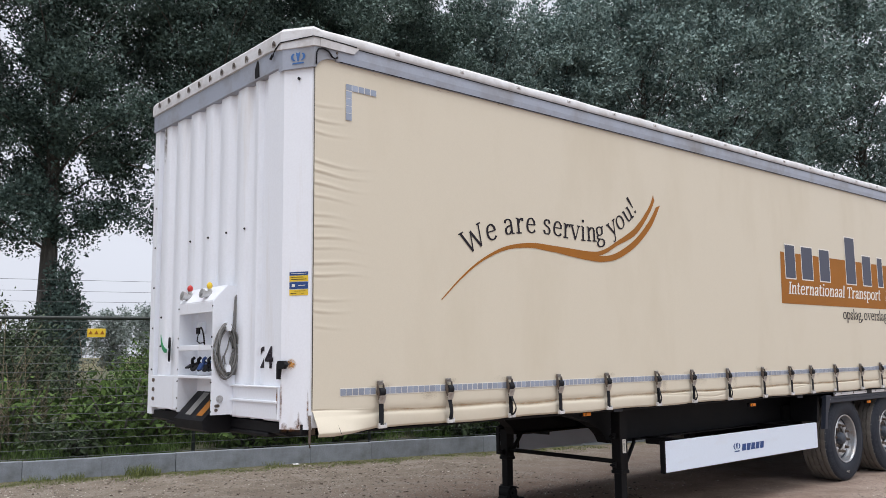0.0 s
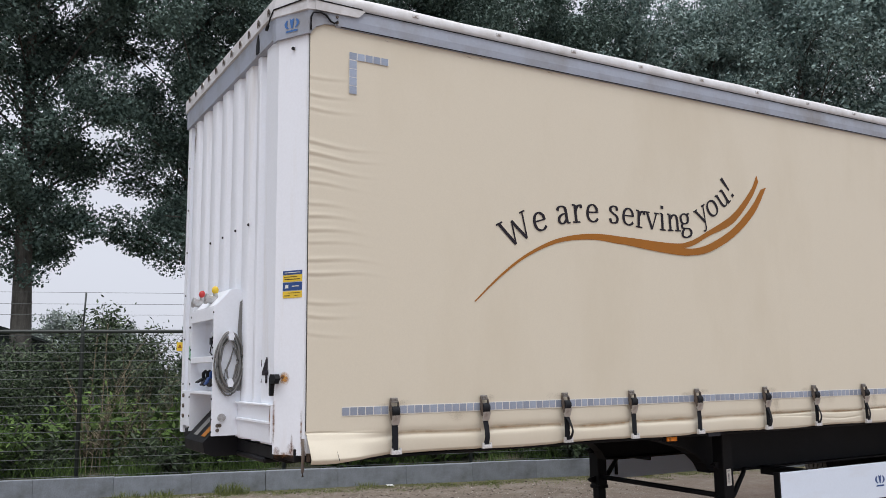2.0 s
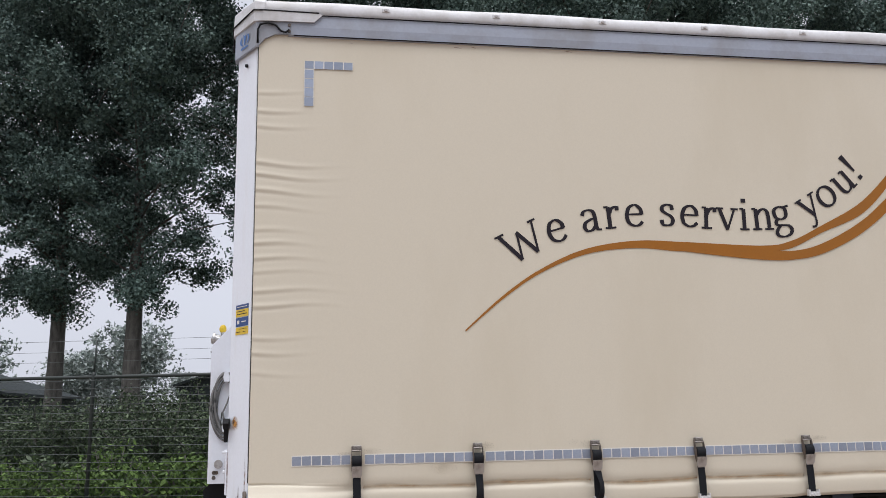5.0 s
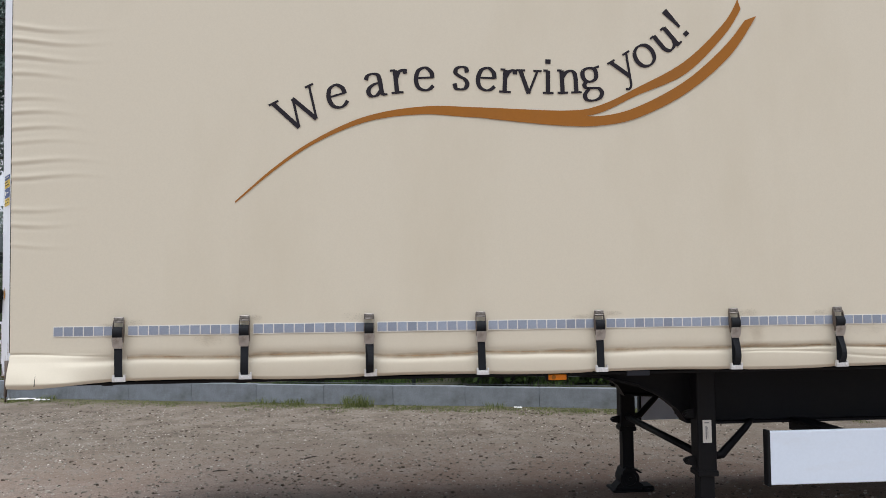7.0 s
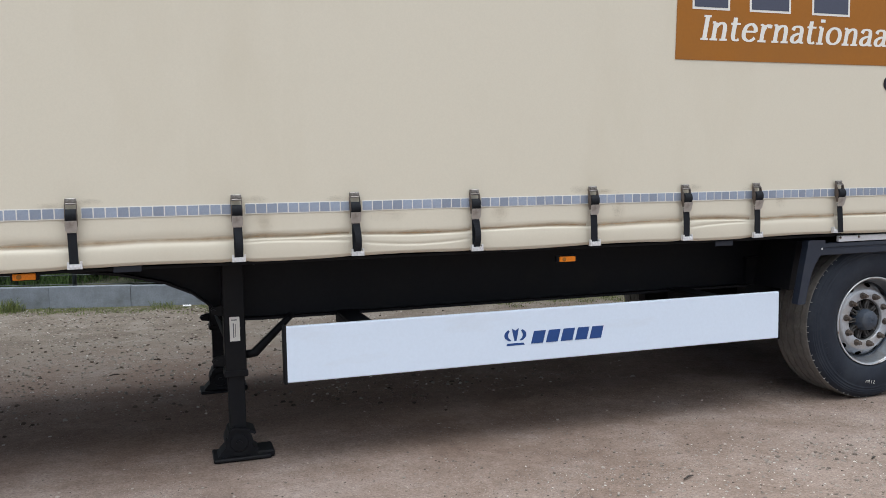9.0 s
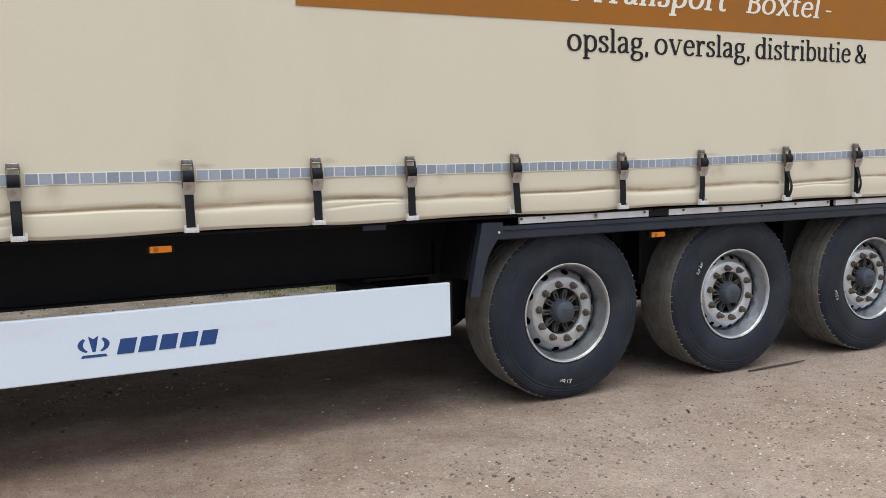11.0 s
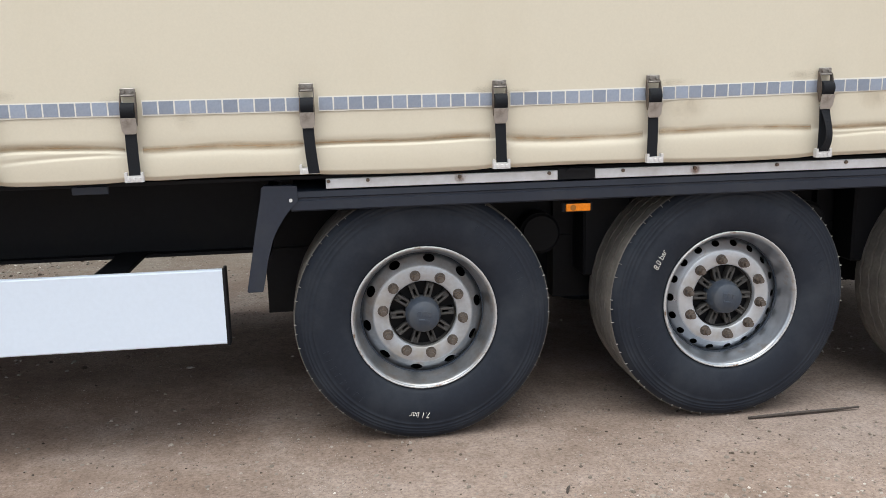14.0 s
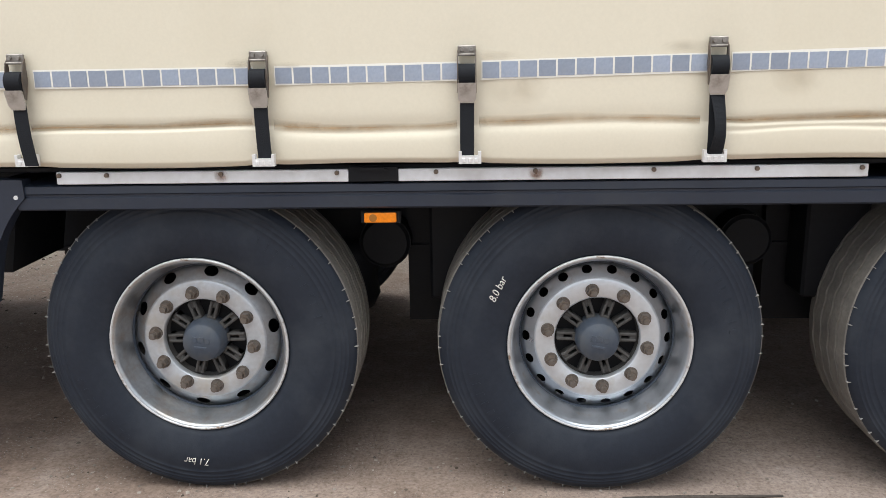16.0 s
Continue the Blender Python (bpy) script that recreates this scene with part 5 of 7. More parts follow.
SM = strap_meshes()
for i, x in enumerate(STRAPS):
    st = new("strap")
    st.parent = trailer
    st.matrix_parent_inverse = Matrix.Translation(-CENTRE)
    up = float(rise(x)) + {3: 0.002, 8: 0.002, 11: 0.003}.get(i, 0.0)
    st.location = (x, Y0, up)
    tagged(st, "black webbing strap hanging slack from its steel buckle" if i in LOOSE else "black webbing strap pulled tight by a steel buckle")
    for nm, key in (("buckle_plate", "plate"), ("buckle_frame", "frame"), ("webbing_roll", "roll"), ("lever", "lever")):
        part(nm, SM[key], None, st)
    part("webbing", webbing(LOOSE.get(i, 0.0), random.uniform(-0.004, 0.006), i == 11, up), WEB, st)
    if LOOSE.get(i, 0.0) > 0.7:
        part("webbing", webbing(0.0, 0.002, False, up), WEB, st)
    part("hook", SM["hook"], None, st, m=Matrix.Translation((random.uniform(-0.003, 0.003) + 0.004 - 0.008 * (i == 11), 0.020 * (i == 11), random.uniform(-0.003, 0.003) + 0.006 * (i == 11) - up)))

# dusty smudges on the sheet beside the buckles
for i, x in enumerate(STRAPS):
    for side in ((-1, 1), (1,), (-1,), ())[i % 4]:
        w, h = random.uniform(0.07, 0.15), random.uniform(0.03, 0.055)
        cz = 1.452 + random.uniform(-0.030, 0.012) + float(rise(x))
        a, b = sorted((x + side * 0.012, x + side * (0.02 + w)))
        on_curtain("smudge", patch([(a, Y0 - 0.0036, cz - h / 2), (b, Y0 - 0.0036, cz - h / 2), (b, Y0 - 0.0036, cz + h / 2), (a, Y0 - 0.0036, cz + h / 2)]), SMUDGE)
for x, z, w, h in ((4.18, 1.36, 0.10, 0.05), (7.14, 1.345, 0.07, 0.09), (7.78, 1.36, 0.12, 0.05), (8.42, 1.35, 0.06, 0.09), (9.16, 1.35, 0.05, 0.10), (12.20, 1.37, 0.10, 0.09), (13.0, 1.38, 0.08, 0.06), (10.30, 1.37, 0.05, 0.06)):
    on_curtain("smudge", patch([(x - w, Y0 - 0.0036, z - h), (x + w, Y0 - 0.0036, z - h), (x + w, Y0 - 0.0036, z + h), (x - w, Y0 - 0.0036, z + h)]), SMUDGE)

# ---- chassis ----
for y in (5.68, 6.98):
    bm = bmesh.new()
    web = [(4.5, 1.12), (4.5, 1.085), (6.15, 1.085), (6.42, 1.055), (6.66, 0.995), (6.80, 0.93), (6.90, 0.85), (6.95, 0.77), (7.15, 0.762), (16.4, 0.762), (16.4, 1.12)]
    prism(bm, web, "y", y - 0.006, y + 0.006)
    for a, b in zip(web[1:-1], web[2:]):
        if b[0] > a[0]:
            d = Vector((b[0] - a[0], 0, b[1] - a[1]))
            vs = [bm.verts.new((p[0], y + s, p[1] + h)) for p in (a, b) for s in (-0.065, 0.065) for h in (-0.014, 0.0)]
            for q in ((0, 1, 3, 2), (4, 6, 7, 5), (0, 4, 5, 1), (2, 3, 7, 6), (0, 2, 6, 4), (1, 5, 7, 3)):
                bm.faces.new([vs[k] for k in q])
    box(bm, 4.5, 16.4, y - 0.065, y + 0.065, 1.105, 1.12)
    tp("main_beam", bm, BLACK, "black steel main chassis beam")
for x in [3.6, 4.3, 5.0, 5.7, 6.4] + [7.1 + 0.7 * i for i in range(13)]:
    bm = bmesh.new()
    prism(bm, [(5.15, 1.11), (5.60, 1.085), (7.06, 1.085), (7.53, 1.11), (7.53, 1.13), (5.15, 1.13)], "x", x, x + 0.05)
    tp("cross_member", bm, BLACK)
for x in (8.0, 10.2):
    bm = bmesh.new()
    box(bm, x, x + 0.10, 5.72, 6.94, 0.80, 0.95, 0.004)
    tp("cross_member", bm, BLACK)
# small grey plates and holes at the side rail
for x, z in ((6.49, 1.105), (9.929, 1.088)):
    bm = bmesh.new()
    box(bm, x - 0.065, x + 0.065, 5.105, 5.116, z + 0.005, z + 0.036, 0.003)
    tp("rail_plate", bm, PLASTIC)

# landing legs
def landing_leg(y):
    leg = new("landing_leg")
    leg.parent = trailer
    leg.matrix_parent_inverse = Matrix.Translation(-CENTRE)
    tagged(leg, "black steel landing leg standing on a rocking foot plate")
    bm = bmesh.new()
    box(bm, 6.955, 7.070, y, y + 0.115, 0.47, 1.10, 0.006)
    box(bm, 6.948, 7.077, y - 0.007, y + 0.122, 0.465, 0.50, 0.005)
    part("outer_tube", bm, BLACK, leg)
    bm = bmesh.new()
    box(bm, 6.968, 7.057, y + 0.012, y + 0.103, 0.13, 0.47, 0.004)
    part("inner_tube", bm, BLACK, leg)
    bm = bmesh.new()
    cyl(bm, (7.012, y - 0.016, 0.098), (7.012, y + 0.131, 0.098), 0.076, segs=28)
    cyl(bm, (7.012, y - 0.024, 0.098), (7.012, y - 0.015, 0.098), 0.046, 0.052, segs=20)
    cyl(bm, (7.012, y - 0.040, 0.098), (7.012, y - 0.023, 0.098), 0.017, segs=8)
    prism(bm, [(6.945, 0.120), (6.958, 0.165), (6.985, 0.185), (7.060, 0.172), (7.105, 0.150), (7.098, 0.140), (7.055, 0.160), (6.990, 0.172), (6.970, 0.158), (6.958, 0.118)], "y", y - 0.026, y + 0.14)
    part("rocker", bm, BLACK, leg)
    bm = bmesh.new()
    prism(bm, [(6.895, 0.018), (7.125, 0.018), (7.118, 0.050), (7.095, 0.066), (6.940, 0.070), (6.915, 0.045)], "y", y - 0.004, y + 0.12)
    box(bm, 6.872, 7.185, y - 0.045, y + 0.17, 0.0, 0.020, 0.006)
    box(bm, 7.105, 7.205, y - 0.020, y + 0.15, 0.0, 0.038, 0.008)
    part("foot_plate", bm, BLACK, leg)
    bm = bmesh.new()
    tube(bm, [(7.07, y + 0.06, 0.575), (7.12, y + 0.06, 0.58), (7.30, y + 0.1, 0.74), (7.34, y + 0.13, 0.77)], [0.026, 0.026, 0.02, 0.02], 6)
    part("brace", bm, BLACK, leg)
    for z in (0.55, 0.83):
        bm = bmesh.new()
        prism(bm, [(6.955, z - 0.03), (6.90, z - 0.02), (6.885, z), (6.90, z + 0.02), (6.955, z + 0.03)], "y", y + 0.05, y + 0.07)
        cyl(bm, (6.905, y + 0.03, z), (6.905, y + 0.09, z), 0.012, segs=10)
        part("lug", bm, BLACK, leg)
    return leg


near_leg = landing_leg(5.46)
landing_leg(7.05)
bm = bmesh.new()
prism(bm, [(-0.027, 0.03), (0.027, 0.03), (0.027, 0.165), (-0.027, 0.165)], "y", -0.0015, 0)
bmesh.ops.transform(bm, matrix=Matrix.Translation((7.012, 5.459, 0.635)), verts=bm.verts)
lab = part("label", bm, WPRINT, near_leg, "pale paper label with grey lines")
bm = bmesh.new()
box(bm, 7.002, 7.008, 5.4565, 5.4573, 0.685, 0.765)
box(bm, 7.014, 7.017, 5.4565, 5.4573, 0.69, 0.76)
box(bm, 6.995, 7.025, 5.4565, 5.4573, 0.780, 0.786)
part("print_bar", bm, CABLE, lab)
bm = bmesh.new()
tube(bm, [(7.01, 5.57, 0.575), (7.01, 7.06, 0.575)], 0.024, 6)
tp("leg_cross_bar", bm, BLACK)

# ---- white side skirt ----
def make_skirt(y, s):
    bm = bmesh.new()
    pts = [(0, 0.483), (0.006, 0.478), (0.03, 0.478), (0.03, 0.778), (0.006, 0.778), (0, 0.773)]
    prism(bm, [(y + s * a, z) for a, z in pts], "x", 7.25, 10.375)
    sk = tp("side_skirt", bm, SKIRT, "white aluminium side skirt with a blue emblem")
    for x0, x1 in ((7.233, 7.25), (10.375, 10.388)):
        bm = bmesh.new()
        box(bm, x0, x1, min(y - 0.002 * s, y + s * 0.055), max(y - 0.002 * s, y + s * 0.055), 0.472, 0.784, 0.003)
        part("end_cap", bm, BLACK, sk)
    for x in (7.56, 9.83):
        bm = bmesh.new()
        ys = y + s * 0.03
        a_, b_ = sorted((ys, y + s * 0.50))
        box(bm, x + 0.05, x + 0.17, a_, b_, 0.752, 0.772, 0.004)
        box(bm, x + 0.05, x + 0.07, a_, b_, 0.70, 0.755, 0.004)
        tube(bm, [(x, ys + 0.01 * s, 0.52), (x, ys + 0.01 * s, 0.74)], 0.022, 4)
        part("bracket", bm, BLACK, sk)
    return sk


skirt = make_skirt(5.145, 1)
make_skirt(7.515, -1)
bm = bmesh.new()
emblem(bm, lambda u, v: (8.548 + u, 5.1435, 0.577 + v), 0.100, 0.138)
part("emblem", bm, BLUE, skirt)
for k in range(5):
    x = 8.645 + 0.094 * k
    bm = bmesh.new()
    prism(bm, [(x, 0.580), (x + 0.076, 0.580), (x + 0.094, 0.652), (x + 0.020, 0.652)], "y", 5.1425, 5.1445)
    part("brand_bar", bm, BLUE, skirt)

# ---- mudguard rail, bolted strip, lamps ----
bm = bmesh.new()
prism(bm, [(5.100, 1.000), (5.092, 1.006), (5.092, 1.040), (5.098, 1.044), (5.098, 1.050), (5.092, 1.054), (5.094, 1.076), (5.11, 1.080), (5.50, 1.083), (5.50, 1.06), (5.13, 1.05), (5.12, 1.0)], "x", 10.655, 16.3)
guard = tp("mudguard", bm, PLASTIC, "long dark plastic mudguard over three wheels")
bm = bmesh.new()
outer = [Vector(p) for p in ((10.680, 1.099), (10.556, 1.102), (10.547, 1.092), (10.545, 1.067), (10.512, 0.908), (10.472, 0.700), (10.476, 0.695))]
inner = curve([(10.531, 0.695), (10.546, 0.763), (10.559, 0.824), (10.584, 0.905), (10.622, 0.972), (10.660, 1.020), (10.682, 1.042)], 4)
prism(bm, [(p.x, p.y) for p in outer + inner], "y", 5.086, 5.14)
front_guard = part("guard_front", bm, PLASTIC, guard, "curved front end of the mudguard")
bm = bmesh.new()
prism(bm, [(10.56, 1.09), (10.60, 1.09), (10.57, 0.90), (10.545, 0.775), (10.500, 0.775), (10.52, 0.90)], "y", 5.20, 5.55)
part("inner_guard", bm, BLACK, guard)
bm = bmesh.new()
cyl(bm, (10.655, 5.089, 1.045), (10.655, 5.084, 1.045), 0.007, segs=10)
part("screw", bm, HOOK, front_guard)
for x0, x1 in ((10.79, 11.695), (11.847, 13.24), (13.30, 14.6), (14.75, 16.3)):
    bm = bmesh.new()
    box(bm, x0, x1, 5.088, 5.11, 1.084, 1.122, 0.002)
    strip = tp("lashing_strip", bm, ROOFC, "worn pale metal strip with rusty bolts")
bm = bmesh.new()
cyl(bm, (0, 0, 0), (0, -0.009, 0), 0.0078, 0.0065, 10)
bolt_me = finish("bolt", bm, NUT)
for x in (10.80, 10.949, 11.304, 11.66, 11.961, 12.26, 12.612, 12.915, 13.22, 13.5, 13.9, 14.3, 14.9, 15.3, 15.7):
    part("bolt", bolt_me, NUT, strip, m=Matrix.Translation((x, 5.089, 1.112)))
    if x in (11.304, 12.26, 13.5, 14.9):
        part("rust_mark", patch([(x - 0.024, 5.0862, 1.084), (x + 0.026, 5.0862, 1.084), (x + 0.026, 5.0862, 1.130), (x - 0.024, 5.0862, 1.130)]), RUSTY, strip)
bm = bmesh.new()
prism(bm, [(11.697, 1.085), (11.845, 1.085), (11.845, 1.128), (11.697, 1.128)], "y", 5.086, 5.10)
prism(bm, [(11.725, 1.118), (11.735, 1.128), (11.80, 1.128), (11.815, 1.118)], "y", 5.078, 5.088)
tp("pull_handle", bm, BLACK)


def marker_lamp(x, y, z):
    bm = bmesh.new()
    box(bm, x - 0.062, x + 0.062, y, y + 0.035, z - 0.020, z + 0.020, 0.004)
    lamp = tp("marker_lamp", bm, BLACK, "amber side marker lamp")
    bm = bmesh.new()
    box(bm, x - 0.050, x + 0.050, y - 0.012, y + 0.002, z - 0.0155, z + 0.0155, 0.004, 2)
    part("lens", bm, AMBER, lamp)
    bm = bmesh.new()
    cyl(bm, (x - 0.022, y - 0.013, z), (x - 0.022, y - 0.011, z), 0.012, segs=16)
    part("reflector_disc", bm, ORANGE, lamp)


marker_lamp(6.035, 5.105, 1.112)
marker_lamp(8.862, 5.115, 1.062)
marker_lamp(11.785, 5.115, 0.968)
marker_lamp(14.6, 5.115, 0.968)


# ---- wheels ----
R = 0.53


def wheel_meshes(holes):
    out = {}
    # tyre side walls and carcass
    b = bmesh.new()
    prof = [(0.288, 0.040), (0.305, 0.018), (0.325, 0.008), (0.36, 0.001), (0.385, -0.002), (0.415, -0.0015), (0.438, 0.0025), (0.4515, 0.0058), (0.4535, 0.0046), (0.4555, 0.0066), (0.470, 0.0102), (0.4715, 0.0090), (0.474, 0.0110), (0.484, 0.0142), (0.4855, 0.0130), (0.488, 0.0156), (0.4965, 0.0190), (0.498, 0.0180), (0.4995, 0.0202), (0.508, 0.024), (0.519, 0.036), (0.5225, 0.042)]
    back = [(r, 0.385 - y) for r, y in reversed(prof)]
    lathe(b, prof, 96)
    lathe(b, back, 96)
    out["tyre"] = finish("tyre", b, RUBBER)
    # tread with wavy grooves
    b = bmesh.new()
    tp_ = [(0.5225, 0.042), (0.526, 0.046)]
    groove = {}
    for g in (0.098, 0.162, 0.225, 0.289):
        for dy, r in ((-0.0070, 0.530), (-0.0054, 0.512), (0.0054, 0.512), (0.0070, 0.530)):
            groove[len(tp_)] = True
            tp_.append((r, g + dy))
    tp_ += [(0.526, 0.339), (0.5225, 0.343)]
    lathe(b, tp_, 144, lambda i, k: (0.0042 * (1 if k % 4 < 2 else -1)) if i in groove else 0.0)
    out["tread"] = finish("tread", b, TREAD, True)
    b = bmesh.new()
    for k in range(66):
        if k % 7 == 3 or k % 11 == 5:
            continue
        a = 2 * math.pi * (k + 0.2 * (k % 2)) / 66
        vs = box(b, -0.0009, 0.0009, 0.031, 0.0445, 0.512 + 0.0018 * (k % 5), 0.5262)
        bmesh.ops.transform(b, matrix=Matrix.Rotation(a, 4, "Y"), verts=vs)
    out["lug"] = finish("shoulder_lug", b, LUG)
    # raised marks on the side wall
    b = bmesh.new()
    for start, n, r0, r1 in ((0.30, 11, 0.408, 0.434), (3.55, 8, 0.408, 0.434)):
        for k in range(n):
            a0 = start + 0.085 * k
            w = (0.030, 0.012, 0.036, 0.018)[k % 4]
            pts = [(r0, a0), (r1, a0 + 0.004), (r1, a0 + w), (r0, a0 + w)]
            top = [b.verts.new((r * math.cos(a), -0.0032 + 0.13 * max(0.0, r - 0.418), r * math.sin(a))) for r, a in pts]
            bot = [b.verts.new((r * math.cos(a), 0.004, r * math.sin(a))) for r, a in pts]
            b.faces.new(top)
            for q in range(4):
                b.faces.new((top[q], bot[q], bot[(q + 1) % 4], top[(q + 1) % 4]))
    out["marks"] = finish("raised_mark", b, RUBBER)
    # rim barrel
    b = bmesh.new()
    lathe(b, [(0.284, 0.052), (0.297, 0.026), (0.2995, 0.018), (0.294, 0.013), (0.287, 0.016), (0.282, 0.026), (0.278, 0.040), (0.275, 0.060), (0.268, 0.082), (0.2585, 0.105), (0.2575, 0.150), (0.256, 0.30), (0.285, 0.34)], 72)
    out["rim"] = finish("rim", b, RIM if holes > 12 else RIM_DIRTY)
    b = bmesh.new()
    lathe(b, [(0.2995, 0.020), (0.3000, 0.0165), (0.2985, 0.0125), (0.2955, 0.0112), (0.2925, 0.0125), (0.2905, 0.0160)], 72, lambda i, k: 0.0004 * math.sin(k * 1.7))
    out["lip"] = finish("rim_lip", b, LIP)
    b = bmesh.new()
    lathe(b, [(0.2582, 0.104), (0.254, 0.108), (0.2545, 0.120), (0.2582, 0.122)], 60)
    out["seam"] = finish("rim_seam", b, CAP)
    # cone with round hand holes
    b = bmesh.new()
    per = 16 if holes < 12 else 12
    segs = holes * per
    n_rows = 9
    cone = [(0.2575 + (0.2085 - 0.2575) * i / (n_rows - 1), 0.128 - 0.042 * (i / (n_rows - 1)) ** 0.8) for i in range(n_rows)]
    rows = lathe(b, cone, segs)
    hr, hw = (0.020, 0.024) if holes < 12 else (0.016, 0.017)
    slant = [0.0]
    for p, q in zip(cone, cone[1:]):
        slant.append(slant[-1] + math.dist(p, q))
    mid = slant[-1] * 0.47
    rc = 0.234

    def local(i, k):
        c = ((k / per) % 1.0 - 0.5) * per * (2 * math.pi / segs) * rc
        return c / hw, (slant[i] - mid) / hr

    kill = []
    for i in range(n_rows - 1):
        for k in range(segs):
            u, w = local(i, k + 0.5)
            w = ((slant[i] + slant[i + 1]) / 2 - mid) / hr
            if u * u + w * w < 1.0:
                f = next((f for f in rows[i][k].link_faces if rows[i][(k + 1) % segs] in f.verts and rows[i + 1][k] in f.verts), None)
                if f:
                    kill.append(f)
    kill = set(kill)
    edge = {v for f in kill for v in f.verts if any(g not in kill for g in v.link_faces)}
    where = {rows[i][k]: (i, k) for i in range(n_rows) for k in range(segs)}
    bmesh.ops.delete(b, geom=list(kill), context="FACES_ONLY")
    for v in edge:
        i, k = where[v]
        u, w = local(i, k)
        d = math.hypot(u, w) or 1.0
        u2, w2 = u / d, w / d
        s = min(max((mid + w2 * hr) / slant[-1], 0), 1) * (n_rows - 1)
        j = min(int(s), n_rows - 2)
        r = cone[j][0] + (cone[j + 1][0] - cone[j][0]) * (s - j)
        y = cone[j][1] + (cone[j + 1][1] - cone[j][1]) * (s - j)
        ang = (k // per + 0.5) * per * 2 * math.pi / segs + u2 * hw / rc
        v.co = (r * math.cos(ang), y, r * math.sin(ang))
    out["cone"] = finish("wheel_cone", b, RIM if holes > 12 else RIM_DIRTY)
    b = bmesh.new()
    lathe(b, [(0.2095, 0.0865), (0.206, 0.082), (0.200, 0.080), (0.146, 0.080), (0.141, 0.083), (0.141, 0.109)], 60)
    out["disc"] = finish("wheel_disc", b, DISC if holes > 12 else DISC_DIRTY)
    # hub well, ribs, cap
    b = bmesh.new()
    lathe(b, [(0.255, 0.16), (0.22, 0.19), (0.05, 0.19)], 24)
    out["drum"] = finish("brake_drum", b, BLACK)
    b = bmesh.new()
    lathe(b, [(0.1405, 0.104), (0.138, 0.136), (0.10, 0.144), (0.02, 0.144)], 40)
    out["well"] = finish("hub_well", b, HUB)
    b = bmesh.new()
    box(b, -0.015, -0.005, 0.096, 0.140, 0.066, 0.132, 0.003)
    box(b, 0.005, 0.015, 0.096, 0.140, 0.066, 0.132, 0.003)
    box(b, -0.015, 0.015, 0.102, 0.140, 0.108, 0.134, 0.003)
    box(b, -0.015, 0.015, 0.092, 0.140, 0.060, 0.080, 0.003)
    out["rib"] = finish("hub_rib", b, HUB)
    b = bmesh.new()
    lathe(b, [(0.073, 0.134), (0.073, 0.078), (0.068, 0.070), (0.065, 0.046), (0.060, 0.038), (0.040, 0.0355), (0.038, 0.034), (0.0, 0.034)], 40)
    for k, (x, z) in enumerate(((-0.022, 0.012), (0.0, 0.014), (0.022, 0.012), (0.0, -0.014))):
        box(b, x - 0.008 - 0.014 * (k == 3), x + 0.008 + 0.014 * (k == 3), 0.0315, 0.035, z - 0.010 + 0.006 * (k == 3), z + 0.010 - 0.006 * (k == 3), 0.001)
    out["cap"] = finish("hub_cap", b, CAP)
    b = bmesh.new()
    cyl(b, (0, 0.083, 0), (0, 0.075, 0), 0.023, 0.022, 18)
    cyl(b, (0, 0.077, 0), (0, 0.052, 0), 0.0185, 0.017, 6)
    cyl(b, (0, 0.055, 0), (0, 0.037, 0), 0.011, 0.010, 12)
    out["nut"] = finish("wheel_nut", b, NUT)
    return out


WM = {10: wheel_meshes(10), 18: wheel_meshes(18)}


def make_wheel(x, y, holes, turn, far=False):
    w = new("wheel")
    w.parent = trailer
    w.matrix_parent_inverse = Matrix.Translation(-CENTRE)
    w.matrix_basis = Matrix.Translation((x, y, R)) @ Matrix.Rotation(radians(180 if far else 0), 4, "Z") @ Matrix.Rotation(radians(turn), 4, "Y")
    tagged(w, "dusty black truck tyre on a silver steel rim")
    me = WM[holes]
    part("tyre", me["tyre"], None, w)
    part("tread", me["tread"], None, w)
    tagged(part("shoulder_lug", me["lug"], None, w), kind="stuff")
    tagged(part("raised_mark", me["marks"], None, w), kind="stuff")
    part("rim", me["rim"], None, w)
    part("rim_lip", me["lip"], None, w)
    part("wheel_cone", me["cone"], None, w)
    part("rim_seam", me["seam"], None, w)
    part("wheel_disc", me["disc"], None, w)
    part("brake_drum", me["drum"], None, w)
    part("hub_well", me["well"], None, w)
    part("hub_cap", me["cap"], None, w)
    for k in range(10):
        a = 2 * math.pi * k / 10
        part("hub_rib", me["rib"], None, w, m=Matrix.Rotation(a + 0.15, 4, "Y"))
        part("wheel_nut", me["nut"], None, w, m=Matrix.Rotation(a, 4, "Y") @ Matrix.Translation((0.1675, 0, 0)))
    return w


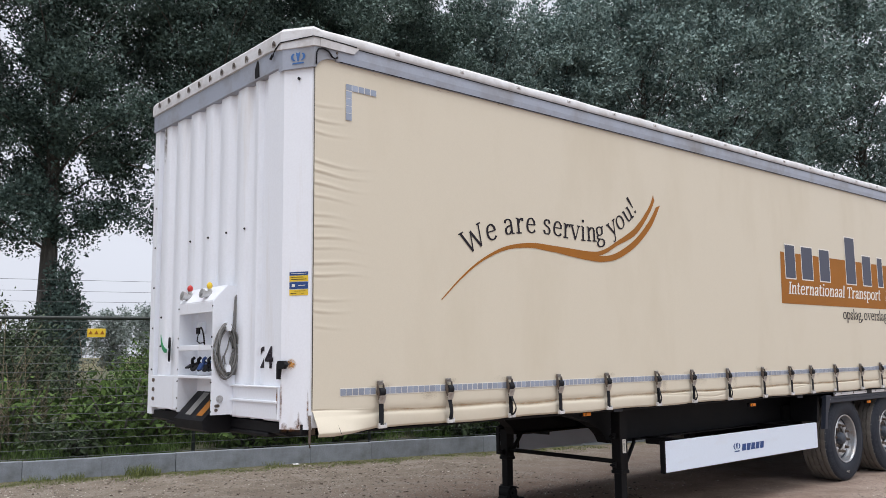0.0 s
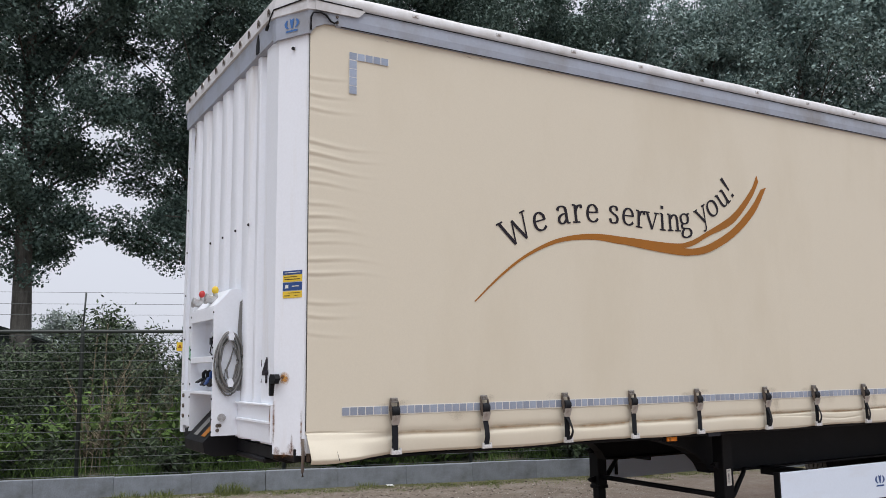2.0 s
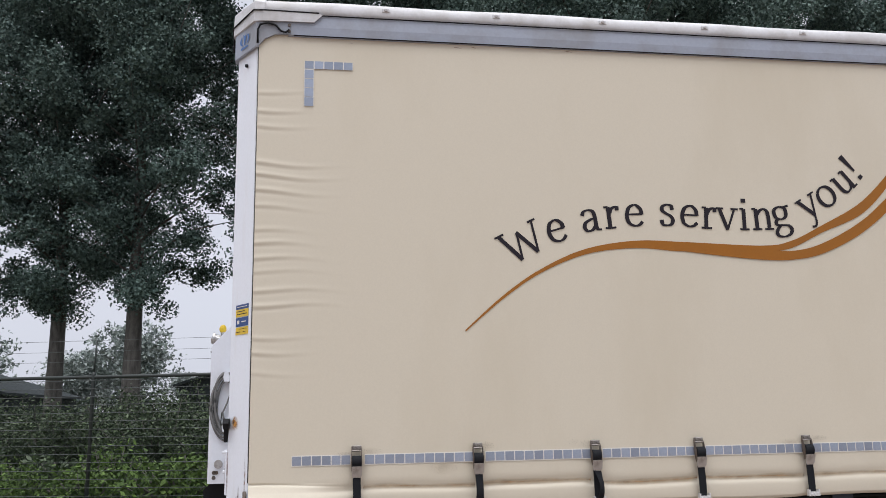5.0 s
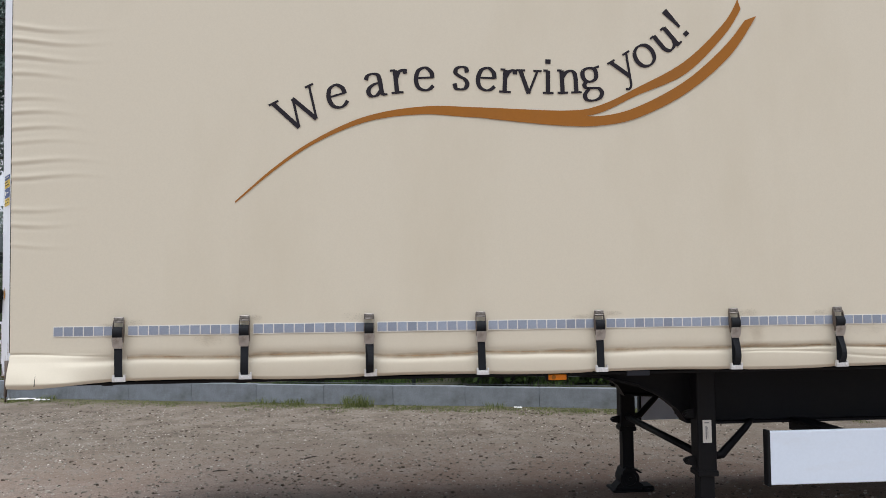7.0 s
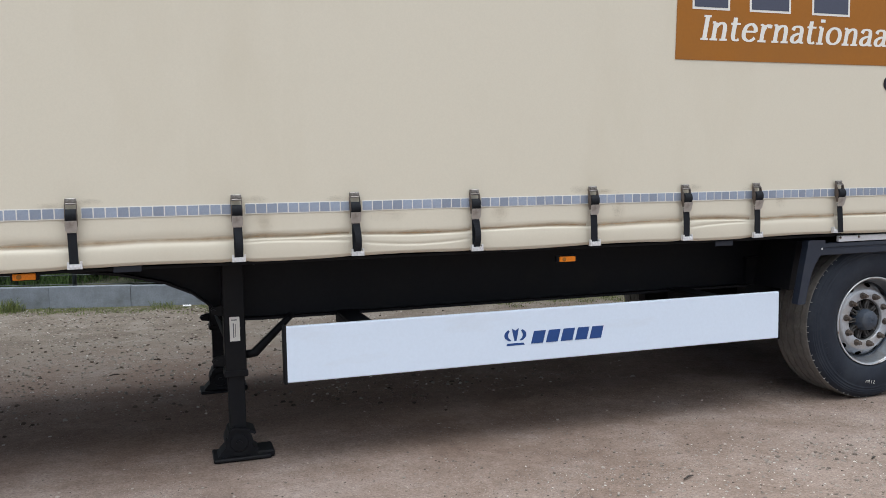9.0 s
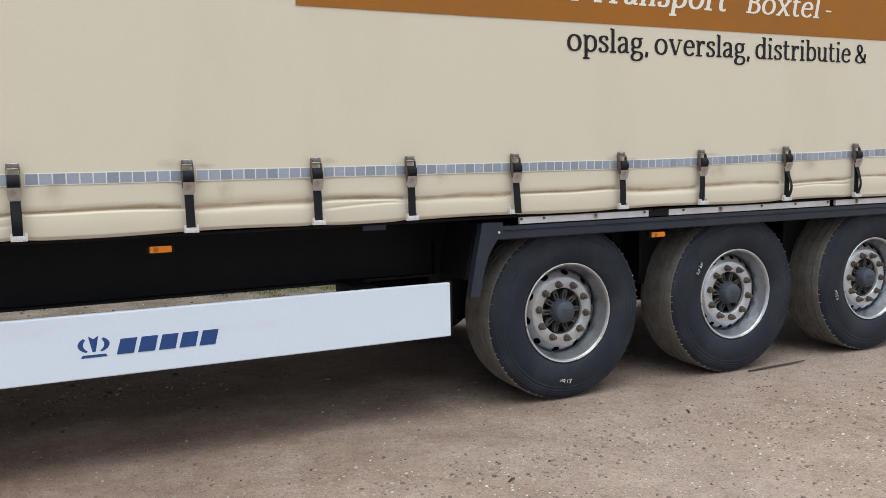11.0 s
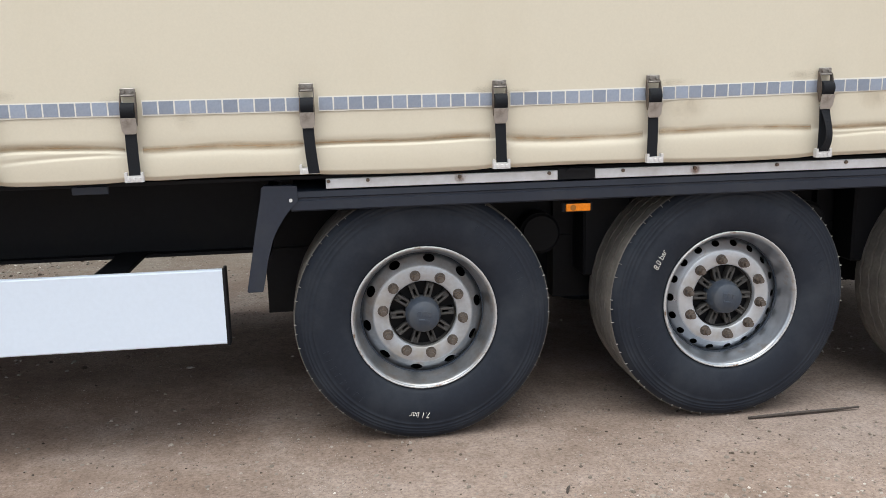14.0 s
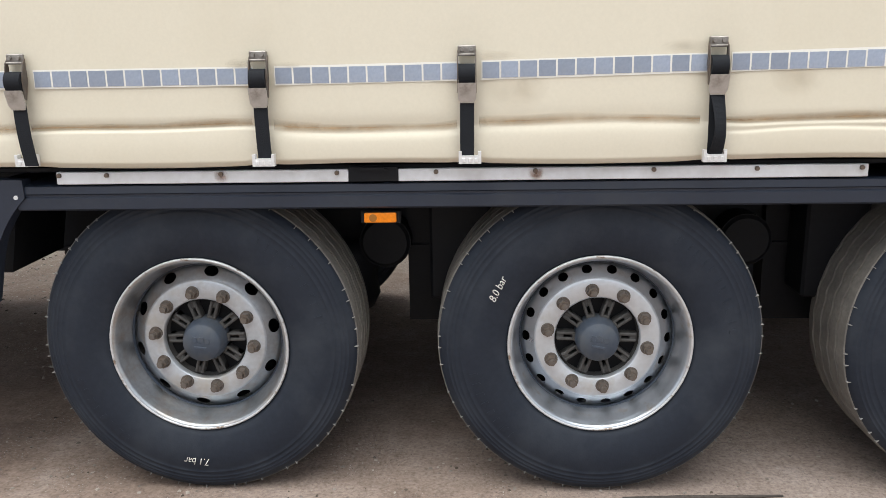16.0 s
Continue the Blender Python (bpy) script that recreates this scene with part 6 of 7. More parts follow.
WHEELS = (11.162, 12.478, 13.790)
WY = 5.146
near_wheels = [make_wheel(x, WY, h, t) for x, h, t in zip(WHEELS, (10, 18, 18), (8, 11, 4))]
for x in WHEELS:
    make_wheel(x, 7.555, 10, 20, True)
    bm = bmesh.new()
    cyl(bm, (x, 5.32, R), (x, 7.34, R), 0.065, segs=16)
    cyl(bm, (x, 5.28, R), (x, 5.48, R), 0.20, segs=28)
    cyl(bm, (x, 7.18, R), (x, 7.38, R), 0.20, segs=28)
    tp("axle", bm, BLACK)
    for y in (5.68, 6.98):
        bm = bmesh.new()
        prism(bm, [(x - 0.655, 0.95), (x - 0.655, 0.465), (x - 0.42, 0.465), (x - 0.38, 0.72), (x - 0.34, 0.95)], "y", y - 0.05, y + 0.05)
        prism(bm, [(x - 0.52, 0.54), (x - 0.44, 0.46), (x + 0.1, 0.42), (x + 0.48, 0.44), (x + 0.48, 0.50), (x + 0.1, 0.50)], "y", y - 0.04, y + 0.04)
        tp("axle_hanger", bm, BLACK)
        bm = bmesh.new()
        lathe(bm, [(0.02, -0.16), (0.12, -0.15), (0.145, -0.10), (0.135, -0.03), (0.15, 0.03), (0.13, 0.11), (0.02, 0.12)], 20)
        bmesh.ops.transform(bm, matrix=Matrix.Translation((x + 0.40, y, 0.66)) @ Matrix.Rotation(radians(90), 4, "X"), verts=bm.verts)
        tp("air_spring", bm, BLACK)
# chalk pressure notes on the tyres
for w, body, ang, r, width, spin in ((near_wheels[0], "7.1 bar", -95, 0.408, 0.085, 0), (near_wheels[1], "8.0 bar", 149, 0.385, 0.088, 5), (near_wheels[2], "5.5 bar", 192, 0.40, 0.08, 10)):
    bm = words(body, width, 0.026, 0.2, depth=0.0006, bold=-0.006)
    lo, hi = min(v.co.x for v in bm.verts), max(v.co.x for v in bm.verts)
    a = radians(ang)
    cen = Vector((r * math.cos(a), -0.0064, r * math.sin(a)))
    face = radians(ang - 90 + spin)
    m = Matrix.Translation(cen) @ Matrix.Rotation(-face, 4, "Y") @ Matrix.Translation((-(lo + hi) / 2, 0, -0.012))
    inv = Matrix.Rotation(radians({0: 8, 1: 11, 2: 4}[near_wheels.index(w)]), 4, "Y").inverted()
    bmesh.ops.transform(bm, matrix=inv @ m, verts=bm.verts)
    part("chalk_note", bm, WPRINT, w, "white chalk pressure note")
# air tank and brackets between the axles
for x in (11.83, 13.13):
    bm = bmesh.new()
    box(bm, x + 0.085, x + 0.30, 5.45, 5.62, 0.60, 1.0, 0.01)
    tp("suspension_bracket", bm, BLACK)
    bm = bmesh.new()
    cyl(bm, (x - 0.085, 5.56, 0.785), (x - 0.085, 5.90, 0.785), 0.095, segs=28)
    cyl(bm, (x - 0.085, 5.55, 0.785), (x - 0.085, 5.56, 0.785), 0.080, 0.092, segs=28)
    tp("brake_chamber", bm, BLACK)
bm = bmesh.new()
cyl(bm, (14.6, 5.9, 0.75), (15.6, 5.9, 0.75), 0.16, segs=20)
tp("air_tank", bm, BLACK)
bm = bmesh.new()
box(bm, 16.45, 16.6, 5.2, 7.46, 0.5, 0.66, 0.01)
tp("rear_bumper", bm, BLACK)


# ---- trees, shrubs and weeds ----
def leaf_quads(centres, size, rng, flat=0.0, long=1.35):
    """Leaf blades: bent quads at the given places, turned at random."""
    n = len(centres)
    a = rng.normal(size=(n, 3))
    a[:, 2] *= 1 - flat
    a /= np.linalg.norm(a, axis=1)[:, None]
    b = np.cross(a, rng.normal(size=(n, 3)))
    b /= np.linalg.norm(b, axis=1)[:, None]
    s = size * rng.uniform(0.6, 1.3, n)[:, None]
    a, b = a * s * long * 0.5, b * s * 0.5
    v = np.stack([centres - a, centres + b * 0.9 - a * 0.1, centres + a, centres - b * 0.9 - a * 0.1], 1).reshape(-1, 3)
    f = np.arange(4 * n).reshape(n, 4)
    return v, f


def leaf_tris(centres, size, rng):
    """Small far leaves: one three-cornered blade each."""
    n = len(centres)
    a, b = rng.normal(size=(n, 3)), rng.normal(size=(n, 3))
    a /= np.linalg.norm(a, axis=1)[:, None]
    b = np.cross(a, b)
    b /= np.linalg.norm(b, axis=1)[:, None]
    s = size * rng.uniform(0.6, 1.35, n)[:, None]
    v = np.stack([centres - a * s * 0.4 + b * s * 0.5, centres - a * s * 0.4 - b * s * 0.5, centres + a * s * 0.75], 1).reshape(-1, 3)
    return v, np.arange(3 * n).reshape(n, 3)


def make_tree(seed, height, low, width, leaves, leaf, mats=(BARK, LEAF), whole=False):
    """A poplar: tapered leaning trunk, rising limbs, clumps of leaves along them with gaps between."""
    rng = np.random.RandomState(seed)
    bm = bmesh.new()
    lean = rng.uniform(-0.5, 0.5, 2)
    trunk = [(lean[0] * t ** 1.5 + 0.15 * math.sin(t * 5 + seed), lean[1] * t ** 1.5, height * 0.9 * t) for t in np.linspace(0, 1, 12)]
    tube(bm, trunk, [0.44 * (1 - 0.9 * t) + 0.02 + 0.10 * math.exp(-t * 25) for t in np.linspace(0, 1, 12)], 10)
    clumps = []
    n = 44
    for i in range(n):
        t = low / height + (0.90 - low / height) * (i / (n - 1)) ** 0.9
        base = Vector(trunk[0]).lerp(Vector(trunk[-1]), min(1, t / 0.9))
        ang = i * 2.4 + rng.uniform(-0.4, 0.4)
        shape = math.sin(math.pi * min(1, (t - low / height + 0.10) / (1.10 - low / height))) ** 0.6
        reach = width * 0.5 * shape * rng.uniform(0.7, 1.1)
        rise = reach * rng.uniform(0.35, 0.9) * (0.5 + t) - (0.9 if i < 5 else 0)
        tip = base + Vector((math.cos(ang) * reach, math.sin(ang) * reach, rise))
        mid = base.lerp(tip, 0.5) + Vector((0, 0, 0.12 * reach))
        tube(bm, [base, mid, tip], [0.09 * (1.15 - t), 0.055 * (1.15 - t), 0.012], 5)
        for k in range(11):
            u = rng.uniform(0.12, 1.08)
            p = base.lerp(mid, u * 2) if u < 0.5 else mid.lerp(tip, u * 2 - 1)
            clumps.append((np.array(p) + rng.normal(0, 0.42, 3) * (0.6 + reach * 0.14), rng.uniform(0.6, 1.35)))
    for k in range(16):
        clumps.append((np.array([lean[0], lean[1], height * (0.84 + 0.15 * rng.rand())]) + rng.normal(0, 0.5, 3) * (1, 1, 0.6), rng.uniform(0.4, 0.8)))
    per = leaves // len(clumps)
    pts = []
    for c, r in clumps:
        r *= 0.93 if whole else 1.0
        d = rng.normal(size=(per, 3))
        d /= np.linalg.norm(d, axis=1)[:, None]
        pts.append(c + d * (r * rng.uniform(0.15, 1.0, per) ** 0.6)[:, None] * (1, 1, 0.72))
    pts = np.concatenate(pts)
    v, f = leaf_quads(pts, leaf, rng, 0.1, 1.12) if whole else leaf_tris(pts, leaf, rng)
    return finish("trunk", bm, mats[0]), from_arrays("crown", v, f, mats[1])


def plant(name, meshes, names, label, category, group, at, turn, scale):
    ob = thing(name, label, category, group)
    for me, nm in zip(meshes, names):
        pt = part(nm, me, None, ob)
        if nm in ("stem_tuft", "foliage"):
            tagged(pt, kind="stuff")
    ob.matrix_basis = Matrix.Translation(at) @ Matrix.Rotation(turn, 4, "Z") @ Matrix.Diagonal((*scale, 1))
    return ob


TREES = [make_tree(s, 25.0, l, w, n, a, (BARK, LEAF), q) for s, l, w, n, a, q in ((3, 6.3, 15.0, 158000, 0.118, False), (8, 6.4, 14.0, 150000, 0.134, True), (21, 6.9, 13.5, 122000, 0.134, True))]
FAR_TREES = [make_tree(s, 25.0, l, w, 57000, 0.160, (BARK, LEAF_HAZED)) for s, l, w in ((13, 6.9, 13.5), (18, 7.6, 12.0), (23, 6.4, 13.0))]
ROW = [(-15.0, 1.02, 1), (-9.0, 0.98, 0), (-4.9, 1.02, 2), (3.75, 1.04, 1), (10.85, 1.0, 0), (17.0, 1.0, 0), (22.5, 0.92, 0), (28.0, 0.84, 0), (33.0, 0.88, 2), (38.5, 0.86, 1), (44.5, 1.02, 0), (51.0, 1.12, 2), (58.0, 1.18, 1), (65.0, 1.2, 0)]
for i, (x, s, k) in enumerate(ROW):
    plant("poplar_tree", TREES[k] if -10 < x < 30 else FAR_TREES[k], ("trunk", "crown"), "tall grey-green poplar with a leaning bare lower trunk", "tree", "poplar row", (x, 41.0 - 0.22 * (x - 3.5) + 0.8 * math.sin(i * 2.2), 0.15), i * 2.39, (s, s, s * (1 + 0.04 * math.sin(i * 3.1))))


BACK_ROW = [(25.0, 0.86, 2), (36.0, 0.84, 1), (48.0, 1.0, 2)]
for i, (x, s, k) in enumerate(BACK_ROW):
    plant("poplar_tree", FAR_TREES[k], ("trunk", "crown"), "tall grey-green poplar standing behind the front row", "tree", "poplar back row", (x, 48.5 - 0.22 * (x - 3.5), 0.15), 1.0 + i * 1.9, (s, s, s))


def make_shrub(seed, w, h, leaves, leaf, mat, long=1.35, stems=36):
    rng = np.random.RandomState(seed)
    bm = bmesh.new()
    pts = []
    for i in range(stems):
        ang, rr = i * 2.4, w * 0.5 * math.sqrt(rng.rand())
        top = Vector((rr * math.cos(ang), rr * math.sin(ang), h * (1 - 0.45 * (2 * rr / w) ** 2) * rng.uniform(0.75, 1.05)))
        root = Vector((top.x * 0.25, top.y * 0.25, 0))
        tube(bm, [root, root.lerp(top, 0.55) + Vector((0, 0, 0.05 * h)), top], [0.03, 0.02, 0.006], 5)
        m = leaves // stems
        t = rng.uniform(0.12, 1.02, m)
        base = np.array(root)[None] + (np.array(top) - np.array(root))[None] * t[:, None]
        pts.append(base + rng.normal(0, min(0.065 * w, 0.17), (m, 3)) * (1, 1, 0.8))
    c = np.concatenate(pts)
    c = c[c[:, 2] > 0.02]
    v, f = leaf_quads(c, leaf, rng, 0.25, long) if long > 2 else leaf_tris(c, leaf * 1.12, rng)
    return finish("stem_tuft", bm, BARK), from_arrays("foliage", v, f, mat)


SHRUBS = [make_shrub(s, w, h, 12000, 0.062, mt, 2.05) for s, w, h, mt in ((5, 4.2, 3.0, LEAF_DARK), (6, 3.6, 2.5, LEAF_DARK))] + [make_shrub(7, 3.0, 2.0, 32000, 0.036, LEAF_LIGHT, 2.1, 70)]
plant("shrub", make_shrub(9, 2.7, 2.95, 32000, 0.046, LEAF_DARK, 2.05), ("stem_tuft", "foliage"), "tall rounded dark shrub behind the fence", "shrub", "shrubs behind the fence", (4.15, 19.0, 0.2), 0.4, (1, 1, 1))
for x, y, s, k in ((7.25, 17.2, 0.86, 2), (7.9, 17.0, 1.15, 2), (6.0, 15.6, 0.58, 2)):
    plant("shrub", SHRUBS[k], ("stem_tuft", "foliage"), "fresh green shrub behind the fence", "shrub", "shrubs behind the fence", (x, y, 0.2), x, (s, s, s))
for x, y, s in ((4.5, 17.8, 0.62),):
    plant("shrub", SHRUBS[0], ("stem_tuft", "foliage"), "dense dark green shrub behind the fence", "shrub", "shrubs behind the fence", (x, y, 0.2), x * 2, (s, s, s))
SUCKERS = make_shrub(10, 2.3, 6.3, 12000, 0.115, LEAF)
for x, y, s in ((11.3, 38.6, 0.95), (16.4, 37.4, 1.05), (10.6, 38.9, 0.55)):
    plant("sapling", SUCKERS, ("stem_tuft", "foliage"), "slender leafy poplar sapling beside a trunk", "tree", "poplar saplings", (x, y, 0.2), x, (s, s, s))
rng = np.random.RandomState(12)
for i in range(22):
    x = -16 + i * 0.95 + rng.uniform(-0.3, 0.3)
    row = i % 2
    y = kerb_y(x) + (5.2 if row else 8.0) + rng.uniform(-0.5, 0.7)
    k = 0 if row == 0 else 1
    s = rng.uniform(0.70, 0.84) if x < 3.3 else rng.uniform(0.50, 0.62)
    plant("shrub", SHRUBS[k], ("stem_tuft", "foliage"), "dense dark green shrub behind the fence", "shrub", "shrubs behind the fence", (x, y, 0.2), i * 1.7, (s, s, s * rng.uniform(0.85, 1.05)))

# low weeds just behind the fence
WEEDS = [make_shrub(s, 1.6, h, 2900, 0.056, mt, 2.1) for s, h, mt in ((31, 0.75, LEAF_LIGHT), (32, 0.95, LEAF_LIGHT), (33, 0.6, LEAF_DARK))]
for i in range(44):
    x = -9.5 + i * 0.52 + rng.uniform(-0.2, 0.2)
    y = kerb_y(x) + 0.75 + rng.uniform(0, 1.9)
    s = rng.uniform(0.7, 1.25)
    plant("weed_clump", WEEDS[i % 3], ("stem_tuft", "foliage"), "green leafy weeds growing behind the kerb", "weeds", "weeds behind the kerb", (x, y, 0.2), i * 1.3, (s, s, s))


def make_stalks(seed, n, h, mat, name):
    """Upright feathery stalks with short side blades."""
    rng = np.random.RandomState(seed)
    v, f = [], []
    for i in range(n):
        x, y = rng.normal(0, 0.28, 2)
        hh = h * rng.uniform(0.55, 1.0)
        lean = rng.normal(0, 0.22, 2)
        for k in range(150):
            t = rng.uniform(0.15, 1.0)
            p = np.array([x + lean[0] * t * t * hh, y + lean[1] * t * t * hh, t * hh])
            d = rng.normal(0, 1, 3)
            d[2] = abs(d[2]) + 0.6
            d = d / np.linalg.norm(d) * 0.15 * (1.2 - t) * rng.uniform(0.5, 1.2)
            w = np.array([d[1], -d[0], 0]) * 0.05 + 0.0016
            j = len(v)
            v += [tuple(p - w), tuple(p + w), tuple(p + d)]
            f.append((j, j + 1, j + 2))
        for t in np.linspace(0, 0.9, 6):
            a = np.array([x + lean[0] * t * t * hh, y + lean[1] * t * t * hh, t * hh])
            t2 = t + 0.16
            b = np.array([x + lean[0] * t2 * t2 * hh, y + lean[1] * t2 * t2 * hh, t2 * hh])
            j = len(v)
            v += [tuple(a + (0.006, 0, 0)), tuple(a - (0.006, 0, 0)), tuple(b - (0.004, 0, 0)), tuple(b + (0.004, 0, 0))]
            f.append((j, j + 1, j + 2, j + 3))
    return from_arrays(name, v, f, mat)


STALKS = [make_stalks(41, 15, 2.0, DRY, "stalks"), make_stalks(42, 8, 1.5, LEAF_LIGHT, "stalks")]
for i, (x, d, k, s) in enumerate(((3.35, 1.3, 0, 1.05), (3.9, 1.5, 0, 0.9), (4.35, 1.2, 1, 0.95), (2.9, 2.0, 1, 0.8), (1.6, 1.5, 1, 0.8), (5.0, 1.6, 1, 1.0), (4.7, 2.2, 0, 0.9), (0.4, 1.4, 1, 0.7), (5.6, 1.2, 0, 0.7), (6.4, 1.4, 1, 0.7), (-1.0, 1.3, 1, 0.6))):
    ob = tagged(new("tall_weed", STALKS[k]), "tall feathery dry weed stalks behind the fence" if k == 0 else "tall green weed stalks behind the fence", "weeds", "tall weeds", "stuff")
    ob.matrix_basis = Matrix.Translation((x, kerb_y(x) + d, 0.2)) @ Matrix.Rotation(i * 1.1, 4, "Z") @ Matrix.Scale(s, 4)


def grass(name, places, label, hmin, hmax, mat, seed, blades):
    rng = np.random.RandomState(seed)
    v, f = [], []
    for (x, y, z, r, k) in places:
        for i in range(int(blades * k)):
            a, q = rng.uniform(0, 6.28), r * math.sqrt(rng.rand())
            px_, py_ = x + q * math.cos(a), y + q * math.sin(a)
            h = rng.uniform(hmin, hmax) * k ** 0.5
            d = rng.normal(0, 0.45, 2) * h
            w = 0.0035
            t = rng.uniform(0, 3.14)
            wx, wy = w * math.cos(t), w * math.sin(t)
            j = len(v)
            v += [(px_ - wx, py_ - wy, z), (px_ + wx, py_ + wy, z), (px_ + d[0] * 0.4 + wx * 0.7, py_ + d[1] * 0.4 + wy * 0.7, z + h * 0.65), (px_ + d[0] * 0.4 - wx * 0.7, py_ + d[1] * 0.4 - wy * 0.7, z + h * 0.65), (px_ + d[0], py_ + d[1], z + h * 0.95)]
            f += [(j, j + 1, j + 2, j + 3), (j + 3, j + 2, j + 4)]
    return tagged(new(name, from_arrays(name, v, f, mat)), label, "grass", kind="stuff")


rng = np.random.RandomState(77)
strip_places = []
for i in range(900):
    x = -7 + 19 * rng.rand()
    strip_places.append((x, kerb_y(x) - 0.10 - abs(rng.normal(0, 0.28)), 0.0, 0.12, 0.12 + 0.45 * rng.rand() ** 2))
grass("grass", strip_places, "short yellow-green grass along the foot of the kerb", 0.012, 0.046, GRASS, 5, 95)
tufts = [(4.75, kerb_y(4.75) - 0.14, 0, 0.20, 1.3), (3.9, kerb_y(3.9) - 0.13, 0, 0.18, 0.6), (4.9, kerb_y(4.9) - 0.2, 0, 0.12, 0.5), (3.5, kerb_y(3.5) - 0.12, 0, 0.18, 0.5), (6.6, kerb_y(6.6) - 0.12, 0, 0.16, 0.4), (0.2, kerb_y(0.2) - 0.12, 0, 0.14, 0.4)]
grass("grass_tuft", tufts, "tufts of longer grass against the kerb", 0.05, 0.16, GRASS, 6, 200)
back_places = []
for i in range(420):
    x = -10 + 23 * rng.rand()
    back_places.append((x, kerb_y(x) + 0.25 + 3.2 * rng.rand(), 0.2, 0.25, 0.9))
grass("verge_grass", back_places, "long green grass on the verge behind the fence", 0.12, 0.36, LEAF_LIGHT, 7, 60)

# ---- fence ----
fence = thing("fence", "dark green wire fence with barbed wire above the top rail", "fence", kind="structure")
FD = Vector((1, -0.29, 0)).normalized()


def fence_at(x, z, off=0.16):
    return Vector((x, kerb_y(x) + off, z))


for x in 0.27 + 2.65 * np.arange(-4, 6):
    bm = bmesh.new()
    tube(bm, [fence_at(x, 0.15), fence_at(x, 2.24), fence_at(x, 2.29)], 0.028, 8)
    tube(bm, [fence_at(x, 2.26), fence_at(x + 0.02, 2.76)], 0.013, 6)
    part("post", bm, FENCE, fence)
bm = bmesh.new()
tube(bm, [fence_at(-12, 2.22), fence_at(15, 2.22)], 0.026, 8)
part("top_rail", bm, FENCE, fence)
for i in range(17):
    bm = bmesh.new()
    tube(bm, [fence_at(-12, 0.28 + 0.118 * i, 0.13), fence_at(15, 0.28 + 0.118 * i, 0.13)], 0.0042, 4)
    part("wire", bm, WIRE, fence)
for z in (2.45, 2.60, 2.76):
    bm = bmesh.new()
    tube(bm, [fence_at(-12, z), fence_at(15, z)], 0.0025, 4)
    part("barbed_wire", bm, WIRE, fence)
v, f = [], []
for i in range(380):
    for s in (1, -1):
        x = -11.5 + i * 0.066
        a, b = fence_at(x, 0.22 if s > 0 else 2.24, 0.145), fence_at(x + 2.02, 2.24 if s > 0 else 0.22, 0.145)
        j = len(v)
        w = Vector((0.0007, 0, 0.0007 * -s))
        v += [tuple(a - w), tuple(a + w), tuple(b + w), tuple(b - w)]
        f.append((j, j + 1, j + 2, j + 3))
tagged(part("chain_link", from_arrays("chain_link", v, f, FENCE), None, fence), kind="stuff")
sign = thing("warning_sign", "small yellow warning sign wired to the fence", "sign")
bm = bmesh.new()
cx, cy, _ = fence_at(4.22, 0, 0.11)
box(bm, -0.122, 0.122, -0.003, 0.003, -0.062, 0.062, 0.002)
part("plate", bm, YELLOW, sign)
for u in (-0.078, 0.0, 0.078):
    bm = bmesh.new()
    prism(bm, [(u - 0.030, -0.020), (u + 0.030, -0.020), (u, 0.034)], "y", -0.005, -0.003)
    part("print_bar", bm, ORANGE, sign)
sign.matrix_basis = pose(cx, cy, 2.005, 0, 0, KERB_ANGLE)

# ---- sheds and far trees ----
def make_shed(name, at, half, eave, ridge, depth, label):
    sh = thing(name, label, "shed", at=at)
    bm = bmesh.new()
    prism(bm, [(-half, 0), (half, 0), (half, eave), (0, ridge - 0.1), (-half, eave)], "y", 0, depth)
    part("wall", bm, SHED, sh)
    bm = bmesh.new()
    for s in (-1, 1):
        prism(bm, [(s * (half + 0.4), eave - 0.12), (s * (half + 0.4), eave + 0.04), (0, ridge + 0.1), (0, ridge - 0.08)], "y", -0.3, depth + 0.3)
    part("roof", bm, SHED, sh)
    if half > 8:
        return sh
    bm = bmesh.new()
    prism(bm, [(half * 0.18 * math.cos(a), ridge - half * 0.05 + 0.52 * math.sin(a)) for a in np.linspace(0, math.pi, 10)], "y", -0.4, depth + 0.35)
    part("ridge_cap", bm, CABLE, sh)
    bm = bmesh.new()
    prism(bm, [(half * 0.165 * math.cos(a), ridge - half * 0.05 + 0.43 * math.sin(a)) for a in np.linspace(0, math.pi, 10)], "y", -0.43, -0.405)
    part("gable_panel", bm, SHED, sh)
    return sh


make_shed("dark_shed", (0.5, 62, 0), 6.2, 3.65, 5.75, 14, "low dark farm shed with a pale rounded ridge vent")
make_shed("dark_barn", (-24.5, 52, 0), 10.5, 3.0, 6.2, 16, "dark barn with a shallow gable roof")
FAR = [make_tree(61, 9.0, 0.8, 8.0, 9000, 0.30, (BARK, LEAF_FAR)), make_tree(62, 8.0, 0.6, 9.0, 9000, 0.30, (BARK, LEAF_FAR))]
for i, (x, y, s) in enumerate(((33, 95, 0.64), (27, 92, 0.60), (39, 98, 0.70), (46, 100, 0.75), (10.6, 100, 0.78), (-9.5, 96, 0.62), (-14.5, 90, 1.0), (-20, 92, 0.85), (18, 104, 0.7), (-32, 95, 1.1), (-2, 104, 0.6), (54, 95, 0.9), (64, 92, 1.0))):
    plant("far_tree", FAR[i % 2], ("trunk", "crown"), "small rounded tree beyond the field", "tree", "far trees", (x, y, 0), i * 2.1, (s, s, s))

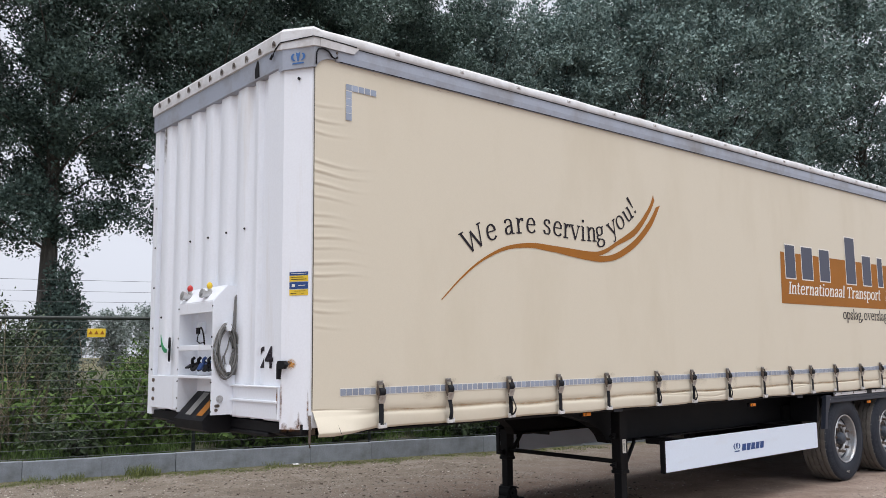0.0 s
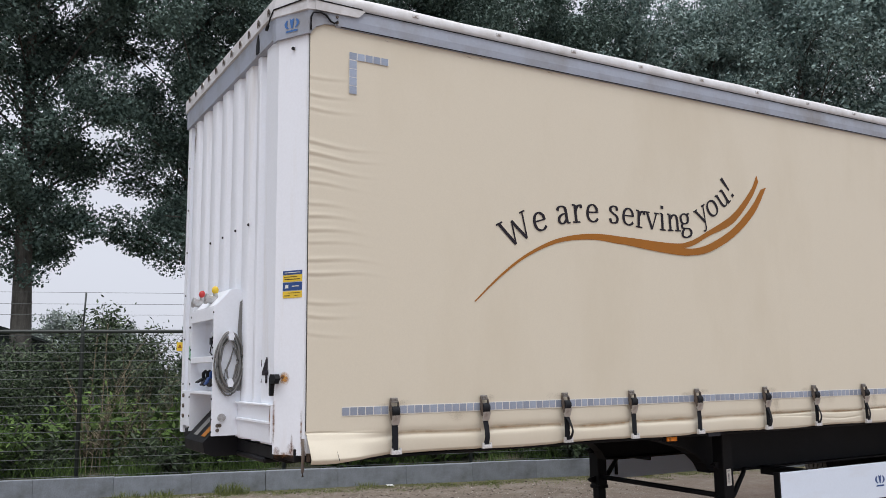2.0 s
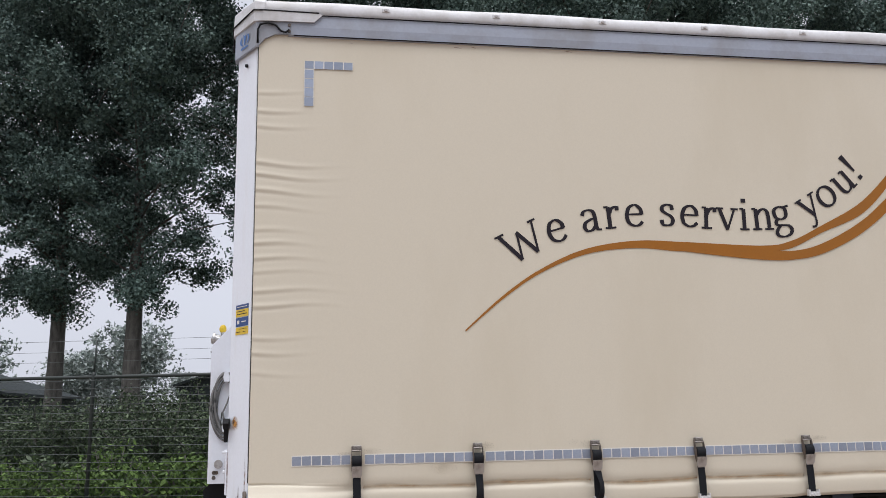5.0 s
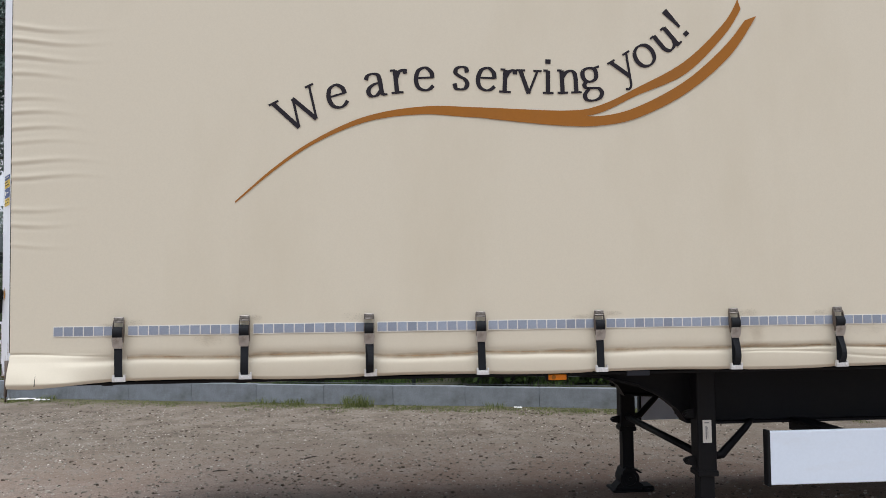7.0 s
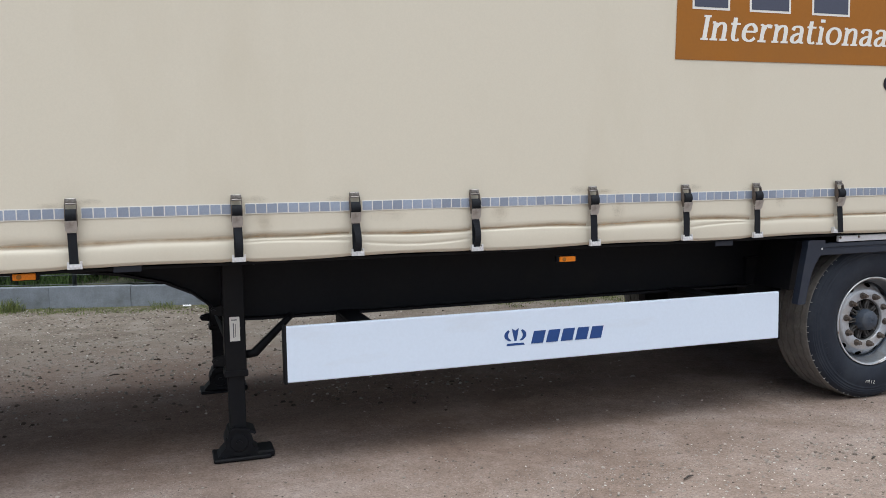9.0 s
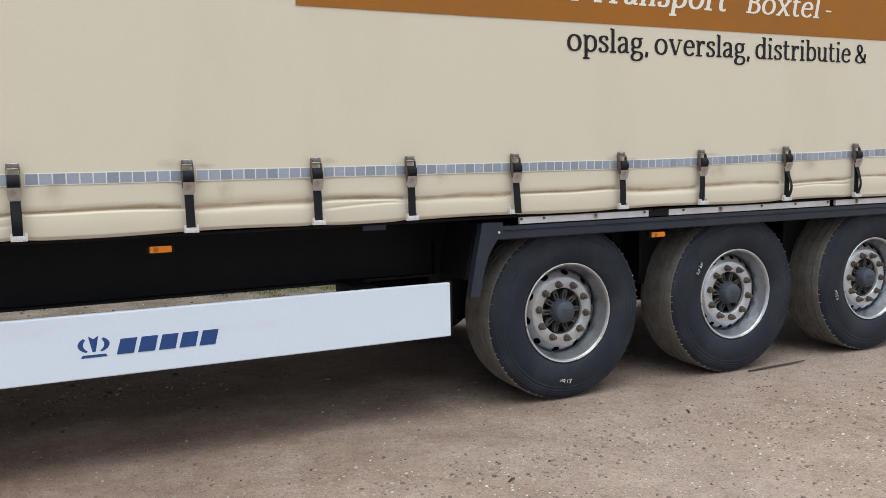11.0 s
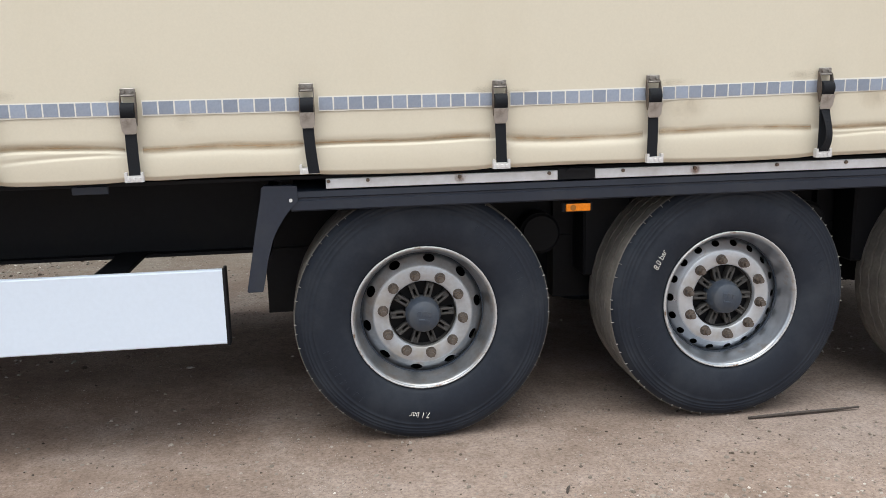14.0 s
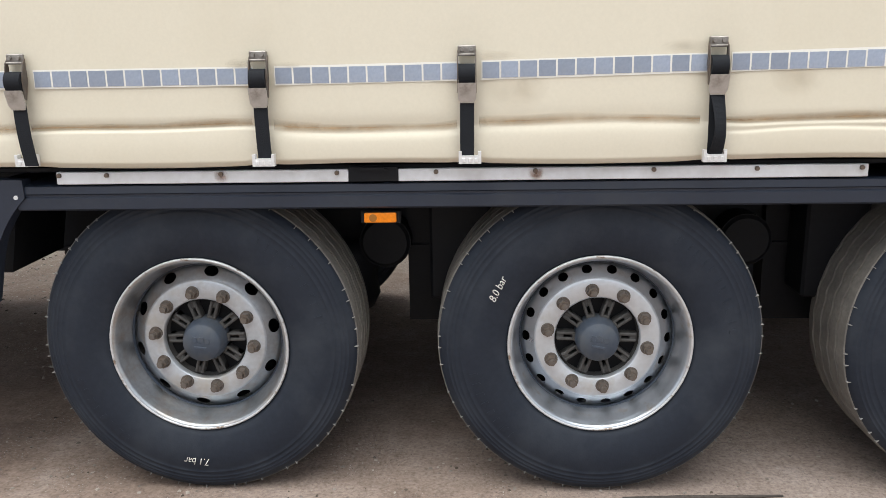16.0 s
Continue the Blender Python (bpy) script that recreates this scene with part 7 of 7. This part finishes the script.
# ---- loose things on the yard ----
def stones(name, n, area, smin, smax, seed, mat=STONE, spread=0.35, heaps=60):
    """Gravel stones: squashed eight-sided lumps lying on the yard."""
    rng = np.random.RandomState(seed)
    base = np.array([(1, 0, 0), (0, 1, 0), (-1, 0, 0), (0, -1, 0), (0.45, 0.45, 0.75), (-0.5, 0.4, 0.8), (-0.4, -0.5, 0.7), (0.5, -0.4, 0.8)], float)
    tri = [(0, 1, 4), (1, 5, 4), (1, 2, 5), (2, 6, 5), (2, 3, 6), (3, 7, 6), (3, 0, 7), (0, 4, 7), (4, 5, 6), (4, 6, 7)]
    v, f = [], []
    patches = rng.uniform((area[0], area[2]), (area[1], area[3]), (heaps, 2))
    for i in range(n):
        if rng.rand() < 0.6:
            p = patches[rng.randint(heaps)] + rng.normal(0, spread, 2) * (1.6, 0.8)
        else:
            p = rng.uniform((area[0], area[2]), (area[1], area[3]))
        if p[1] > kerb_y(p[0]) - 0.1:
            continue
        s = smin + (smax - smin) * rng.rand() ** 3
        q = base * (s * rng.uniform(0.7, 1.2), s * rng.uniform(0.7, 1.2), s * rng.uniform(0.5, 0.9)) * rng.uniform(0.8, 1.2, (8, 1))
        a = rng.uniform(0, 6.28)
        ca, sa = math.cos(a), math.sin(a)
        q = np.stack([q[:, 0] * ca - q[:, 1] * sa + p[0], q[:, 0] * sa + q[:, 1] * ca + p[1], q[:, 2] - 0.001 + 0.012 * noise.noise(Vector((p[0] * 0.5, p[1] * 0.5, 3)))], 1)
        j = len(v)
        v += q.tolist()
        f += [(a_ + j, b_ + j, c_ + j) for a_, b_, c_ in tri]
    me = from_arrays(name, v, f, mat)
    return tagged(new(name, me), "loose grey and brown gravel stones on the yard", "gravel", kind="stuff")


stones("gravel", 9000, (-2, 16, 2.6, 12.5), 0.003, 0.012, 91)
stones("gravel", 9000, (-1.0, 9.0, 6.6, 12.3), 0.006, 0.020, 97, STONE_GREY)
stones("gravel", 1400, (-1.0, 9.0, 6.6, 12.3), 0.005, 0.013, 98, STONE_PALE)
stones("gravel", 4600, (-1.0, 9.0, 6.4, 12.3), 0.006, 0.022, 99, CRUMB)
stones("gravel", 4200, (8.6, 13.6, 2.9, 4.6), 0.003, 0.015, 100, STONE, 0.16, 26)
stones("gravel", 900, (8.6, 13.6, 2.9, 4.6), 0.003, 0.010, 101, STONE_PALE, 0.2, 26)
stones("gravel", 7000, (-1.0, 10.5, 7.3, 12.3), 0.004, 0.013, 93, STONE_GREY)
stones("gravel", 5000, (8.0, 14.5, 3.0, 5.6), 0.002, 0.010, 92)
stones("gravel", 6500, (7.2, 13.6, 2.3, 4.5), 0.002, 0.0075, 95, STONE_PALE)
stones("gravel", 4200, (3.0, 13.5, 2.4, 5.2), 0.002, 0.0085, 96, CRUMB)

bm = bmesh.new()
tube(bm, [(12.56, 5.115, 0.008), (12.75, 5.118, 0.012), (12.95, 5.128, 0.010), (13.09, 5.132, 0.012)], [0.006, 0.007, 0.006, 0.004], 6)
solid("stick", bm, TWIG, "thin dark stick lying on the gravel beside a tyre", "stick")
for i, (x, y, l, a) in enumerate(((4.35, 8.6, 0.22, 0.9), (3.6, 8.2, 0.13, 0.2), (9.1, 4.3, 0.08, 0.4), (11.6, 4.6, 0.06, 1.2), (6.2, 7.9, 0.08, 0.3), (7.4, 4.6, 0.07, 2.0), (10.2, 4.2, 0.05, 0.5))):
    bm = bmesh.new()
    c, s = math.cos(a), math.sin(a)
    tube(bm, [(x, y, 0.006), (x + l * 0.5 * c, y + l * 0.5 * s, 0.012), (x + l * c, y + l * 0.9 * s, 0.007)], [0.004, 0.006, 0.003], 5)
    solid("twig", bm, TWIG, "small dry twig lying on the gravel", "twig", "twigs on the yard")
for i, (x, off, w) in enumerate(((-0.2, 0.20, 0.20), (0.15, 0.24, 0.10), (6.9, 0.2, 0.05))):
    bm = bmesh.new()
    g = [[bm.verts.new((x + w * (u - 0.5) * 2, kerb_y(x) - off + 0.06 * vv, 0.012 + 0.035 * abs(noise.noise(Vector((u * 3.1 + i, vv * 2.3, 1)))))) for u in np.linspace(0, 1, 7)] for vv in np.linspace(0, 1, 5)]
    for a, b in zip(g, g[1:]):
        for k in range(6):
            bm.faces.new((a[k], a[k + 1], b[k + 1], b[k]))
    ob = solid("plastic_scrap", bm, LITTER, "crumpled white plastic scrap by the kerb", "litter", "plastic scraps")
    sol = ob.modifiers.new("thickness", "SOLIDIFY")
    sol.thickness = 0.004

# ---- kerb stones ----
bm = bmesh.new()
box(bm, -0.4992, 0.4992, 0.0, 0.11, -0.05, 0.262, 0.004)
kerb_me = finish("kerb_stone", bm, CONCRETE)
for i in range(30):
    c = -9.17 + i * 1.0
    x = 4 + c * FD.x
    part("kerb_stone", kerb_me, CONCRETE, kerb, m=pose(x, kerb_y(x) + 0.006 * math.sin(i * 2.7), 0.004 * math.sin(i * 1.9), 0, 0, KERB_ANGLE))
